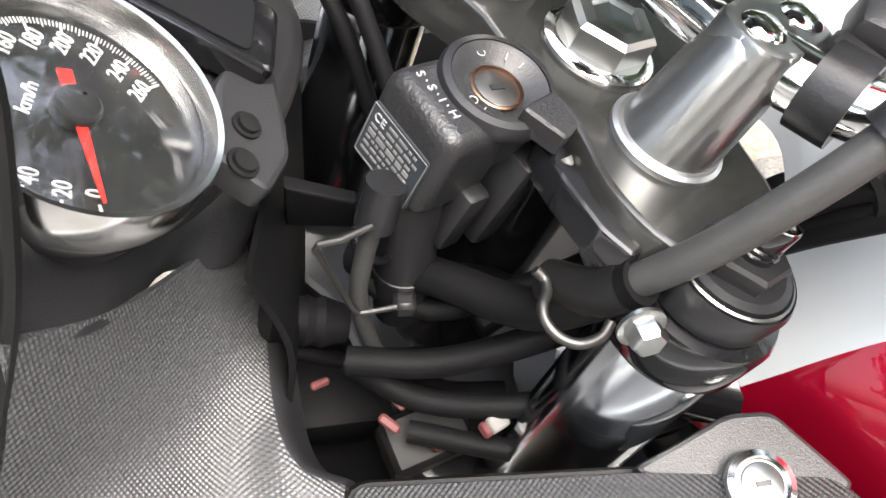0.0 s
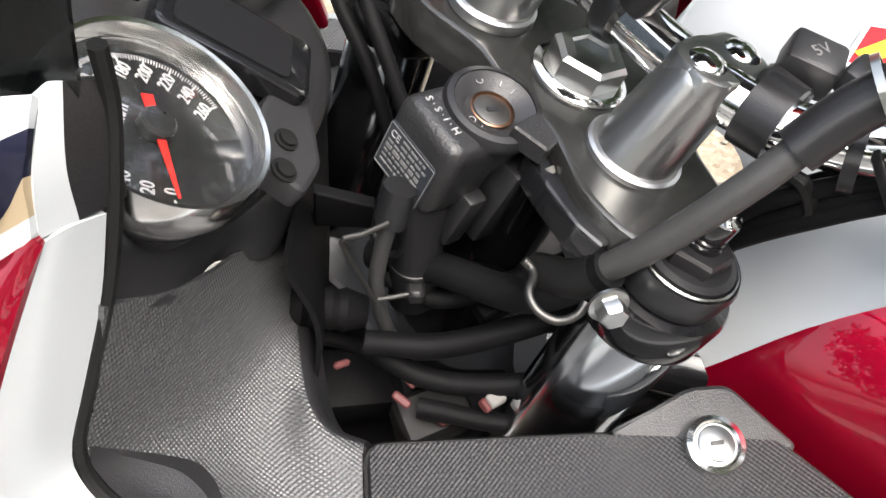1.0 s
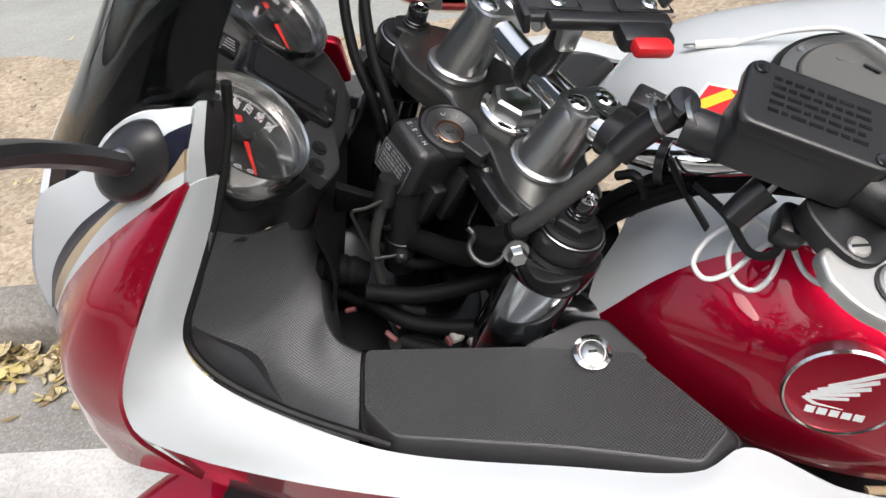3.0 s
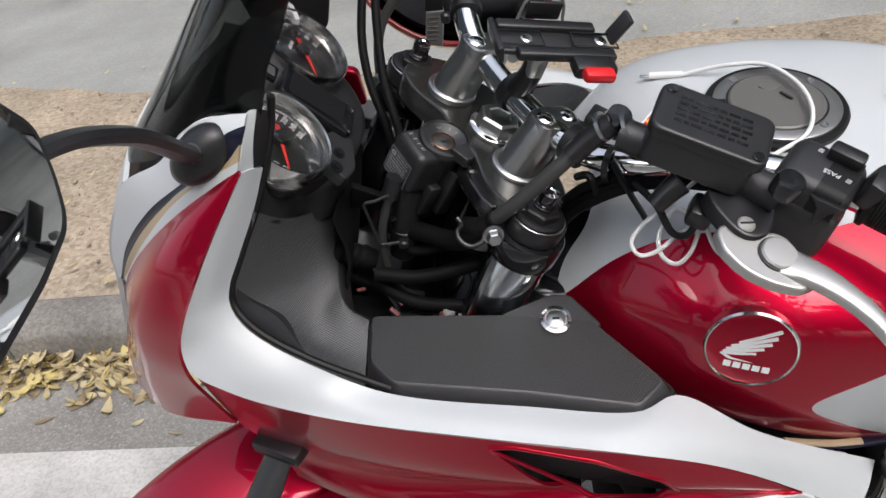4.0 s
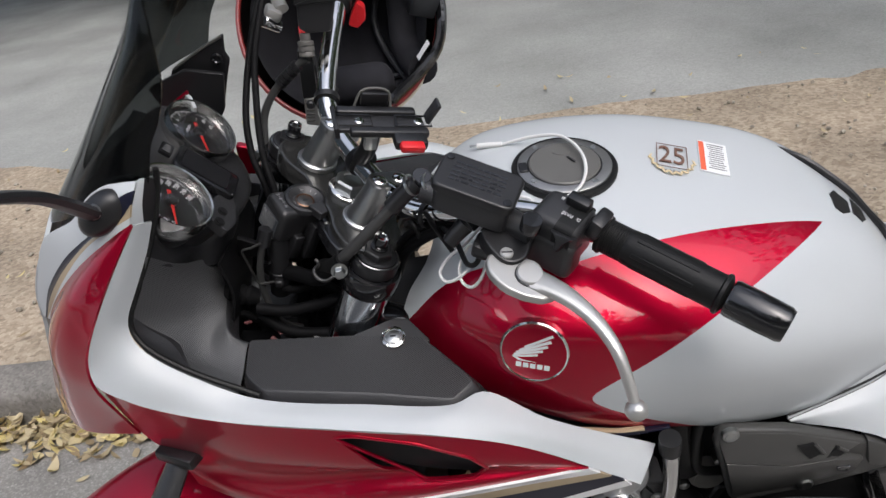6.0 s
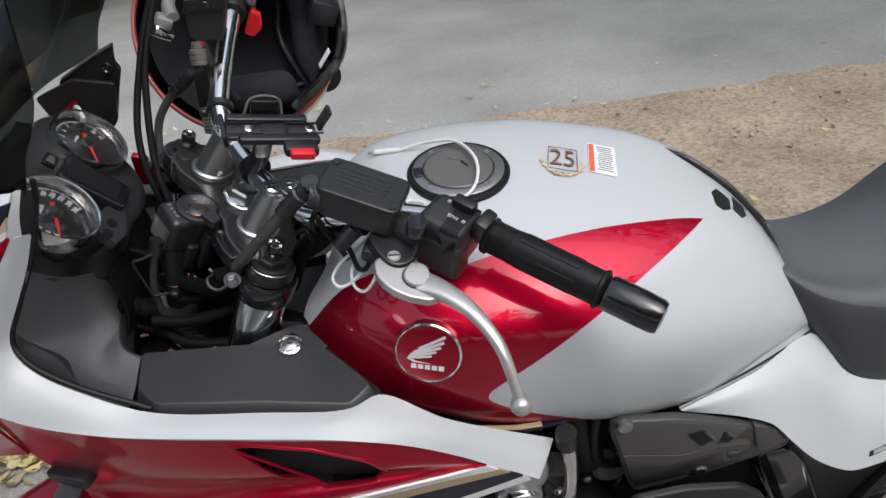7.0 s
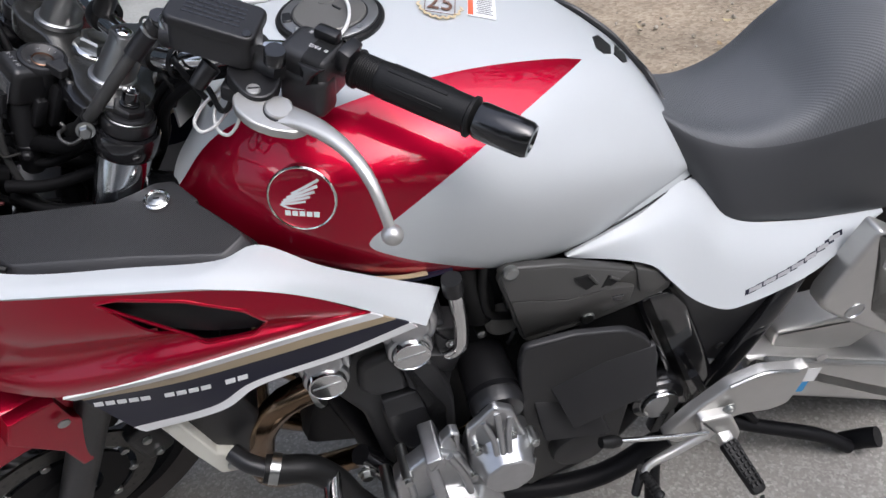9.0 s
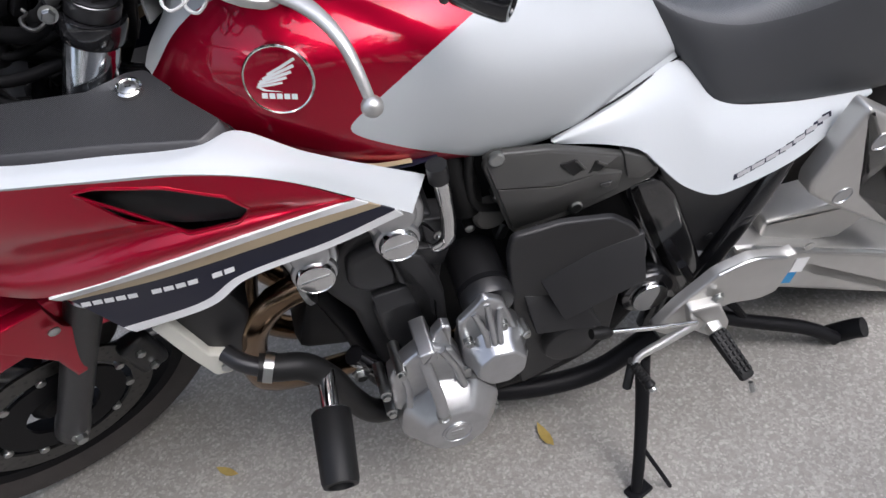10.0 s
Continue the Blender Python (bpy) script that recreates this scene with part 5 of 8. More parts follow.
# fender: a deep red shell over the tyre, with a cheek on each side at the fork leg
fl_rows = []
for y, dr in ((-.078, -.075), (-.076, -.03), (-.066, -.004), (-.04, .006), (0, .010), (.04, .006), (.066, -.004), (.076, -.03), (.078, -.075)):
    fl_rows.append([wm_fender @ V(((.318 + dr) * math.cos(radians(a)), y, (.318 + dr) * math.sin(radians(a)))) for a in range(38, 160, 12)])
fender = part("front_fender", patch(fl_rows, 44, 4, .003), RED, bike, "red front fender", 60)
for sgn in (-1, 1):
    cheek = [(-.10, .325), (-.045, .340), (-.031, .312), (-.020, .292), (.020, .262), (.019, .168), (.002, .165), (-.027, .219), (-.10, .284)]
    m = wm_fender @ Matrix.Translation((0, sgn * .092, 0)) @ Matrix.Rotation(radians(90), 4, "X")
    part("fender_cheek", prism([(x, z) for x, z in cheek], m @ Matrix.Translation((0, 0, -.006 if sgn > 0 else -.014)), .020, .004, 2), RED, fender)
    part("fender_screw", lathe([(.008, 0), (.008, .002), (.005, .004), (.0004, .004)], wm_fender @ V((-.036, sgn * .107, .300)), W_SIDE * sgn, 20), STEEL, fender)

# ---- engine ----
engine = part("engine", box((.27, .34, .30), pose(.245, .0, .50, 0, 18, 0), .02, 2), ENGINE, bike, "black four-cylinder engine with bare alloy covers")


def block(name, outline, y0, y1, material, parent, bevel=.006, label=""):
    """A body with a side-view outline (x, z), from depth y0 out to y1."""
    m = Matrix(((1, 0, 0, 0), (0, 0, -1, y0), (0, 1, 0, 0), (0, 0, 0, 1)))
    return part(name, prism(outline, m, y0 - y1, bevel, 3), material, parent, label)


def facet(name, corners, y_back, material, parent, label=""):
    """A slanting face: corners (x, y, z) in front, closed off at depth y_back."""
    bm = rings(bmesh.new(), [[V((x, y_back, z)) for x, y, z in corners], [V(c) for c in corners]])
    bmesh.ops.recalc_face_normals(bm, faces=bm.faces)
    bmesh.ops.bevel(bm, geom=bm.edges[:], offset=.0022, segments=2, affect="EDGES", profile=0.5)
    return part(name, bm, material, parent, label)


cyl = block("cylinder_block", rounded([(.150, .640), (.197, .690), (.234, .700), (.300, .690), (.306, .600), (.297, .546), (.294, .425), (.243, .40), (.200, .353), (.188, .393), (.175, .534), (.149, .590)], .010), .16, -.222, CASTBLACK, engine, .010)
block("head_shoulder", rounded([(.185, .662), (.226, .676), (.242, .620), (.240, .590), (.197, .590), (.178, .612)], .012), -.2, -.236, CASTBLACK, cyl, .008)
block("cylinder_spine", rounded([(.236, .665), (.275, .645), (.297, .560), (.296, .440), (.274, .436), (.279, .540), (.262, .585), (.240, .600)], .008), -.2, -.243, CASTBLACK, cyl, .005)
block("cylinder_panel", rounded([(.200, .556), (.268, .572), (.286, .454), (.226, .432), (.206, .470)], .014), -.2, -.238, CASTBLACK, cyl, .009)
facet("panel_ledge", [(.203, -.232, .572), (.262, -.234, .580), (.270, -.244, .556), (.206, -.243, .545)], -.21, CASTBLACK, cyl)
block("side_lug", rounded([(.282, .690), (.312, .682), (.318, .640), (.296, .628), (.284, .645)], .005), -.19, -.226, CASTBLACK, cyl, .004)
bolt("lug_bolt", V((.303, -.226, .655)), V((0, -1, 0)), .0055, STEEL, cyl, .005)
cast_front = [(.112, .715), (.118, .678), (.130, .664), (.164, .661), (.179, .680), (.181, .709), (.173, .732), (.143, .733)]
cast_rear = [(.213, .730), (.226, .692), (.240, .682), (.267, .685), (.285, .708), (.288, .736), (.279, .758), (.244, .760), (.220, .750)]
for outline, cx, cz in ((cast_front, .147, .679), (cast_rear, .249, .697)):
    cov = block("cam_cover_end", rounded(outline, .012), -.21, -.246, CAST, engine, .008, "bare alloy cam cover end")
    mx, mz = sum(p[0] for p in outline) / len(outline), sum(p[1] for p in outline) / len(outline)
    block("cover_shoulder", rounded([(mx + (x - mx) * .72, mz + .012 + (z - mz) * .55) for x, z in outline], .008), -.22, -.255, CAST, cov, .005)
    part("cap_seat", lathe([(.0275, -.022), (.0275, .0), (.0262, .0022), (.0235, .0026)], V((cx, -.251, cz)), V((0, -1, .05)), 40), CAST, cov)
    part("cam_cap", lathe([(.0232, -.01), (.0232, .010), (.0222, .0122), (.0205, .0128), (.020, .0120), (.0005, .0120)], V((cx, -.251, cz)), V((0, -1, .05)), 40), CHROME, cov, "chrome cam plug")
    part("cap_slot", box((.034, .0022, .0010), at(V((cx, -.2632, cz + .004)), V((0, -1, .05)), (0, 0, 1)) @ Matrix.Rotation(radians(8), 4, "Z"), .0003, 1), BRUSHED, cov)
# generator and starter covers
gd = V((.02, -1, .10)).normalized()
GEN = V((.270, -.318, .352))
gen = part("generator_cover", lobed([(.079, -.075), (.080, -.02), (.079, -.006), (.075, .0), (.054, .023), (.049, .0275), (.045, .029), (.02, .0302), (.001, .0302)], GEN, gd, 8, .16, radians(12)), CAST, engine, "bare alloy generator cover", 24)
block("cover_arm", rounded([(.192, .385), (.197, .478), (.205, .488), (.249, .526), (.262, .524), (.288, .505), (.312, .42), (.30, .36), (.22, .35)], .008), -.276, -.302, CAST, gen, .006)
block("cover_neck", rounded([(.262, .50), (.266, .535), (.280, .552), (.291, .545), (.290, .505), (.300, .47), (.27, .46)], .004), -.276, -.292, CAST, gen, .004)
block("cover_lug", rounded([(.240, .524), (.262, .528), (.266, .506), (.244, .500)], .004), -.25, -.310, CAST, gen, .003)
part("cover_ridge", tube([V((.214, -.301, .478)), V((.218, -.306, .440)), V((.214, -.312, .405))], .0050, 10, 10), CAST, gen)
part("cover_ridge", tube([V((.272, -.301, .515)), V((.288, -.303, .462)), V((.296, -.310, .415))], .0055, 10, 10), CAST, gen)
part("cover_rib", tube([V((.246, -.296, .500)), V((.254, -.326, .448)), V((.256, -.340, .408))], .0085, 14, 8), CAST, gen)
part("rib_bolt", lathe([(.0098, -.012), (.0098, .003), (.008, .004), (.006, .004), (.005, .001), (.0004, .001)], V((.256, -.344, .402)), gd, 20), STEEL, gen)
plug_ring = part("cover_plug", lathe([(.0235, -.002), (.0235, .0018), (.0215, .0022), (.0205, -.001), (.0195, -.001), (.018, .0012), (.0004, .0012)], GEN + gd * .0302, gd, 36), CAST, gen)
for dz in (-.006, .006):
    part("plug_slot", box((.020, .0045, .001), at(GEN + gd * .0317 + V((0, 0, dz)), gd, (0, 0, 1)), .0004, 1), BRUSHED, plug_ring)
for x, z in ((.186, .450), (.187, .395), (.214, .494), (.205, .310), (.338, .325)):
    part("cover_bolt", lathe([(.008, -.05), (.008, .004), (.0055, .0048), (.0055, .010), (.003, .010)], V((x, -.306, z)), gd, 16), STEEL, gen)
stc = V((.347, -.308, .470))
starter = part("starter_cover", lobed([(.050, -.05), (.050, -.018), (.047, -.006), (.041, .004), (.0385, .018), (.036, .023), (.033, .025), (.01, .026), (.001, .026)], stc, gd, 8, .2, .25), CAST, engine, "bare alloy starter clutch cover", 24)
block("cover_web", rounded([(.300, .548), (.314, .562), (.338, .592), (.363, .572), (.371, .540), (.382, .491), (.391, .424), (.384, .406), (.350, .400), (.317, .412), (.302, .453)], .008), -.282, -.294, CAST, starter, .005)
for xx in (.322, .340, .357):
    part("cover_rib", tube([V((xx, -.293, .578 - abs(xx - .338) * .9)), V((xx * .6 + .1385, -.304, .535)), V((xx * .5 + .173, -.313, .508))], .0042, 10, 8), CAST, starter)
for a in (20, 75, 140, 205, 275, 330):
    o = stc + V((math.cos(radians(a)) * .047, .010, math.sin(radians(a)) * .060))
    part("cover_bolt", lathe([(.007, -.02), (.007, .004), (.0048, .0045), (.0048, .008), (.003, .008)], o, gd, 16), STEEL, starter)
part("starter_motor", lathe([(.035, -.20), (.037, -.06), (.037, -.012), (.033, -.004), (.0005, .0)], V((.352, -.272, .532)), V((0, -1, 0)), 36), BLACK, engine, "gloss black starter housing")
part("motor_ring", lathe([(.036, -.034), (.0385, -.033), (.0385, -.026), (.036, -.025)], V((.352, -.272, .532)), V((0, -1, 0)), 36, ring=True), ENGINE, engine)
# sprocket cover, matt black with a folded face
spc = block("sprocket_cover", rounded([(.390, .638), (.458, .640), (.530, .622), (.562, .592), (.588, .540), (.590, .505), (.558, .447), (.552, .323), (.500, .290), (.405, .240), (.393, .390), (.384, .602)], .010), -.240, -.250, SPROCKET, engine, .004, "matt black sprocket cover")
facet("cover_fold", [(.430, -.2505, .528), (.505, -.2505, .562), (.578, -.2505, .572), (.574, -.284, .508), (.454, -.288, .470)], -.24, SPROCKET, spc)
facet("cover_fold", [(.407, -.2505, .503), (.494, -.2505, .466), (.519, -.280, .412), (.416, -.280, .440)], -.24, SPROCKET, spc)
part("cover_lobe", lathe([(.046, -.02), (.045, .010), (.042, .016), (.036, .0185), (.0005, .0185)], V((.479, -.252, .360)), V((0, -1, .02)), 40), SPROCKET, spc)
part("cover_grommet", lathe([(.017, -.004), (.017, .004), (.012, .007), (.008, .004), (.0004, .004)], V((.513, -.262, .498)), V((0, -1, .25)), 24), RUBBER, spc)
part("crankcase", tube([V((.20, -.17, .27)), V((.35, -.19, .24)), V((.52, -.18, .25)), V((.62, -.15, .31))], .05, 12, 16), ENGINE, engine)
# exhaust header and hoses
for k, y in enumerate((-.21, -.10, .02, .13)):
    pipe = part("exhaust_header", tube([V((.128, y, .612)), V((.085, y - .005, .602)), V((.052, y - .005, .565)), V((.032, y, .515)), V((.022, y, .43)), V((.075, y * .8, .33)), V((.20, y * .6, .26)), V((.5, y * .5, .24))], .0195, 18, 36), BRONZE, engine, "heat-tinted exhaust header")
    part("header_flange", lathe([(.021, -.004), (.029, -.003), (.029, .004), (.021, .005)], V((.126, y, .612)), V((1, 0, .25)), 12, ring=True), STEEL, pipe)
hose = part("coolant_hose", tube([V((.040, -.268, .545)), V((.064, -.272, .537)), V((.092, -.274, .528)), V((.118, -.274, .482)), V((.138, -.273, .400)), V((.164, -.270, .338)), V((.20, -.265, .325)), V((.24, -.25, .33))], .0185, 18, 36), RUBBER, bike, "black rubber coolant hose")
part("hose_clip", lathe([(.0185, -.006), (.0202, -.006), (.0202, .006), (.0185, .006)], V((.053, -.270, .541)), V((.03, -.008, -.010)), 30, ring=True), STEEL, hose)
part("hose_pipe", tube([V((.004, -.240, .556)), V((.022, -.258, .550)), V((.045, -.269, .543))], .0125, 14, 10), BLACK, hose)
# crash bobbin
bob = part("crash_bobbin", lathe([(.024, 0), (.0262, .003), (.0240, .090), (.0222, .096), (.0165, .097), (.0155, .080), (.0005, .080)], V((.113, -.330, .492)), V((-.08, -1, -.14)), 32), RUBBER, bike, "black crash bobbin on a steel stalk")
part("bobbin_stalk", lathe([(.0125, -.055), (.0115, -.006), (.0125, .0), (.025, .001), (.025, .003)], V((.113, -.330, .492)), V((-.08, -1, -.14)), 20), CHROME, bob)
# cradle plate in front of the engine
cra = block("radiator_bracket", rounded([(-.058, .640), (-.037, .646), (-.016, .553), (.003, .542), (.009, .514), (-.003, .500), (-.024, .503), (-.041, .562)], .004), -.222, -.236, CREAM, bike, .003, "cream painted steel bracket beside the radiator")
part("bracket_screw", lathe([(.008, 0), (.008, .004), (.005, .006)], V((-.004, -.236, .519)), V((0, -1, 0)), 20), STEEL, cra)
rad = block("radiator", [(-.046, .690), (.03, .690), (.050, .60), (.030, .500), (.015, .478), (-.005, .520), (-.030, .560)], .26, -.222, BLACK, bike, .006, "black radiator surround")
part("engine_mount", tube([V((.155, -.22, .43)), V((.19, -.22, .36)), V((.20, -.21, .28))], .016, 10, 10), BLACK_GLOSS, bike)
bolt("mount_bolt", V((.158, -.235, .40)), V((0, -1, 0)), .010, STEEL, bike, .010)
# frame: side loops, diagonal seat stay, triangular infill
frame_tube = part("frame", tube([V((-.03, -.06, .87)), V((.10, -.11, .86)), V((.30, -.15, .80)), V((.50, -.170, .715)), V((.564, -.180, .658)), V((.608, -.182, .558)), V((.662, -.182, .424)), V((.690, -.185, .33)), V((.66, -.20, .22))], .021, 14, 50), BLACK_GLOSS, bike, "gloss black tubular frame")
part("seat_stay", tube([V((.838, -.170, .610)), V((.820, -.190, .590)), V((.798, -.203, .549)), V((.747, -.213, .433)), V((.716, -.213, .345)), V((.690, -.212, .28))], .017, 14, 16), BLACK_GLOSS, frame_tube)
part("lower_rail", tube([V((.665, -.22, .22)), V((.55, -.23, .16)), V((.40, -.22, .165)), V((.25, -.18, .20)), V((.19, -.17, .24)), V((.16, -.17, .45)), V((.02, -.08, .82))], .019, 14, 36), ENGINE, frame_tube)
part("frame_gusset", tube([V((.66, -.24, .45)), V((.69, -.24, .39))], .007, 8, 4), BLACK_GLOSS, frame_tube)
block("frame_infill", [(.600, .660), (.70, .66), (.85, .63), (.816, .570), (.735, .400), (.700, .420)], -.18, -.203, BLACK_SOFT, bike, .004, "matt black triangular frame cover")
for x, z in ((.722, .452), (.80, .57)):
    part("infill_screw", lathe([(.007, 0), (.007, .002), (.0045, .003)], V((x, -.206, z)), V((0, -1, 0)), 18), BLACK, bike)
piv = part("pivot_plate", lathe([(.045, -.05), (.046, -.012), (.042, -.004), (.032, -.002)], V((.6145, -.243, .3935)), V((0, -1, .06)), 36), BLACK_GLOSS, bike, "gloss black swingarm pivot boss")
part("pivot_cap", lathe([(.030, -.006), (.030, .004), (.0285, .007), (.026, .0062), (.0004, .0075)], V((.6145, -.243, .3935)), V((0, -1, .06)), 40), CHROME, piv, "chrome pivot cap")
block("frame_spar", rounded([(.560, .640), (.604, .640), (.640, .590), (.690, .470), (.728, .370), (.700, .300), (.650, .330), (.628, .440), (.560, .610)], .012), -.10, -.219, BLACK_GLOSS, bike, .011, "gloss black frame spar")
block("airbox", rounded([(.318, .600), (.335, .755), (.380, .770), (.460, .755), (.600, .690), (.600, .560), (.560, .40), (.400, .38)], .02), .15, -.172, ENGINE, bike, .012, "black plastic airbox above the gearbox")
block("gearbox", rounded([(.400, .300), (.410, .520), (.560, .600), (.640, .560), (.670, .400), (.690, .300), (.620, .250), (.480, .240)], .02), .12, -.176, ENGINE, engine, .012)
# airbox side cover
AC = rounded([(.366, .738), (.373, .753), (.383, .756), (.452, .740), (.543, .700), (.582, .679), (.603, .657), (.600, .642), (.557, .627), (.493, .610), (.407, .600), (.398, .612), (.375, .703)], .007)
air = block("airbox_cover", AC, -.206, -.216, COVER, bike, .004, "graphite grey plastic airbox cover")
facet("cover_brow", [(.369, -.214, .745), (.382, -.217, .752), (.451, -.217, .7375), (.540, -.217, .6985), (.505, -.231, .694), (.454, -.231, .6915), (.377, -.231, .714)], -.20, COVER, air)
facet("cover_flank", [(.378, -.2305, .712), (.454, -.2305, .6895), (.506, -.2305, .692), (.546, -.222, .673), (.546, -.2175, .640), (.488, -.2175, .622), (.403, -.2175, .613)], -.20, COVER, air)
facet("cover_pad", [(.546, -.217, .703), (.578, -.2175, .686), (.592, -.222, .665), (.573, -.2235, .654), (.554, -.2235, .661)], -.20, COVER, air)
brow_o = V((.454, -.231, .6915))
brow_n = (V((.540, -.216, .7045)) - brow_o).cross(V((.451, -.216, .7445)) - brow_o).normalized()
brow_n = brow_n if brow_n.y < 0 else -brow_n
brow_m = at(brow_o, brow_n, (0, 0, 1))


def on_brow(x, z):
    y = brow_o.y - (brow_n.x * (x - brow_o.x) + brow_n.z * (z - brow_o.z)) / brow_n.y
    return (brow_m.inverted() @ V((x, y, z))).to_2d()


for q in ([(.460, .720), (.479, .719), (.490, .704), (.474, .700)], [(.494, .696), (.507, .707), (.519, .698), (.508, .692)]):
    flat = [on_brow(x, z) for x, z in q]
    part("vent_slot", prism([(p.x, p.y) for p in flat], brow_m @ Matrix.Translation((0, 0, -.004)), .0085), RUBBER, air, smooth=False)
    a, b = (brow_m @ V((flat[k].x, flat[k].y, .0050)) for k in (2, 1))
    part("slot_fin", tube([a, b], .0024, 6, 4), COVER, air)
block("vent_slot", [(.514, .668), (.530, .666), (.528, .657), (.516, .661)], -.20, -.2262, BLACK_GLOSS, air, .0004)
for x, y, z in ((.382, -.2185, .752), (.487, -.219, .628), (.440, -.212, .613)):
    part("cover_screw", lathe([(.0095, -.004), (.0095, .0022), (.007, .0038), (.0042, .0026), (.0004, .0026)], V((x, y, z)), V((0, -1, .1)), 20), STEEL, air)
# throttle bodies and a chrome water pipe
thr = part("throttle_body", lathe([(.030, -.10), (.032, -.03), (.026, -.01), (.024, .012), (.019, .016), (.0004, .016)], V((.382, -.175, .615)), V((0, -1, .05)), 24), GRAPHITE, bike, "grey throttle body sensor")
for dx, dz in ((-.025, .03), (-.03, -.012), (.01, .035)):
    part("sensor_screw", lathe([(.007, -.03), (.007, .004), (.004, .006)], V((.382 + dx, -.185, .615 + dz)), V((0, -1, 0)), 14), STEEL, thr)
part("sensor_plug", box((.016, .018, .03), pose(.398, -.18, .575, 0, 20, 0), .003, 1), BLACK, thr)
part("intake_stub", tube([V((.335, -.17, .74)), V((.345, -.18, .69)), V((.35, -.175, .64))], .024, 14, 10), RUBBER, bike)
part("breather_hose", tube([V((.36, -.19, .76)), V((.352, -.20, .72)), V((.36, -.20, .66)), V((.40, -.19, .63))], .006, 10, 16), RUBBER, bike)
wp = part("water_pipe", tube([V((.308, -.232, .782)), V((.312, -.236, .74)), V((.314, -.236, .685)), V((.310, -.235, .655)), V((.296, -.228, .640)), V((.28, -.21, .638))], .0095, 16, 24), CHROME, bike, "chrome water pipe")
part("pipe_joint", lathe([(.012, -.012), (.0125, 0), (.012, .012)], V((.309, -.233, .772)), V((.05, 0, -1)), 20), BLACK, wp)
part("ignition_coil", box((.05, .04, .035), pose(.285, -.215, .628, 0, 20, 0), .006, 2), BLACK, bike)

# ---- rear: footrest hanger, swingarm, stands ----
hang = block("footrest_hanger", rounded([(.612, .345), (.644, .399), (.698, .458), (.748, .473), (.809, .453), (.827, .457), (.829, .415), (.821, .356), (.791, .348), (.738, .361), (.693, .345), (.640, .318)], .010), -.262, -.281, SILVER, bike, .004, "silver footrest hanger with heel guard")
part("hanger_lip", tube([V((.694, -.284, .464)), V((.743, -.284, .478)), V((.804, -.284, .458))], .0032, 8, 16), BRUSHED, hang)
block("peg_bracket", rounded([(.652, .408), (.705, .402), (.738, .330), (.735, .290), (.712, .300), (.668, .345)], .010), -.27, -.298, SILVER, hang, .005)
bolt("hanger_bolt", V((.705, -.286, .405)), V((0, -1, 0)), .008, STEEL, hang, .006, "cap")
bolt("hanger_bolt", V((.690, -.290, .345)), V((0, -1, 0)), .009, STEEL, hang, .008, "cap")
peg_a, peg_b = V((.702, -.300, .345)), V((.724, -.392, .312))
peg = part("footrest", box((.030, .018, .085), at(peg_a.lerp(peg_b, .52), peg_b - peg_a, (0, 0, 1)), .006, 2, (.85, .8)), RUBBER, bike, "folding footrest with ribbed rubber")
bm = bmesh.new()
pm = at(peg_a, peg_b - peg_a, (0, 0, 1))
for k in range(8):
    for s in (-.008, 0, .008):
        box((.0055, .003, .007), pm @ Matrix.Translation((s, .0095, .014 + k * .0095)), .001, 1, bm=bm)
tagged(part("rubber_rib", bm, RUBBER, peg), kind="stuff")
part("peg_joint", box((.022, .020, .022), at(peg_a, peg_b - peg_a), .004, 2), SILVER, peg)
part("peg_end", tube([peg_b, peg_b + (peg_b - peg_a).normalized() * .010 + V((0, 0, -.012))], .004, 8, 4), STEEL, peg)
sh = part("shift_lever", tube([V((.668, -.300, .372)), V((.62, -.305, .352)), V((.572, -.312, .338)), V((.565, -.318, .332))], (.009, .006), 10, 12), SILVER, bike, "silver gear shift lever")
pf, pt = V((.562, -.318, .334)), V((.578, -.362, .318))
part("toe_rubber", lathe([(.0065, 0), (.009, .002)] + [(.009 if k % 2 else .0075, .004 + .003 * k) for k in range(12)] + [(.009, .042), (.006, .044)], pf, pt - pf, 18), RUBBER, sh)
part("toe_end", lathe([(.005, .044), (.006, .045), (.006, .049), (.003, .051)], pf, pt - pf, 12), STEEL, sh)
part("shift_rod", tube([V((.520, -.300, .424)), V((.60, -.302, .398)), V((.668, -.302, .376))], .0038, 10, 6), CHROME, sh)
part("rod_joint", lathe([(.008, -.03), (.010, -.012), (.008, .0), (.005, .004)], V((.520, -.300, .424)), V((.15, 0, -.05)), 14), RUBBER, sh)
arm = block("swingarm", rounded([(0.759, 0.426), (0.800, 0.418), (1.089, 0.277), (1.197, 0.225), (1.288, 0.045), (1.166, 0.109), (0.877, 0.264), (0.808, 0.319)], .014), -.12, -.23, SILVER, bike, .012, "silver box-section swingarm")
part("arm_ridge", tube([V((0.794, -0.231, 0.419)), V((1.164, -0.231, 0.242))], .005, 8, 4), BRUSHED, arm)
block("chain_guard", rounded([(0.823, 0.440), (0.907, 0.437), (1.006, 0.439), (1.070, 0.410), (1.017, 0.364), (0.987, 0.335), (0.826, 0.378)], .008), -.14, -.205, SILVER, bike, .006, "pale alloy chain guard")
for pts, m in (([(0.892, 0.348), (0.918, 0.340), (0.916, 0.301), (0.891, 0.310)], DECAL_WHITE), ([(0.886, 0.309), (0.906, 0.306), (0.903, 0.274), (0.870, 0.286)], BLUE)):
    block("arm_sticker", pts, -.22, -.2308, m, arm, 0)
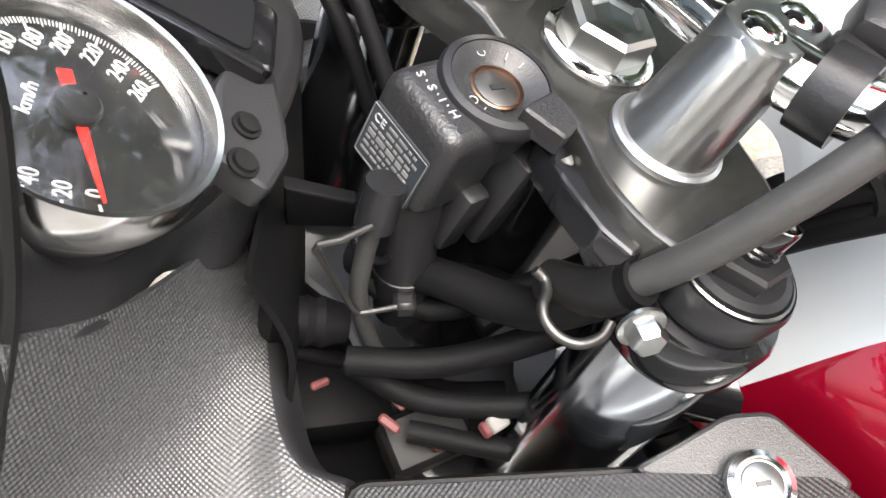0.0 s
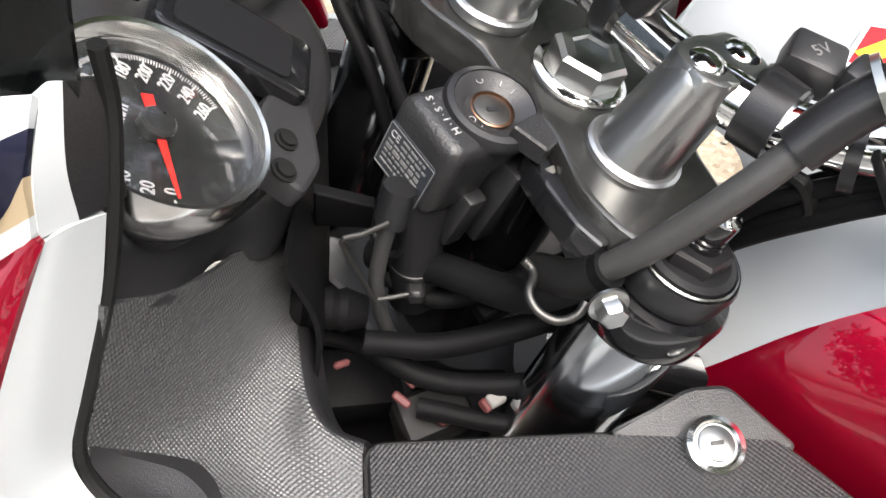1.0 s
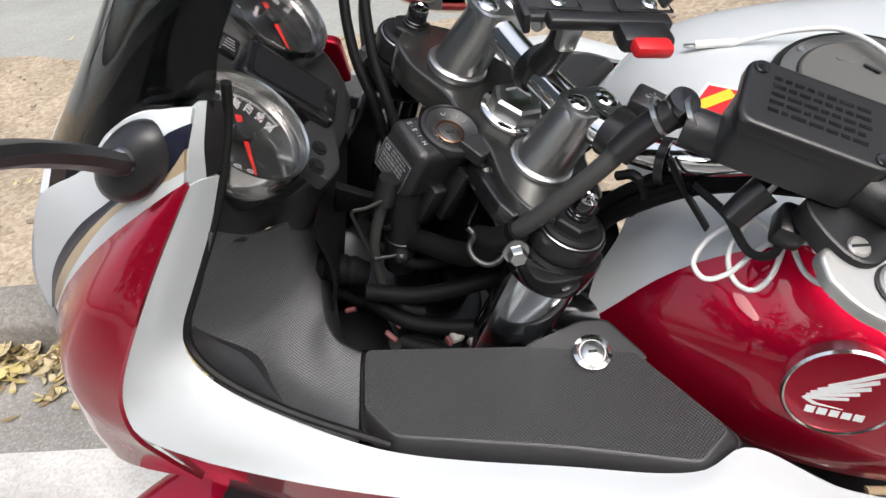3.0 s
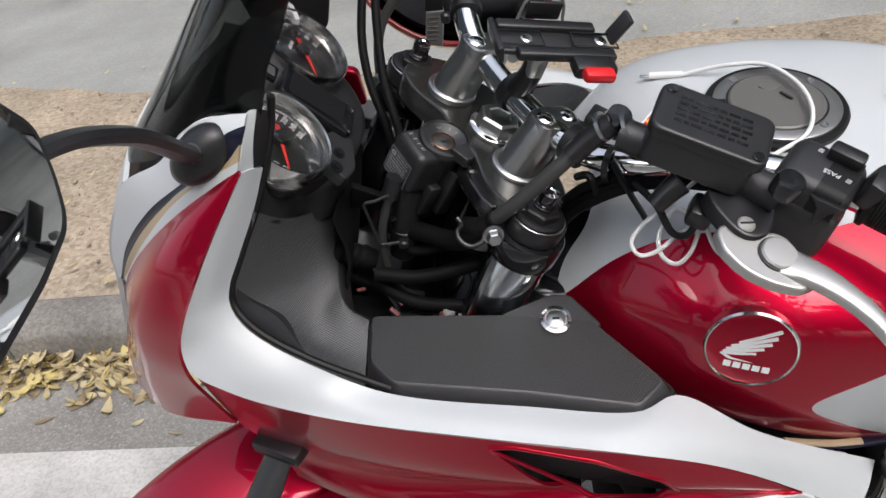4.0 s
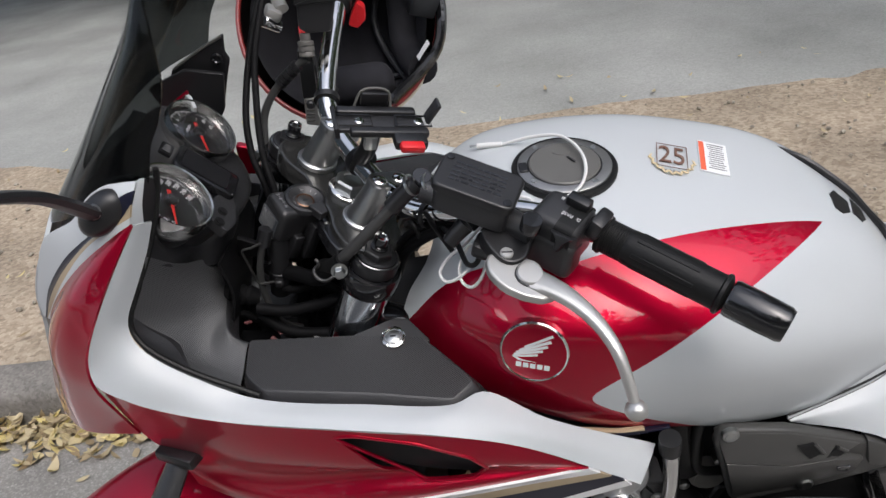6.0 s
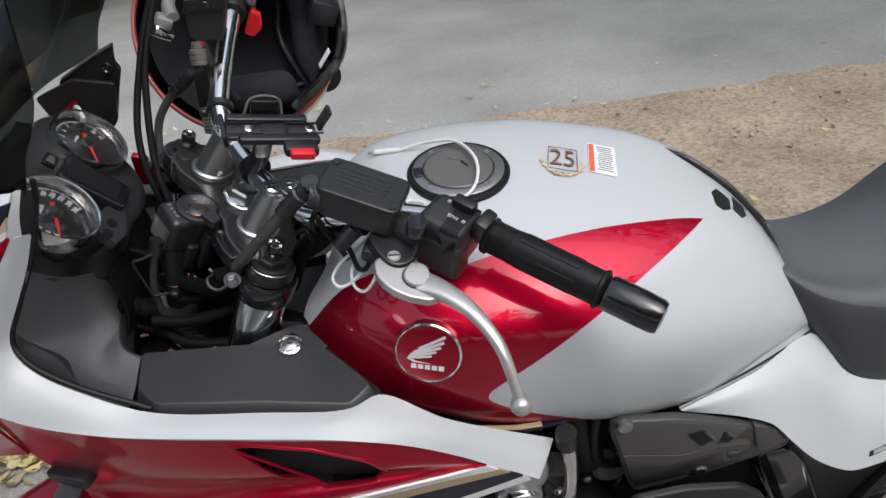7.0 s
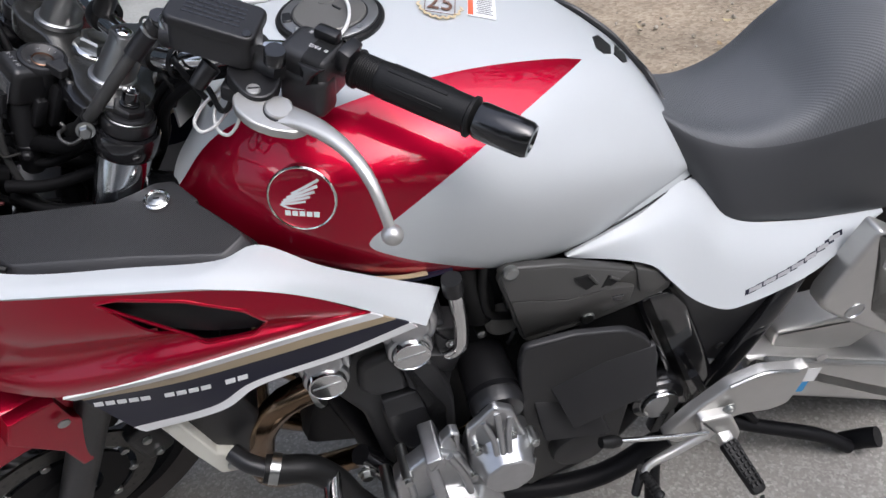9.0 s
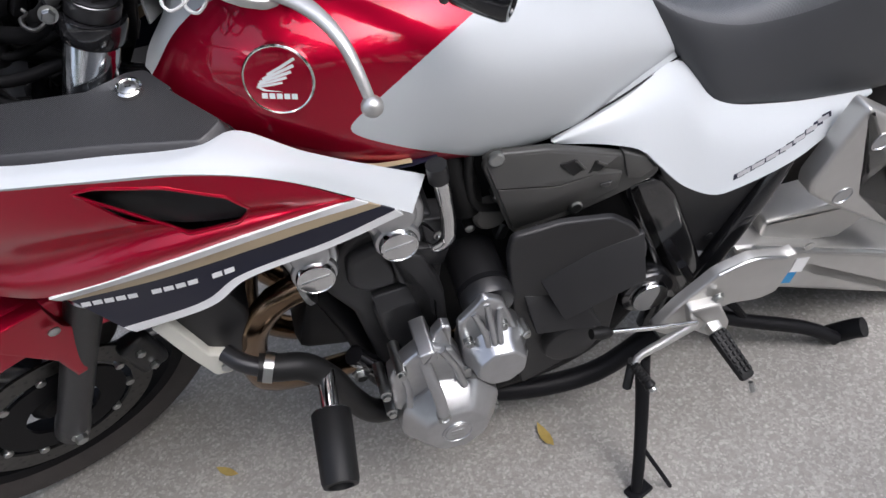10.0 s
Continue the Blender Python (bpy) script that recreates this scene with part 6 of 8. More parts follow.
gr = block("pillion_bracket", rounded([(0.882, 0.683), (1.005, 0.597), (0.946, 0.519), (0.945, 0.499), (1.054, 0.420), (1.093, 0.337), (0.900, 0.483), (0.848, 0.528), (0.843, 0.554)], .010), -.205, -.237, SILVER, bike, .007, "silver pillion footrest bracket")
for x, z in ((.910, .504), (.929, .609)):
    part("bracket_boss", lathe([(.0165, 0), (.0165, .0015), (.0145, .0022), (.0135, .0004), (.0004, .0004)], V((x, -.237, z)), V((0, -1, 0)), 28), CAST, gr)
part("guard_bolt", lathe([(.009, 0), (.009, .003), (.006, .004), (.0004, .004)], V((0.902, -0.232, 0.381)), V((0, -1, 0)), 20), SILVER, arm)
rw = V((1.22, -.06, .29))
rwh = part("rear_wheel", lathe([(.20, -.07), (.228, -.072), (.21, 0), (.228, .072), (.20, .07)], rw, V((0, 1, 0.08)), 60, ring=True), ENGINE, bike, "black rear wheel")
part("tyre", lathe([(.226, -.07), (.26, -.092), (.285, -.082), (.303, -.05), (.308, 0), (.303, .05), (.285, .082), (.26, .092), (.226, .07)], rw, V((0, 1, 0.08)), 80, ring=True), TYRE, rwh, "wide black road tyre")
foot_w = V((.5535, -.425, .070))
ss = part("side_stand", tube([V((.595, -.292, .300)), V((.590, -.325, .225)), V((.572, -.38, .14)), foot_w + V((0, 0, .004))], (.0125, .010), 12, 20), ENGINE, bike, "black steel side stand")
part("stand_foot", box((.045, .03, .008), Matrix.Translation(foot_w + V((.004, 0, .001))) @ pose(0, 0, 0, -11, 0, 20), .003, 1), ENGINE, ss)
part("stand_tang", tube([V((.572, -.375, .15)), V((.60, -.425, .10)), V((.61, -.437, .078))], .004, 8, 8), ENGINE, ss)
part("stand_spring", lathe([(.006 + .002 * (k % 2), .0028 * k) for k in range(28)], V((.575, -.30, .215)), V((.05, .1, 1)), 10), BLACK, ss)
csf = V((1.085, -.262, .043))
cs = part("centre_stand", tube([V((.72, -.16, .20)), V((.86, -.20, .13)), V((1.0, -.24, .085)), csf + V((-.03, 0, .01))], .014, 12, 20), ENGINE, bike, "black folded centre stand")
part("stand_pad", tube([csf + V((-.02, .02, -.012)), csf + V((.0, 0, .03)), csf + V((.012, -.01, .045))], .020, 12, 8), ENGINE, cs)
part("stand_web", tube([V((.72, -.14, .22)), V((.83, -.19, .19)), V((.87, -.20, .135))], .008, 8, 10), ENGINE, cs)

# ---- tank fittings ----
TN = V((-.26, -.92, .28)).normalized()
em_m = at(laid(tank, (.1735, -.4, .913), (0, 1, 0))[0] + TN * .0030, TN, (.1, 0, 1)) @ Matrix.Translation((0, .004, 0)) @ Matrix.Scale(.95, 4)
emb = part("tank_emblem", lathe([(.0335, -.009), (.0335, .001), (.030, .0022), (.015, .0032), (.0004, .0034)], em_m.translation, TN, 48), RED, bike, "round red emblem in a chrome ring")
part("emblem_ring", lathe([(.0325, -.002), (.0340, -.009), (.0350, .0012), (.0338, .003), (.0325, .0022)], em_m.translation, TN, 56, ring=True), RIM, emb)
for (x0, y0), (x1, y1), w in (((-22, 11), (38, 49), 4.2), ((-33, 1), (35, 34), 4.4), ((-40, -6), (29, 20), 4.2), ((-44, -12), (19, 7), 3.8), ((-46, -17), (9, -5), 3.4)):
    a, b = V((x0, y0, 0)) * .00047, V((x1, y1, 0)) * .00047
    q = V((-(b - a).y, (b - a).x, 0)).normalized() * w * .00047
    m = a.lerp(b, .5) - q * .35
    part("wing_feather", prism([(p.x, p.y) for p in (a - q * .55, m - q * .8, b - q * 1.0, b + q * .5, m + q * .75, a + q * .55)], em_m @ Matrix.Translation((0, .001, .0030)), .0008, 0), DECAL_WHITE, emb, smooth=False)
part("wing_root", prism([(-.0225, -.0085), (-.0200, -.0055), (-.0185, -.0085), (-.0120, -.0110), (.0040, -.0125), (-.0150, -.0125)], em_m @ Matrix.Translation((0, .001, .0030)), .0008, 0), DECAL_WHITE, emb, smooth=False)
for k in range(5):
    bars([(-.0150 + k * .0075, -.0165, .0058, .0058)], em_m @ Matrix.Translation((0, 0, .0026)), DECAL_WHITE, emb, "emblem_bar", .0008)

# filler cap
cap_m = at(V((.243, 0.0, .9905)), (.045, 0, 1), (1, 0, 0))
cz = cap_m.to_3x3() @ V((0, 0, 1))
cap = part("filler_cap", lathe([(.0595, -.006), (.060, .001), (.058, .0035), (.0545, .0035), (.0535, .0025)], cap_m.translation, cz, 64), RUBBER, bike, "round filler cap in a black ring")
part("cap_flange", lathe([(.0535, .001), (.0535, .0045), (.052, .0055), (.0415, .0055), (.0405, .0045)], cap_m.translation, cz, 56), FLANGE, cap, "grey metal cap flange")
lidc = part("cap_lid", lathe([(.0405, .002), (.0405, .0062), (.039, .0075), (.010, .0082), (.0004, .0083)], cap_m.translation, cz, 48), GRAPHITE, cap, "dark grey lid with a key slot")
part("flange_groove", lathe([(.0400, .0056), (.0416, .0060), (.0424, .0056)], cap_m.translation, cz, 56, ring=True), BLACK, cap)
part("key_cover", prism([(p.x, p.y) for p in spline([V((-.010, .0, 0)), V((0, .007, 0)), V((.010, 0, 0)), V((0, -.007, 0))], 24, True)], cap_m @ Matrix.Rotation(radians(90), 4, "Z") @ Matrix.Translation((0, .020, .0076)), .0012, .0004, 1), GRAPHITE, lidc)
part("key_slot", box((.0022, .013, .0010), cap_m @ Matrix.Translation((-.002, .008, .0096)) @ Matrix.Rotation(radians(-60), 4, "Z")), BLACK, lidc, smooth=False)
for a in (35, 125, 215, 305):
    o = cap_m @ V((.047 * math.cos(radians(a)), .047 * math.sin(radians(a)), .0054))
    part("cap_bolt", lathe([(.0036, 0), (.0036, .0012), (.0024, .0014), (.0018, .0006), (.0003, .0006)], o, cz, 16), STEEL, cap)
part("cap_hinge", box((.018, .010, .003), cap_m @ Matrix.Translation((0, -.047, .006)), .001, 1), BLACK, cap)

# stickers on the tank
def on_tank(x, y, turn):
    p, n = laid(tank, (x, y, 1.2), (0, 0, -1))
    return at(p + n * .0006, n, (.1, 1, 0)) @ Matrix.Rotation(radians(turn), 4, "Z")


st_m = on_tank(.369, .010, -10) @ Matrix.Diagonal((.62, 1, 1, 1))
letters("25", .052, st_m @ Matrix.Translation((0, .002, .0012)), BROWN_PRINT, tank, "sticker_numeral", .0003)
bars([(0, .0265, .056, .0012), (0, -.0225, .056, .0012), (-.0280, .002, .0016, .050), (.0280, .002, .0016, .050)], st_m @ Matrix.Translation((0, 0, .0011)), BROWN_PRINT, tank, "sticker_frame")
wreath = bmesh.new()
for k in range(18):
    a = radians(190 + k * 160 / 17)
    prism([(-.0066, 0), (0, .0024), (.0066, 0), (0, -.0024)], st_m @ Matrix.Translation((.041 * math.cos(a), .036 * math.sin(a) + .002, .0010)) @ Matrix.Rotation(a + radians(90 + (48 if k % 2 else -48)), 4, "Z"), .0004, bm=wreath)
tagged(part("sticker_wreath", wreath, WREATH, tank, smooth=False), kind="stuff")
bars([(-.020 + .0075 * k, -.030, .0052, .0030) for k in range(6)], st_m @ Matrix.Translation((0, 0, .0010)), PRINT_DIM, tank)
wl_m = on_tank(.419, .014, -10)
part("warning_label", prism(round_rect(.034, .068, .001), wl_m, .0011), DECAL_WHITE, tank, "white warning label")
bars([(-.0130, 0, .0062, .064)], wl_m @ Matrix.Translation((0, 0, .0012)), ORANGE, tank, "label_stripe")
rnd = random.Random(8)
bars([(.004 + rnd.uniform(-.001, .001), .028 - k * .0048, .019 + rnd.uniform(-.004, .001), .0016) for k in range(12)], wl_m @ Matrix.Translation((0, 0, .0012)), PRINT_DIM, tank)
sq_m = at(V((.1455, .004, .9875)), (-.25, 0, .97), (1, 1, 0))
sq = part("diamond_sticker", prism(round_rect(.030, .030, .001), sq_m, .0011), DECAL_WHITE, tank, "white, red and yellow diamond sticker")
bars([(0, 0, .025, .025)], sq_m @ Matrix.Translation((0, 0, .0012)), RED_PLASTIC, sq, "sticker_field")
part("sticker_stripe", prism([(-.0125, -.006), (-.004, -.0125), (.0125, .006), (.004, .0125)], sq_m @ Matrix.Translation((0, 0, .0017)), .0003), YELLOW, sq, smooth=False)
# black trim where tank meets seat, with ragged edge decals
part("tank_rear_trim", tube([V((.500, .095, .922)), V((.520, .075, .920)), V((.5456, .049, .917)), V((.570, .032, .902)), V((.594, .016, .883)), V((.615, 0, .859)), V((.635, -.012, .836)), V((.640, -.050, .819)), V((.645, -.090, .794)), V((.648, -.118, .769))], .0045, 8, 40), BLACK, bike)
def tank_decal(outline):
    """A thin decal that follows the tank, from its outline seen from above."""
    hits = [laid(tank, (x, y, 1.2), (0, 0, -1)) for x, y in outline]
    bm = rings(bmesh.new(), [[p + n * h for p, n in hits] for h in (-.001, .0010)])
    bmesh.ops.recalc_face_normals(bm, faces=bm.faces)
    part("rear_decal", bm, RUBBER, tank, smooth=False)


tank_decal([(.548, -.020), (.540, -.050), (.548, -.056), (.562, -.046), (.574, -.018), (.562, -.004)])
tank_decal([(.568, -.042), (.576, -.052), (.588, -.040), (.598, -.012), (.588, .0)])
# lower tank stripe: gold and black
part("tank_stripe", tube([V((.215, -.2185, .800)), V((.255, -.2175, .788)), V((.285, -.214, .781))], .0035, 8, 14, flat=.5), GOLD, tank)
part("tank_stripe", tube([V((.235, -.216, .787)), V((.270, -.2145, .778)), V((.315, -.209, .772))], .0045, 8, 14, flat=.5), NAVY, tank)

# model lettering as plain slanted bars, one for each letter
def slanted(name, a, b, n, gaps, height, way, ob, material, depth=.0008, width=.8, lift=.0006):
    a, b, way = V(a), V(b), V(way)
    step = (b - a) / n
    w = step.length * width
    s = height * .35
    for k in range(n):
        if k in gaps:
            continue
        p, z = laid(ob, a + step * (k + .5) - way * .1, way)
        x = (step - z * step.dot(z)).normalized()
        m = Matrix((x, z.cross(x), z)).transposed().to_4x4()
        m.translation = p + z * lift
        part(name, prism([(-w / 2 - s / 2, -height / 2), (w / 2 - s / 2, -height / 2), (w / 2 + s / 2, height / 2), (-w / 2 + s / 2, height / 2)], m, depth), material, ob, smooth=False)


slanted("name_bar", (-.108, -.235, .710), (.072, -.262, .744), 13, (5, 10), .0068, (0, 1, 0), stripes, DECAL_WHITE, .0006, .80)
slanted("badge_shadow", (.708, -.215, .6130), (.872, -.205, .6390), 10, (), .0072, (0, 1, 0), side_cover, NAVY, .0006, 1.03, .0002)
slanted("badge_bar", (.712, -.215, .6140), (.868, -.205, .6385), 7, (), .0054, (0, 1, 0), side_cover, PRINT_SOFT, .0006, .88, .0008)

# ---- mirror ----
MN = V((.967, .155, .178)).normalized()
mu = V((-.158, .987, 0)).normalized()
mv = MN.cross(mu)
mir_m = Matrix((mu, mv, MN)).transposed().to_4x4()
mir_m.translation = V((-.185, -.32, 1.215))
shape = [(.042, .029), (.030, .058), (.016, .079), (-.012, .118), (-.060, .128), (-.122, .108), (-.128, .066), (-.103, .033), (-.094, .019), (-.082, .010), (-.030, .000), (.004, -.003), (.014, .000), (.029, .012)]
out = rounded(shape, .006, 4)
cxm = sum(p[0] for p in out) / len(out)
cym = sum(p[1] for p in out) / len(out)
shell = bmesh.new()
loops = []
for k, (f, d) in enumerate(((.97, .003), (1.0, 0), (1.0, -.010), (.93, -.026), (.78, -.040), (.5, -.048), (.1, -.05))):
    loops.append([mir_m @ V((cxm + (x - cxm) * f, cym + (y - cym) * f, d)) for x, y in out])
rings(shell, loops)
mirror = part("mirror", shell, BLACK_SOFT, bike, "black rear-view mirror on a long arm")
part("mirror_glass", prism([(cxm + (x - cxm) * .92, cym + (y - cym) * .90) for x, y in out], mir_m @ Matrix.Translation((0, 0, .0031)), .0012, .0006, 1), MIRROR, mirror, "mirror glass")
part("mirror_arm", tube([mir_m @ V((.03, .022, -.014)), V((-.199, -.262, 1.222)), V((-.2005, -.213, 1.188)), V((-.2080, -.180, 1.160)), V((-.2150, -.150, 1.132)), V((-.219, -.122, 1.102))], (.0075, .0112), 8, 34, flat=.62), BLACK_SOFT, mirror)
mb = at(V((-.214, -.114, 1.0985)), V((-.10, -.90, .42)), (.75, 0, .62))
bm = rings(bmesh.new(), [[mb @ V((math.cos(a) * .0185 * f, math.sin(a) * .029 * f, h * .75)) for a in (2 * math.pi * k / 32 for k in range(32))] for f, h in ((1.0, -.008), (1.0, .004), (.93, .012), (.7, .019), (.3, .023), (.02, .024))])
foot_b = part("mirror_foot", bm, BLACK, mirror)
part("foot_gasket", rings(bmesh.new(), [[mb @ V((math.cos(a) * .0208, math.sin(a) * .0315, h)) for a in (2 * math.pi * k / 32 for k in range(32))] for h in (-.009, -.003)]), DECAL_WHITE, mirror)
part("foot_bolt", lathe([(.0075, -.004), (.0075, .002), (.006, .004), (.0035, .004), (.003, .001), (.0004, .001)], mb @ V((-.003, .003, .0172)), V((-.10, -.90, .42)), 20), STEEL, foot_b)

# turn signal stalk
ts = part("turn_signal", tube([V((-.232, -.178, .806)), V((-.250, -.205, .782)), V((-.285, -.255, .735)), V((-.31, -.29, .70))], (.014, .024), 12, 14, flat=.62), BLACK_SOFT, bike, "black turn signal stalk on the fairing")
part("stalk_base", box((.052, .016, .036), at(V((-.232, -.182, .808)), V((-.4, -.85, .1)), (0, 0, 1)), .004, 2), BLACK, ts)

# ---- hoses, wires, socket, phone holder round the bar ----
clutch = part("clutch_hose", tube([V((.084, -.095, 1.067)), V((.066, -.094, 1.053)), V((.040, -.099, 1.032)), V((.008, -.100, 1.003)), V((-.016, -.095, .979))], .0063, 18, 40), HOSE, bike, "thick grey-black ribbed clutch hose")
part("hose_elbow", tube([V((-.010, -.097, .985)), V((-.022, -.092, .970)), V((-.045, -.082, .949)), V((-.085, -.052, .938)), V((-.12, -.03, .93))], .0088, 18, 30), LOOM, clutch, "black elbow of the hose")
part("hose_sleeve", tube([V((.084, -.095, 1.067)), V((.066, -.094, 1.053)), V((.052, -.096, 1.041))], .0092, 16, 10), BLACK, clutch)
part("hose_sleeve", tube([V((-.014, -.095, .980)), V((-.024, -.091, .971)), V((-.038, -.077, .960))], .0094, 16, 8), RUBBER, clutch)
banjo = part("banjo_union", lathe([(.009, -.008), (.010, 0), (.009, .008)], V((.086, -.094, 1.068)), V((.3, -.3, .9)), 20), BLACK_GLOSS, clutch)
for p in (V((.094, -.100, 1.066)), V((.076, -.093, 1.063))):
    part("hose_clip", lathe([(.0098, -.0014), (.0116, -.0014), (.0116, .0014), (.0098, .0014)], p, V((.75, -.2, .45)), 24, ring=True), STEEL, clutch)
part("hose_hook", tube([V((-.044, -.080, .975)), V((-.041, -.083, .972)), V((-.041, -.088, .972)), V((-.044, -.095, .974)), V((-.044, -.100, .973)), V((-.040, -.106, .970)), V((-.033, -.109, .968)), V((-.025, -.108, .970)), V((-.021, -.104, .972))], .0021, 10, 36), DULL_STEEL, bike, "bent steel hose guide hook")
part("hose_hook", tube([V((-.028, -.050, 1.0)), V((-.026, -.058, .992)), V((-.024, -.070, .975)), V((-.020, -.080, .962))], .0030, 10, 16), GRAPHITE, bike)
rnd = random.Random(5)
for k in range(6):
    o = V((rnd.uniform(-.006, .006), rnd.uniform(-.006, .006), rnd.uniform(-.005, .005)))
    part("wire_loom", tube([V((.185, -.130, 1.020)) + o * .4, V((.160, -.112, 1.016)) + o, V((.128, -.100, 1.014)) + o, V((.100, -.090, 1.006)) + o, V((.074, -.080, .990)) + o * 1.2, V((.052, -.068, .962)) + o, V((.035, -.05, .915)) + o, V((.01, -.03, .87)) + o], (.0042, .0052)[k % 2], 10, 36), LOOM, bike)
part("wire_loop", tube([V((.060, -.068, .995)), V((.068, -.080, 1.005)), V((.074, -.086, .990)), V((.066, -.080, .970))], .0035, 8, 16), RUBBER, bike)
part("clutch_switch", box((.022, .018, .018), at(V((.137, -.152, 1.022)), EZ, EX), .004, 2), BLACK, bike)
part("switch_lead", tube([V((.137, -.152, 1.020)), V((.128, -.158, 1.006)), V((.120, -.150, 1.0)), V((.112, -.125, 1.008)), V((.10, -.10, 1.01))], .0028, 8, 24), RUBBER, bike)
part("mirror_boss", tube([V((.124, -.140, 1.042)), V((.1143, -.1426, 1.0348)), V((.1055, -.1455, 1.027))], (.0095, .0075), 12, 6), BLACK, bike)
zt = part("cable_tie", lathe([(.0135, -.0028), (.0148, -.0028), (.0148, .0028), (.0135, .0028)], V((.086, -.082, 1.016)), V((.8, -.55, .1)), 24, ring=True), BLACK, bike, "black cable tie")
part("tie_tail", tube([V((.084, -.094, 1.030)), V((.092, -.101, 1.012)), V((.108, -.112, .982))], .0035, 8, 12, flat=.35), BLACK, zt)
part("tie_ring", lathe([(.0112, -.008), (.0165, -.008), (.0165, .008), (.0112, .008)], V((.062, -.054, 1.016)), V((.62, -.76, -.12)), 28, ring=True), BLACK, bar)
sock_m = at(V((.084, -.036, 1.024)), V((.25, -.15, .95)), (.8, -.5, 0))
sock = part("power_socket", box((.021, .024, .017), sock_m, .003, 2), BLACK_SOFT, bike, "small black five volt socket")
letters("5V", .008, sock_m @ Matrix.Translation((0, 0, .0086)) @ Matrix.Rotation(radians(140), 4, "Z"), PRINT_DIM, sock, "socket_print")
part("socket_arm", box((.012, .022, .010), at(V((.070, -.046, 1.022)), V((.25, -.15, .95)), (.6, -.7, 0)), .002, 1), BLACK, sock)
part("socket_cap", box((.018, .014, .012), at(V((.095, -.055, 1.030)), V((.25, -.15, .95)), (.6, -.7, 0)), .003, 2), BLACK, sock)

# phone holder
px, pz = V((.095, .020, -.030)).normalized(), V((.28, -.12, .95)).normalized()
py = pz.cross(px).normalized()
pz = px.cross(py)
ph_m = Matrix((px, py, pz)).transposed().to_4x4()
ph_m.translation = V((.050, -.010, 1.087))
ph = part("phone_holder", box((.094, .026, .005), ph_m, .002, 2), BLACK_SOFT, bike, "black folding phone holder with a red latch")
for dy, x0, x1 in ((-.0165, -.036, .048), (.0175, -.046, .040)):
    part("holder_rail", box((x1 - x0, .0115, .0085), ph_m @ Matrix.Translation(((x0 + x1) / 2, dy, .003)), .0028, 3), BLACK, ph)
for dx in (-.030, .034):
    loop = [ph_m @ V((dx + a * .019, b * .0085, .0052)) for a, b in ((-1, -1), (1, -1), (1, 1), (-1, 1), (-1, -1))]
    part("wire_loop", tube(loop, .0011, 8, smooth=False), BLACK_GLOSS, ph)
    part("slot_screw", lathe([(.0052, 0), (.0052, .0022), (.0040, .0032), (.0004, .0033)], ph_m @ V((dx + .006, 0, .0028)), pz, 16), CHROME, ph)
part("holder_jaw", box((.005, .040, .015), ph_m @ Matrix.Translation((-.049, 0, .002)) @ Matrix.Rotation(radians(-15), 4, "Y"), .0018, 2), BLACK, ph)
part("holder_jaw", box((.005, .016, .026), ph_m @ Matrix.Translation((.055, .006, .014)) @ Matrix.Rotation(radians(22), 4, "Y"), .0018, 2), BLACK_SOFT, ph)
part("back_clip", box((.030, .005, .016), ph_m @ Matrix.Translation((-.004, .028, .012)), .002, 2), BLACK, ph)
part("clip_wire", tube([ph_m @ V((-.026, .024, .004)), ph_m @ V((-.018, .030, .021)), ph_m @ V((.010, .030, .021)), ph_m @ V((.014, .024, .004))], .0014, 8, 16), GRAPHITE, ph)
part("latch_body", box((.036, .020, .012), ph_m @ Matrix.Translation((.026, -.028, .001)), .004, 2), BLACK, ph)
part("latch", box((.026, .012, .009), Matrix.Translation(V((.081, -.046, 1.0765))) @ ph_m.to_3x3().to_4x4(), .003, 2), RED_PLASTIC, ph, "red latch")
part("holder_leg", box((.020, .014, .03), at(V((.036, -.008, 1.076)), V((.3, .0, .95)), px), .003, 2), STEEL, ph)
part("holder_leg", tube([V((.040, -.006, 1.080)), V((.030, -.005, 1.058)), V((.018, .0, 1.042))], .010, 12, 8), BLACK, ph)
ring_at = RL.lerp(RR, .42) - UP * .012
part("holder_clamp", lathe([(.0112, -.011), (.0175, -.011), (.019, -.006), (.0175, .0), (.0112, .0)], ring_at, RL - RR, 30, ring=True), BLACK, ph)
part("clamp_band", lathe([(.0112, .001), (.0155, .001), (.0155, .009), (.0112, .009)], ring_at, RR - RL, 30, ring=True), COPPER, ph, "copper coloured band")
for d in (-.004, .004):
    part("clamp_screw", lathe([(.0042, -.008), (.0042, .004), (.003, .005)], V((.026, .004, 1.070)) + px * d * 2, V((-.3, -.8, .4)), 16), STEEL, ph)

# ---- wires and frame parts in the hollow behind the dash ----
part("steering_head", lathe([(.034, -.215), (.036, -.20), (.031, -.19), (.031, -.05), (.036, -.04), (.036, -.028)], HEAD, UP, 32), BLACK_GLOSS, bike, "gloss black steering head")
part("lower_clamp", prism([(p.x, p.y) for p in spline([V((x * .85 - .012, y * .80, 0)) for x, y in cl], 48, True)], STEER_M @ Matrix.Translation((0, 0, -.245)), .034, .005, 2), BLACK, bike, "black lower fork clamp")
part("inner_shroud", patch([[(-.26, -.125, .80), (-.15, -.13, .78), (.0, -.135, .77), (.10, -.13, .78)], [(-.28, 0, .77), (-.15, 0, .73), (.0, 0, .72), (.10, 0, .75)], [(-.26, .125, .80), (-.15, .13, .78), (.0, .135, .77), (.10, .13, .78)]], 20, 8, .004), BLACK, bike, "black inner fairing tray")
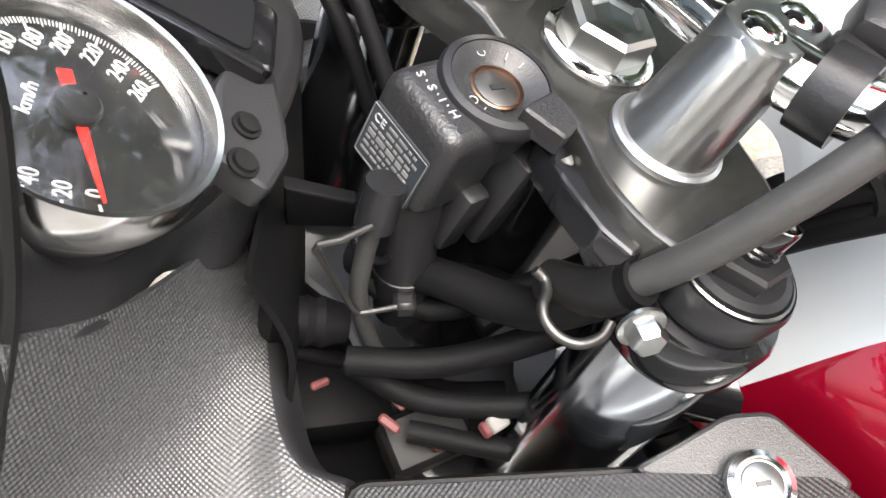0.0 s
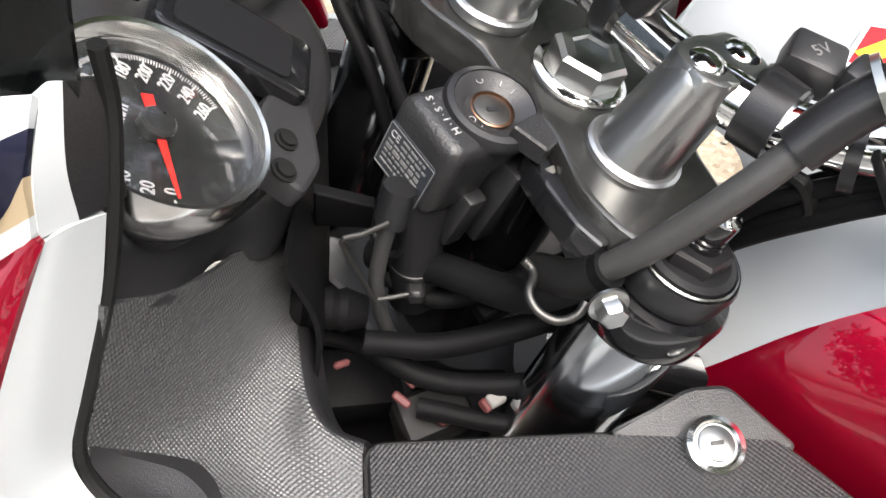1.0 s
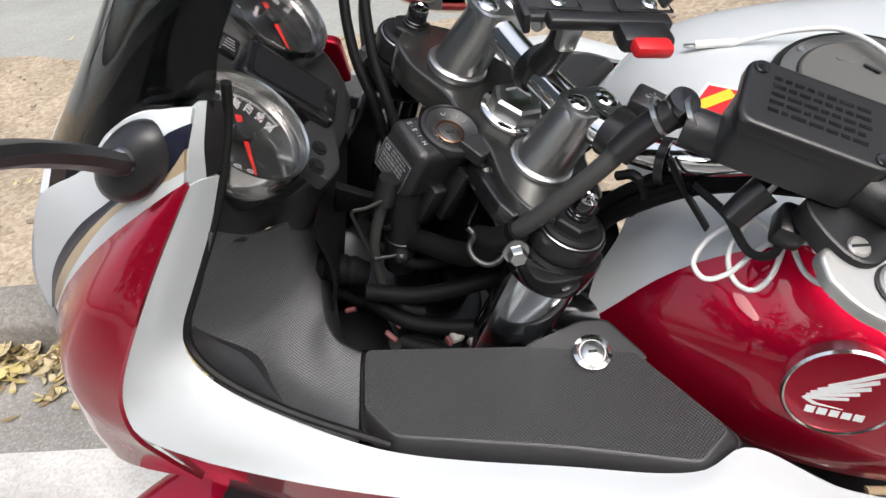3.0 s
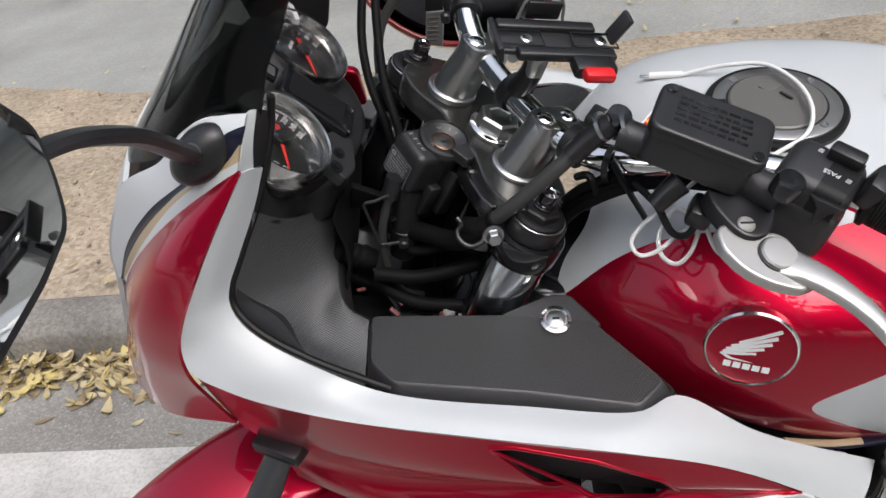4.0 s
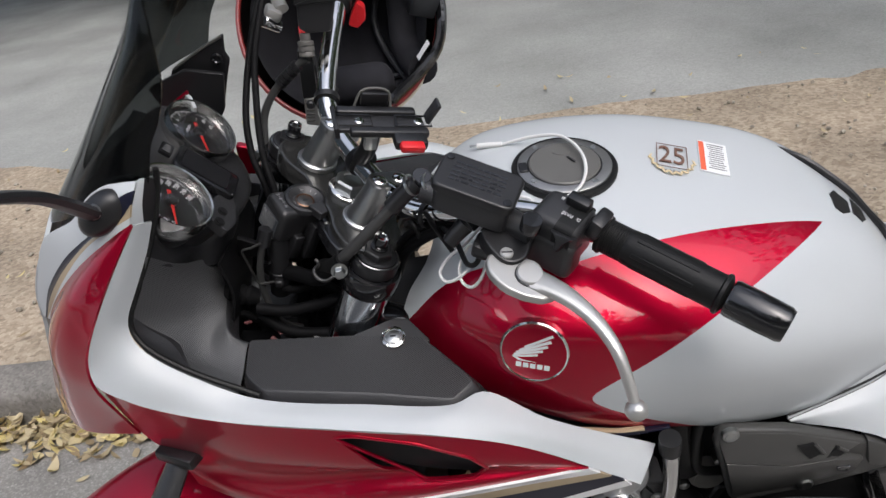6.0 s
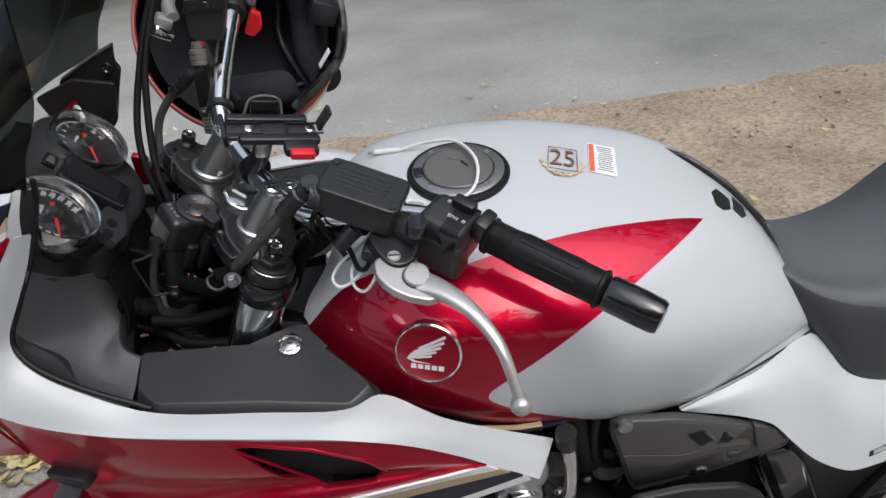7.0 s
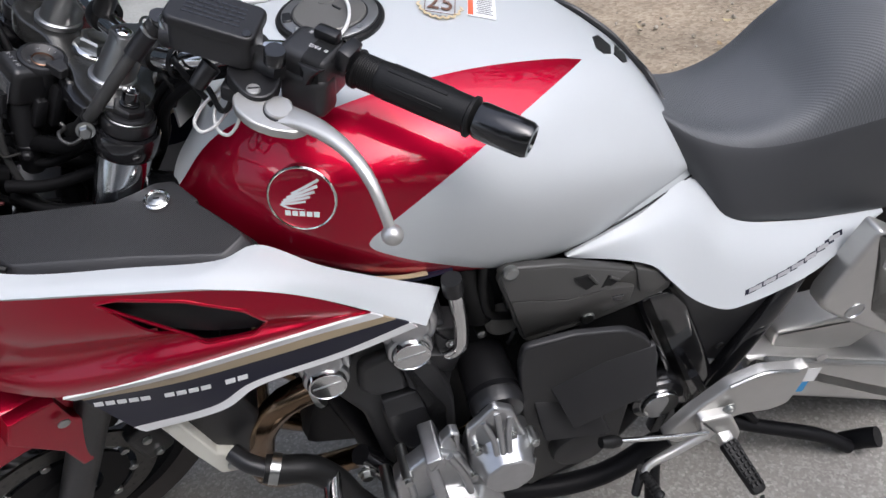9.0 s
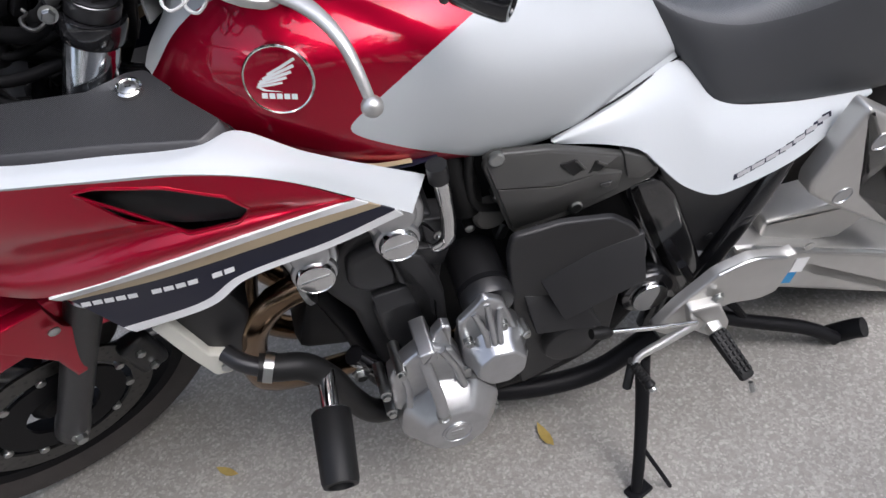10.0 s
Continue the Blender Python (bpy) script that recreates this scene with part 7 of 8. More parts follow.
part("inner_wall", patch([[(-.30, -.12, .80), (-.10, -.20, .79), (.10, -.22, .80), (.20, -.22, .80)], [(-.26, -.11, .87), (-.12, -.165, .885), (.06, -.19, .87), (.12, -.19, .86)]], 20, 4, .003), BLACK, bike)
part("inner_wall", patch([[(-.22, .12, .98), (-.10, .17, .90), (.06, .17, .88)], [(-.26, .13, .80), (-.10, .20, .79), (.15, .20, .80)]], 20, 4, .003), BLACK, bike)
part("dash_support", patch([[(-.155, -.065, .975), (-.150, .0, .97), (-.150, .075, .975)], [(-.150, -.080, .93), (-.155, 0, .90), (-.150, .085, .93)], [(-.18, -.10, .86), (-.19, 0, .80), (-.18, .10, .86)]], 20, 6, .003), LOOM, bike)
rnd = random.Random(11)
loom = [
    ([(-.100, -.030, .915), (-.0863, -.035, .9086), (-.0621, -.035, .894), (-.037, -.036, .872), (.0, -.03, .86)], .0105),
    ([(-.175, -.05, .893), (-.155, -.05, .880), (-.140, -.05, .866), (-.10, -.045, .852)], .0045),
    ([(-.125, -.05, .872), (-.110, -.052, .845), (-.093, -.05, .812), (-.06, -.05, .80)], .0062),
    ([(-.060, .23, 1.20), (-.078, .20, 1.169), (-.090, .17, 1.141), (-.099, .14, 1.113), (-.102, .11, 1.085), (-.103, .08, 1.057), (-.101, .05, 1.029), (-.095, .03, 1.005), (-.085, .0, .94), (-.07, -.01, .86)], .0042),
    ([(-.062, .24, 1.20), (-.083, .205, 1.168), (-.097, .175, 1.140), (-.108, .15, 1.110), (-.116, .12, 1.082), (-.120, .09, 1.054), (-.116, .06, 1.026), (-.107, .04, 1.0), (-.10, .02, .94), (-.08, .0, .86)], .0042),
    ([(-.13, -.07, .905), (-.09, -.075, .90), (-.03, -.07, .905), (.03, -.05, .90)], .007),
    ([(-.135, -.06, .885), (-.10, -.08, .872), (-.05, -.088, .868), (0, -.085, .862), (.04, -.07, .86)], .0065),
    ([(-.12, -.04, .93), (-.09, -.055, .915), (-.04, -.055, .925), (.02, -.04, .93)], .0055),
    ([(-.11, -.09, .86), (-.05, -.105, .85), (.0, -.10, .846), (.05, -.09, .85)], .006),
]
for pts, r in loom:
    part("wire_loom", tube([V(p) for p in pts], r, 10, 36), LOOM, bike)
part("wire_clip", tube([V((-.100, -.064, .995)), V((-.1126, -.066, .9919)), V((-.121, -.066, .9912)), V((-.1232, -.066, .9885)), V((-.1190, -.066, .9420)), V((-.1170, -.066, .9388)), V((-.1130, -.066, .9386)), V((-.1006, -.066, .9395))], .0014, 8, smooth=False), DULL_STEEL, bike, "bent steel wire clip")
part("wire_plug", lathe([(.009, -.02)] + [(.0125 if k % 2 else .0110, -.018 + .004 * k) for k in range(9)] + [(.009, .022)], V((-.150, -.050, .913)), V((.9, 0, -.4)), 20), LOOM, bike)
block("bracket_plate", [(-.1416, .9716), (-.1140, .9540), (-.1190, .9364), (-.1485, .9451)], -.012, -.019, LOOM, bike, .002)
part("fuse_box", box((.055, .040, .042), pose(-.160, -.045, .806, 10, 25, 10), .004, 2), LOOM, bike, "black fuse box down in the hollow")
for k in range(10):
    c = V((rnd.uniform(-.13, .02), rnd.uniform(-.08, .02), rnd.uniform(.82, .88)))
    part("connector_box", box((rnd.uniform(.015, .03), rnd.uniform(.012, .02), rnd.uniform(.012, .022)), Matrix.Translation(c) @ pose(0, 0, 0, rnd.uniform(-40, 40), rnd.uniform(-30, 30), rnd.uniform(0, 90)), .002, 1), (BLACK, RUBBER)[k % 2], bike)
for k in range(3):
    part("wire_tag", box((.010, .005, .004), Matrix.Translation(V((-.118 + .022 * k, -.095, .842 + .006 * (k % 2)))) @ pose(0, 0, 0, 10, 35, 25 * k), .001, 1), WIRE_PINK, bike)
part("relay_block", box((.045, .03, .028), pose(-.105, -.085, .835, 15, 10, 20), .003, 1), RUBBER, bike)
# wires from the ignition block and the ribbed barrel under it
bar_top, bar_low = V((-.0850, -.040, .988)), V((-.1040, -.046, .906))
part("switch_barrel", lathe([(.0105, -.002), (.0128, .001), (.0132, .030), (.0140, .0305), (.0140, .033), (.0134, .0335), (.0138, .084)], bar_low, bar_top - bar_low, 28), BLACK, ig)
part("barrel_clamp", box((.014, .010, .009), at(V((-.0985, -.058, .931)), bar_top - bar_low, (1, 0, 0)), .002, 1), BLACK, ig)
part("switch_plug", box((.016, .05, .014), lab_m @ Matrix.Translation((.0255, -.012, -.044)), .003, 2), BLACK, ig)
part("switch_plug", box((.013, .034, .013), lab_m @ Matrix.Translation((.022, -.022, -.028)), .003, 2), BLACK, ig)
lead = [V((-.0965, -.057, .998)), V((-.1085, -.060, .9700)), V((-.1166, -.061, .9416)), V((-.1186, -.060, .8944)), V((-.112, -.056, .862)), V((-.095, -.050, .845))]
part("switch_lead", tube(lead, .0040, 12, 40), HOSE, ig)
part("lead_sleeve", tube([lead[0] + V((.004, .003, .008)), lead[0].lerp(lead[1], .35)], .0078, 14, 6), BLACK, ig)
part("barrel_bracket", tube([lab_m @ V((-.002, -.052, -.006)), lab_m @ V((.004, -.056, -.004)), lab_m @ V((.014, -.054, -.005)), lab_m @ V((.018, -.048, -.008))], .0022, 8, 20), BLACK_GLOSS, ig)
part("ring_lip", prism(rounded([(-.009, .006), (.009, .006), (.006, -.010), (-.004, -.012)], .002), at(IG + ig_z * -.007 + V((.014, -.016, -.004)), ig_z, V((-.6, .7, 0))), .010, .001, 1), LEATHER, ig)
top_m = Matrix((-lx, lz, ly)).transposed().to_4x4()
top_m.translation = lab_m @ V((-.0010, .0276, -.0100))
letters("H \u00b7 I \u00b7 S \u00b7 S", .0052, top_m, PRINT_SOFT, hiss, "block_print", .0003)

# small coloured ends and a pale plug down in the hollow
for p, size, m, turnz in (((-.148, -.070, .885), (.010, .004, .004), WIRE_PINK, 30), ((-.118, -.088, .868), (.012, .005, .004), WIRE_PINK, -40), ((-.112, -.080, .872), (.008, .004, .003), WIRE_PINK, -50), ((-.150, -.055, .905), (.008, .004, .004), WIRE_PALE, 10), ((-.066, -.094, .866), (.011, .008, .006), WIRE_PALE, 35), ((-.072, -.097, .866), (.004, .008, .006), WIRE_PINK, 35)):
    part("wire_end", box(size, Matrix.Translation(V(p)) @ pose(0, 0, 0, 15, 25, turnz), .0012, 1), m, bike)
# brake side: master cylinder with its hose, lever, switch block and stop switch
brake = block("brake_reservoir", rounded([(-.040, 1.137), (-.033, 1.130), (-.003, 1.127), (.008, 1.156), (.008, 1.169), (-.034, 1.171)], .004), .196, .150, BLACK_SOFT, bar, .0025, "black brake fluid reservoir")
block("reservoir_lid", rounded([(-.038, 1.166), (.012, 1.163), (.016, 1.180), (-.032, 1.182)], .003), .199, .146, BLACK, brake, .002)
part("lid_screw", lathe([(.0042, 0), (.0042, .001), (.0035, .0016), (.0003, .0016)], V((-.010, .1459, 1.173)), V((0, -1, 0)), 16), BLACK_GLOSS, brake)
part("master_cylinder", tube([V((-.020, .172, 1.135)), V((-.016, .205, 1.134)), V((-.018, .252, 1.136))], .0125, 16, 10), BLACK_SOFT, brake)
bar_way = (bar_r[1] - bar_r[2]).normalized()
part("bar_clamp", lathe([(.0118, -.011), (.017, -.011), (.0178, -.008), (.0178, .008), (.017, .011), (.0118, .011)], bar_r[2] + bar_way * .010, bar_way, 28), BLACK, brake)
banjo = part("banjo_bolt", lathe([(.0062, -.012), (.0062, -.004), (.0095, -.003), (.0100, .001), (.0085, .002), (.0098, .003), (.0098, .008), (.0085, .009), (.0092, .010), (.0092, .014), (.0070, .0155), (.0004, .0155)], V((-.036, .149, 1.118)), V((-.1, -.35, -1)), 20), GRAPHITE, brake, "grey banjo bolt")
hose_r = [V((-.037, .146, 1.101)), V((-.052, .147, 1.094)), V((-.072, .147, 1.079)), V((-.092, .145, 1.062)), V((-.108, .138, 1.040)), V((-.114, .120, 1.010)), V((-.111, .09, .965)), V((-.10, .05, .91))]
part("brake_hose", tube(hose_r, .0050, 12, 40), HOSE, brake, "black rubber brake hose")
for k in range(5):
    a = hose_r[1].lerp(hose_r[2], .1 + .3 * k)
    part("hose_collar", lathe([(.0045, -.0030), (.0078, -.0024), (.0078, .0020), (.0045, .0028)], a, hose_r[2] - hose_r[1], 18), BLACK, brake)
brake_lever = part("lever", tube([V((-.060, .185, 1.150)), V((-.068, .215, 1.155)), V((-.062, .28, 1.165)), V((-.050, .38, 1.175))], (.0085, .006), 12, 20, flat=.7), SILVER, bar, "silver brake lever")
part("lever_root", box((.020, .024, .014), Matrix.Translation((-.072, .186, 1.147)) @ pose(0, 0, 0, 0, 35, 10), .004, 2), SILVER, brake_lever)
part("lever_pivot", lathe([(.0075, -.012), (.0075, .010), (.006, .012), (.0003, .012)], V((-.076, .178, 1.137)), V((-.5, -.5, .6)), 18), CHROME, brake_lever)
far_block = part("switch_block", box((.050, .046, .052), at(bar_r[1].lerp(bar_r[2], .42) + bar_way * .012, bar_way, (0, 0, 1)) @ Matrix.Rotation(radians(90), 4, "Y"), .010, 4), BLACK_SOFT, bar, "black handlebar switch block")
part("stop_switch", prism(rounded([(.024, 1.124), (.033, 1.114), (.031, 1.098), (.018, 1.088), (.007, 1.094), (.014, 1.109)], .003), Matrix(((1, 0, 0, 0), (0, 0, -1, .252), (0, 1, 0, 0), (0, 0, 0, 1))), .013, .002, 2), RED_PLASTIC, far_block, "red engine stop switch")
part("switch_screw", lathe([(.006, -.004), (.006, .004), (.004, .006), (.0004, .006)], V((.026, .245, 1.135)), V((.1, -1, 0)), 16), STEEL, far_block)
part("tie_ring", lathe([(.0112, -.0035), (.0150, -.0035), (.0150, .0035), (.0112, .0035)], V((-.0185, .094, 1.071)), bar_r[4] - bar_r[5], 28, ring=True), BLACK, bar)
part("tie_head", box((.009, .008, .010), Matrix.Translation((-.038, .090, 1.069)), .002, 1), BLACK, bar)
hose_plate = block("hose_plate", [(-.054, 1.100), (-.036, 1.098), (-.044, 1.034), (-.063, 1.035)], .180, .172, BLACK_SOFT, bike, .001, "black hose guard with a ribbed pale foot")
block("plate_foot", rounded([(-.062, 1.034), (-.043, 1.034), (-.050, .992), (-.068, .998)], .003), .180, .171, SILVER, hose_plate, .001)
for k in range(6):
    part("foot_rib", tube([V((-.0605 - .0010 * k, .1708, 1.028 - .0050 * k)), V((-.0500 - .0010 * k, .1708, 1.027 - .0050 * k))], .0009, 6, 2), GRAPHITE, hose_plate)
# inner cowl plate with its bolt, and the red panel behind the instruments
cowl_in = block("inner_cowl", rounded([(-.215, 1.098), (-.170, 1.120), (-.139, 1.132), (-.145, 1.108), (-.141, 1.099), (-.154, 1.071), (-.167, 1.040), (-.177, 1.053), (-.190, 1.066), (-.225, 1.080)], .004), .187, .180, BLACK, bike, .0015, "black inner cowl plate beside the instruments")
block("cowl_blade", rounded([(-.248, 1.084), (-.196, 1.101), (-.150, 1.088), (-.164, 1.040), (-.172, 1.030), (-.200, 1.030), (-.240, 1.050)], .004), .172, .166, BLACK, cowl_in, .0015)
part("cowl_edge", tube([V((-.212, .179, 1.099)), V((-.170, .179, 1.1195)), V((-.141, .179, 1.131))], .0016, 8, 8), GRAPHITE, cowl_in)
block("inner_panel", rounded([(-.160, 1.001), (-.142, .994), (-.140, .951), (-.164, .955)], .006), .150, .140, RED, bike, .003, "dark red inner fairing panel")
part("cowl_bolt", lathe([(.0075, -.002), (.0075, .002), (.005, .0035), (.003, .0015), (.0004, .0015)], V((-.155, .179, 1.104)), V((.1, -1, .1)), 20), BLACK_GLOSS, cowl_in)

# ---- things that hang on or lie on the motorcycle ----
bl = bike.matrix_world
HC, HN = V((-.022, .375, 1.045)), V((.05, -.80, .60)).normalized()
hm = bl @ at(HC, HN, (1, 0, 0))
helmet = tagged(new("helmet"), "dark red-rimmed helmet hanging upside down from the handlebar", "helmet")
helmet.matrix_world = hm


def dome(a0, a1, n, rx, ry, rz, thick, bm=None):
    loops = []
    for k in range(n + 1):
        a = a0 + (a1 - a0) * k / n
        loops.append([V((math.cos(t) * rx * math.sin(a), math.sin(t) * ry * math.sin(a), -rz * math.cos(a))) for t in (2 * math.pi * j / 48 for j in range(48))])
    return rings(bm or bmesh.new(), loops, caps=False)


part("shell", dome(radians(.3), radians(98), 24, .155, .150, .175, 0), HELMET, helmet, "dark glossy shell")
part("lining", dome(radians(.3), radians(97), 20, .138, .130, .150, 0), LINING, helmet, "black padded lining")
part("rim", rings(bmesh.new(), [[V((math.cos(t) * (.152 + .0038 * math.cos(a)), math.sin(t) * (.146 + .0038 * math.cos(a)), .022 + .004 * math.sin(a))) for t in (2 * math.pi * j / 60 for j in range(60))] for a in (2 * math.pi * q / 10 for q in range(11))], caps=False), HELMET_RED, helmet, "red rim")
for sgn in (-1, 1):
    part("cheek_pad", box((.055, .115, .10), Matrix.Translation((sgn * .098, .01, -.03)) @ pose(0, 0, 0, 0, sgn * -14, 0), .024, 4), LINING, helmet)
    part("chin_strap", tube([V((sgn * .105, -.02, .02)), V((sgn * .07, -.04, .045)), V((sgn * .02, -.05, .05))], .007, 8, 14, flat=.3), BLACK, helmet)
part("chin_buckle", box((.018, .010, .006), pose(.02, -.05, .055), .002, 1), RED_PLASTIC, helmet)
into = at(HC, HN, (1, 0, 0)).inverted()
part("lining_label", box((.010, .030, .001), into @ at(V((.096, .3105, 1.011)), V((-.74, -.30, .60)), (0, -.2, 1))), DECAL_WHITE, helmet, smooth=False)
part("pad_piping", tube([into @ V(p) for p in ((.030, .492, 1.045), (.027, .495, 1.024), (.019, .492, .998), (.020, .478, .974), (.029, .456, .956), (.044, .416, .945), (.058, .380, .940), (.072, .345, .945))], .0048, 10, 40), VINYL_SMOOTH, helmet)
part("side_pad", tube([into @ V(p) for p in ((.070, .462, 1.050), (.068, .455, 1.010), (.066, .430, .972), (.078, .385, .958), (.090, .345, .965))], .024, 14, 30), LINING, helmet)
part("pad_piping", tube([into @ V(p) for p in ((.052, .400, .932), (.036, .402, .930), (.018, .386, .922), (.000, .372, .915))], .0040, 10, 24), VINYL_SMOOTH, helmet)
part("strap_clip", box((.040, .022, .034), into @ Matrix.Translation((.106, .338, 1.068)) @ pose(0, 0, 0, 10, 25, 15), .004, 2), BLACK, helmet, "black strap clip at the rim")
part("size_tag", box((.020, .032, .001), Matrix.Translation((-.075, -.105, .030)) @ pose(0, 0, 0, 20, 0, 0)), DECAL_WHITE, helmet, smooth=False)
part("visor_edge", tube([V((-.13, .06, .03)), V((-.06, .14, .03)), V((.06, .14, .03)), V((.13, .06, .03))], .008, 8, 24), BLACK_GLOSS, helmet)

cable = tagged(new("charging_cable"), "thin white charging cable looped over the tank", "cable")
cable.matrix_world = bl.copy()
part("lead", tube([V((.180, .070, 0.9880)), V((.215, .060, 0.9990)), V((.245, .045, 1.0050)), V((.262, .010, 1.0060)), V((.262, -.028, 1.0040)), V((.250, -.052, 0.9990)), V((.228, -.062, 0.9930)), V((.205, -.072, 0.9900)), V((.188, -.080, 0.9970))], .0019, 10, 60), CABLE_WHITE, cable)
part("plug", tube([V((.150, .078, 0.9855)), V((.165, .074, 0.9870)), V((.180, .070, 0.9880))], .0034, 12, 8), CABLE_WHITE, cable)
part("plug_tip", box((.010, .004, .002), Matrix.Translation((.146, .079, 0.9850)) @ pose(0, 0, 0, 0, 0, -15), .0005, 1), STEEL, cable)
part("lead", tube([V((.188, -.080, .997)), V((.170, -.060, .995)), V((.178, -.045, .994)), V((.196, -.055, .995)), V((.185, -.085, 1.003)), V((.150, -.112, 1.022)), V((0.1200, -0.1285, 1.0080)), V((0.1000, -0.1330, 0.9950)), V((0.0910, -0.1420, 0.9860)), V((0.0960, -0.1505, 0.9810)), V((0.1080, -0.1515, 0.9840)), V((0.1220, -0.1470, 0.9930)), V((0.1340, -0.1425, 1.0030)), V((0.1260, -0.1320, 1.0085)), V((0.1150, -0.1370, 0.9970)), V((0.1107, -0.1440, 0.9890)), V((0.1125, -0.1554, 0.9815)), V((0.1207, -0.1624, 0.9800)), V((0.1300, -0.1600, 0.9860)), V((0.1380, -0.1506, 0.9980)), V((0.1415, -0.1420, 1.0070)), V((0.1447, -0.1492, 0.9990)), V((0.1490, -0.1630, 0.9910)), V((0.1570, -0.1716, 0.9900)), V((0.1650, -0.1717, 0.9960)), V((.160, -.155, 1.012))], .0017, 10, 200), CABLE_WHITE, cable)

# ---- fallen leaves, and trees across the road ----
def leaf_mesh(bm, m, ln, w, curl):
    vs = []
    for s, f in ((0, .02), (.25, .75), (.5, 1), (.75, .7), (1, .02)):
        z = curl * ln * (s - .5) ** 2 * 4
        vs.append((bm.verts.new(m @ V((ln * (s - .5), -w * f / 2, z + w * .12 * f))), bm.verts.new(m @ V((ln * (s - .5), 0, z))), bm.verts.new(m @ V((ln * (s - .5), w * f / 2, z + w * .12 * f)))))
    for a, b in zip(vs, vs[1:]):
        bm.faces.new((a[0], b[0], b[1], a[1]))
        bm.faces.new((a[1], b[1], b[2], a[2]))


def leaf_mat(name, low, high):
    m = bpy.data.materials.new(name)
    m.use_nodes = True
    t = m.node_tree
    b = t.nodes["Principled BSDF"]
    b.inputs["Roughness"].default_value = .6
    g = t.nodes.new("ShaderNodeNewGeometry")
    r = t.nodes.new("ShaderNodeValToRGB")
    r.color_ramp.elements[0].color, r.color_ramp.elements[1].color = (*low, 1), (*high, 1)
    t.links.new(g.outputs["Random Per Island"], r.inputs[0])
    t.links.new(r.outputs[0], b.inputs["Base Color"])
    return m


DRY = leaf_mat("dry_leaves", (.24, .17, .09), (.56, .46, .17))
dry_ramp = next(n for n in DRY.node_tree.nodes if n.bl_idname == "ShaderNodeValToRGB").color_ramp
dry_ramp.elements.new(.55).color = (.50, .42, .26, 1)
GREEN = leaf_mat("tree_leaves", (.025, .05, .014), (.07, .11, .03))
BARK = mat("bark", (.10, .08, .06), .9, vary=.2, scale=8, bump=.6, bump_scale=40)
rnd = random.Random(21)
bm = bmesh.new()
for k in range(4200):
    x = rnd.uniform(-4.5, 2.5)
    y = .632 - abs(rnd.gauss(0, .068))
    z = ROAD_Z + .004 + rnd.random() * .045 * max(0, 1 - (.64 - y) / .16)
    leaf_mesh(bm, turn @ Matrix.Translation((x, y, z)) @ pose(0, 0, 0, rnd.gauss(0, 22), rnd.gauss(0, 22), rnd.uniform(0, 360)), rnd.uniform(.03, .075), rnd.uniform(.012, .03), rnd.uniform(.05, .4))
for k in range(420):
    x, y = rnd.uniform(-5, 6), rnd.uniform(.85, 2.9) if rnd.random() < .75 else rnd.uniform(.34, .6)
    z = (.105 if y > .8 else ROAD_Z + .005)
    leaf_mesh(bm, turn @ Matrix.Translation((x, y, z)) @ pose(0, 0, 0, rnd.gauss(0, 10), rnd.gauss(0, 10), rnd.uniform(0, 360)), rnd.uniform(.025, .06), rnd.uniform(.01, .022), rnd.uniform(.05, .3))
tagged(part("fallen_leaves", bm, DRY), "dry yellow and brown leaves heaped in the gutter", "leaves", kind="stuff")
for x, y, a, ln in ((.4455, -.2755, 100, .062), (-.151, -.143, -35, .050)):
    bm = bmesh.new()
    leaf_mesh(bm, Matrix.Translation((x, y, ROAD_Z + .004)) @ pose(0, 0, 0, 4, 3, a), ln, ln * .33, .15)
    tagged(part("fallen_leaf", bm, WOOD_LEAF), "single dry yellow leaf lying on the asphalt", "leaf", "leaves on the asphalt")
# small stones on the earth strip
bm = bmesh.new()
for k in range(700):
    x, y = rnd.uniform(-4, 5), rnd.uniform(.84, 2.4)
    r = rnd.uniform(.004, .014)
    b2 = bmesh.new()
    bmesh.ops.create_icosphere(b2, subdivisions=1, radius=r)
    bmesh.ops.transform(b2, matrix=turn @ Matrix.Translation((x, y, .09)) @ pose(0, 0, 0, rnd.uniform(0, 90), 0, rnd.uniform(0, 360)) @ Matrix.Diagonal((1, .75, .55, 1)), verts=b2.verts)
    me = bpy.data.meshes.new("tmp")
    b2.to_mesh(me)
    b2.free()
    bm.from_mesh(me)
    bpy.data.meshes.remove(me)
STONE = leaf_mat("pebbles", (.2, .17, .13), (.42, .38, .31))
tagged(part("gravel", bm, STONE), "small pale stones scattered over the bare earth", "gravel", kind="stuff")


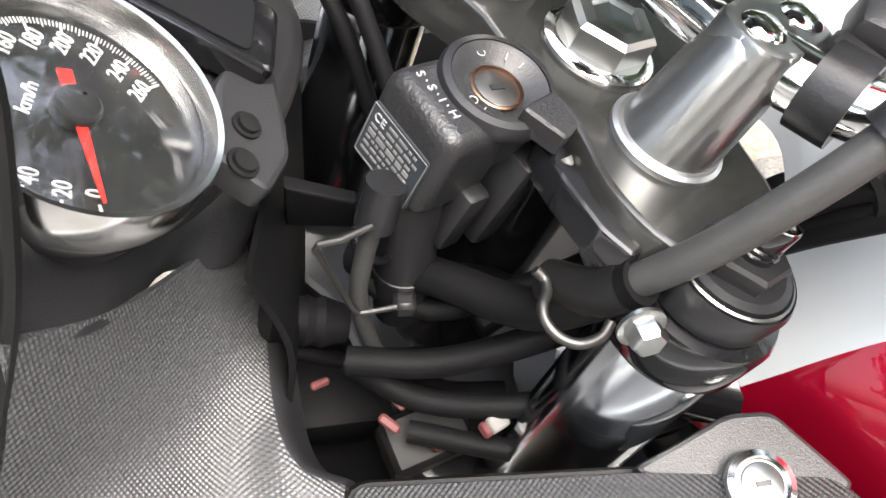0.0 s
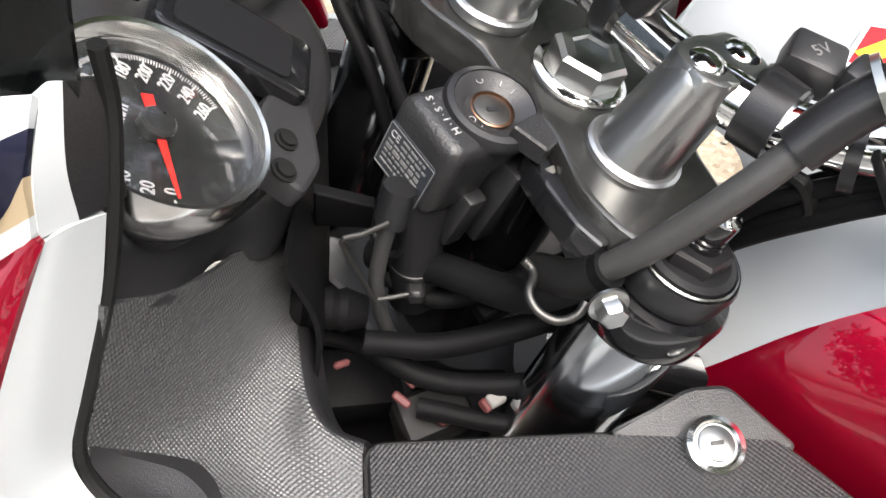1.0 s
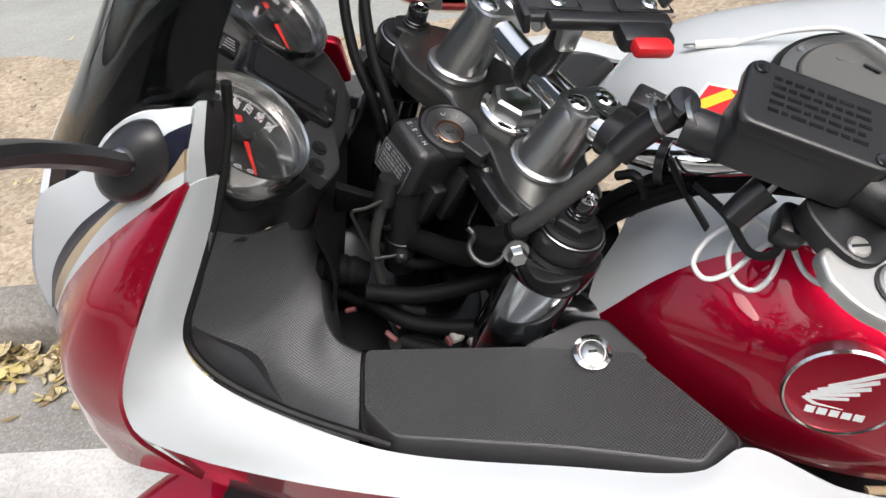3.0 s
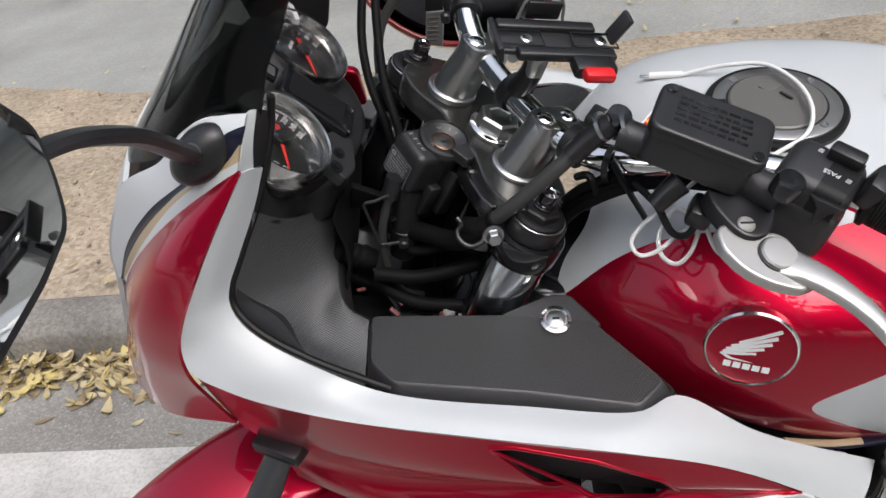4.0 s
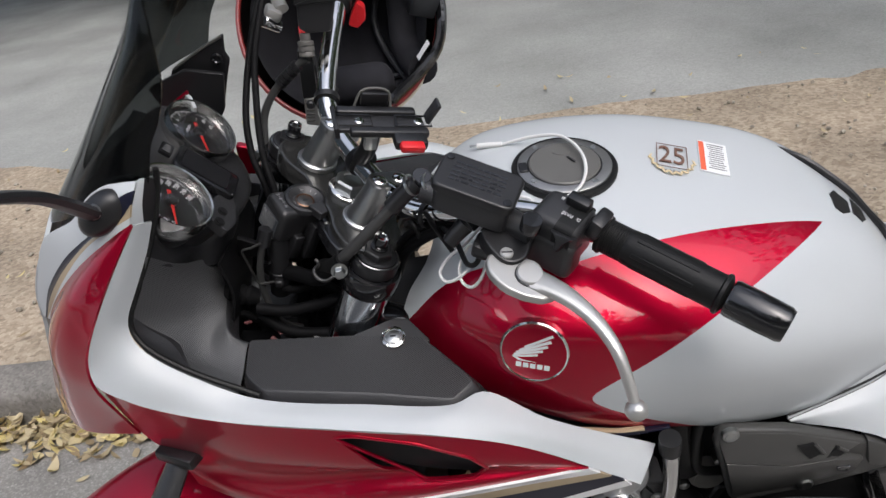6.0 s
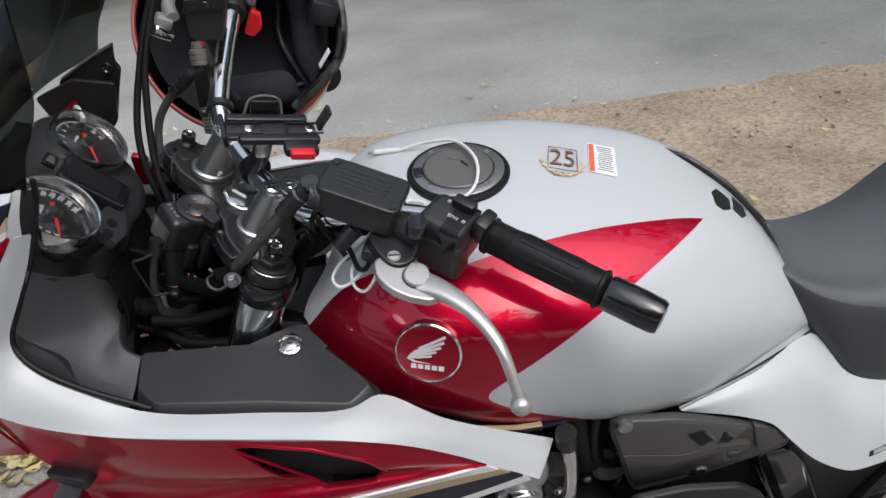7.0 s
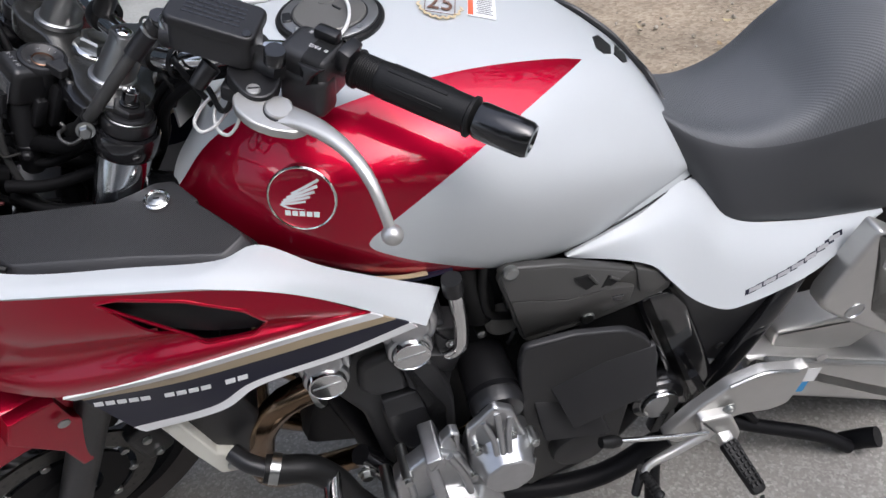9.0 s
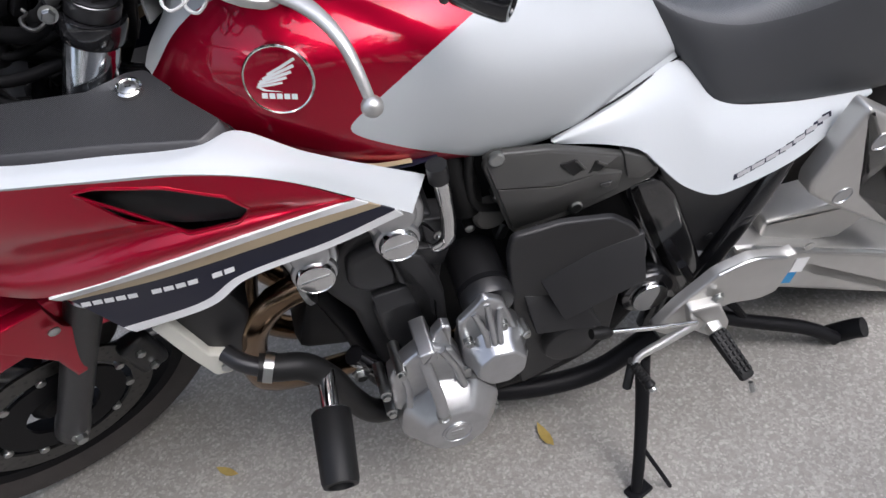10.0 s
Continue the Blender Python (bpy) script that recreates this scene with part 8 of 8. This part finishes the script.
def tree(x, y, h, seed, spread=1.0, lean=0.0):
    r = random.Random(seed)
    t = tagged(new("street_tree"), "leafy green street tree with a bare grey trunk", "tree", "street trees")
    t.location = (x, y, ROAD_Z)
    part("trunk", tube([V((0, 0, 0)), V((.05, .02, h * .25)), V((-.04, .05, h * .5)), V((.02, 0, h * .8))], (.17, .06), 12, 14), BARK, t)
    limbs = []
    for k in range(9):
        a, z0 = r.uniform(0, 6.28), h * r.uniform(.32, .7)
        e = V((0, lean * h, 0)) * r.uniform(.6, 1.3) + V((math.cos(a) * h * spread * r.uniform(.2, .34), math.sin(a) * h * spread * r.uniform(.2, .34), z0 + h * r.uniform(.1, .28)))
        part("limb", tube([V((0, 0, z0)), e * .5 + V((0, 0, z0 * .45)), e], (.055, .02), 7, 8), BARK, t)
        limbs.append(e)
    bm = bmesh.new()
    for k in range(90):
        c = r.choice(limbs) * r.uniform(.7, 1.1) + V((r.gauss(0, h * .10), r.gauss(0, h * .10), r.gauss(-h * .03, h * .10)))
        for q in range(42):
            leaf_mesh(bm, Matrix.Translation(c + V((r.gauss(0, h * .045), r.gauss(0, h * .045), r.gauss(0, h * .04)))) @ pose(0, 0, 0, r.uniform(-60, 60), r.uniform(-60, 60), r.uniform(0, 360)), .27, .15, .2)
    part("crown", bm, GREEN, t, "crown of small green leaves")
    return t


first = tree(-6.0, -6.5, 6.0, 30)
second = tree(-2.6, -7.5, 6.4, 31)
spots = [(0.9, -7.0), (4.4, -7.4), (7.6, -6.2), (9.5, -2.0), (-5, -11), (-.8, -11.5), (3.2, -11)]
spots += [(-9.5, 7.5), (-6.2, 8.4), (-3.0, 7.8), (.4, 8.3), (3.6, 7.7), (6.9, 8.2), (10.2, 7.0), (-4.6, 12), (-1.2, 12.5), (2.2, 12), (5.4, 12.4), (12, 3.5)]
for k, (x, y) in enumerate(spots):
    copy_thing((first, second)[k % 2], Matrix.Translation((x, y, ROAD_Z if y < 0 else .05)) @ pose(0, 0, 0, 0, 0, 67 * k) @ Matrix.Scale(1.0 if y < 0 else 1.3, 4))
wide = tree(6.6, 3.2, 8.5, 41, 1.1)
wide.location.z = .05
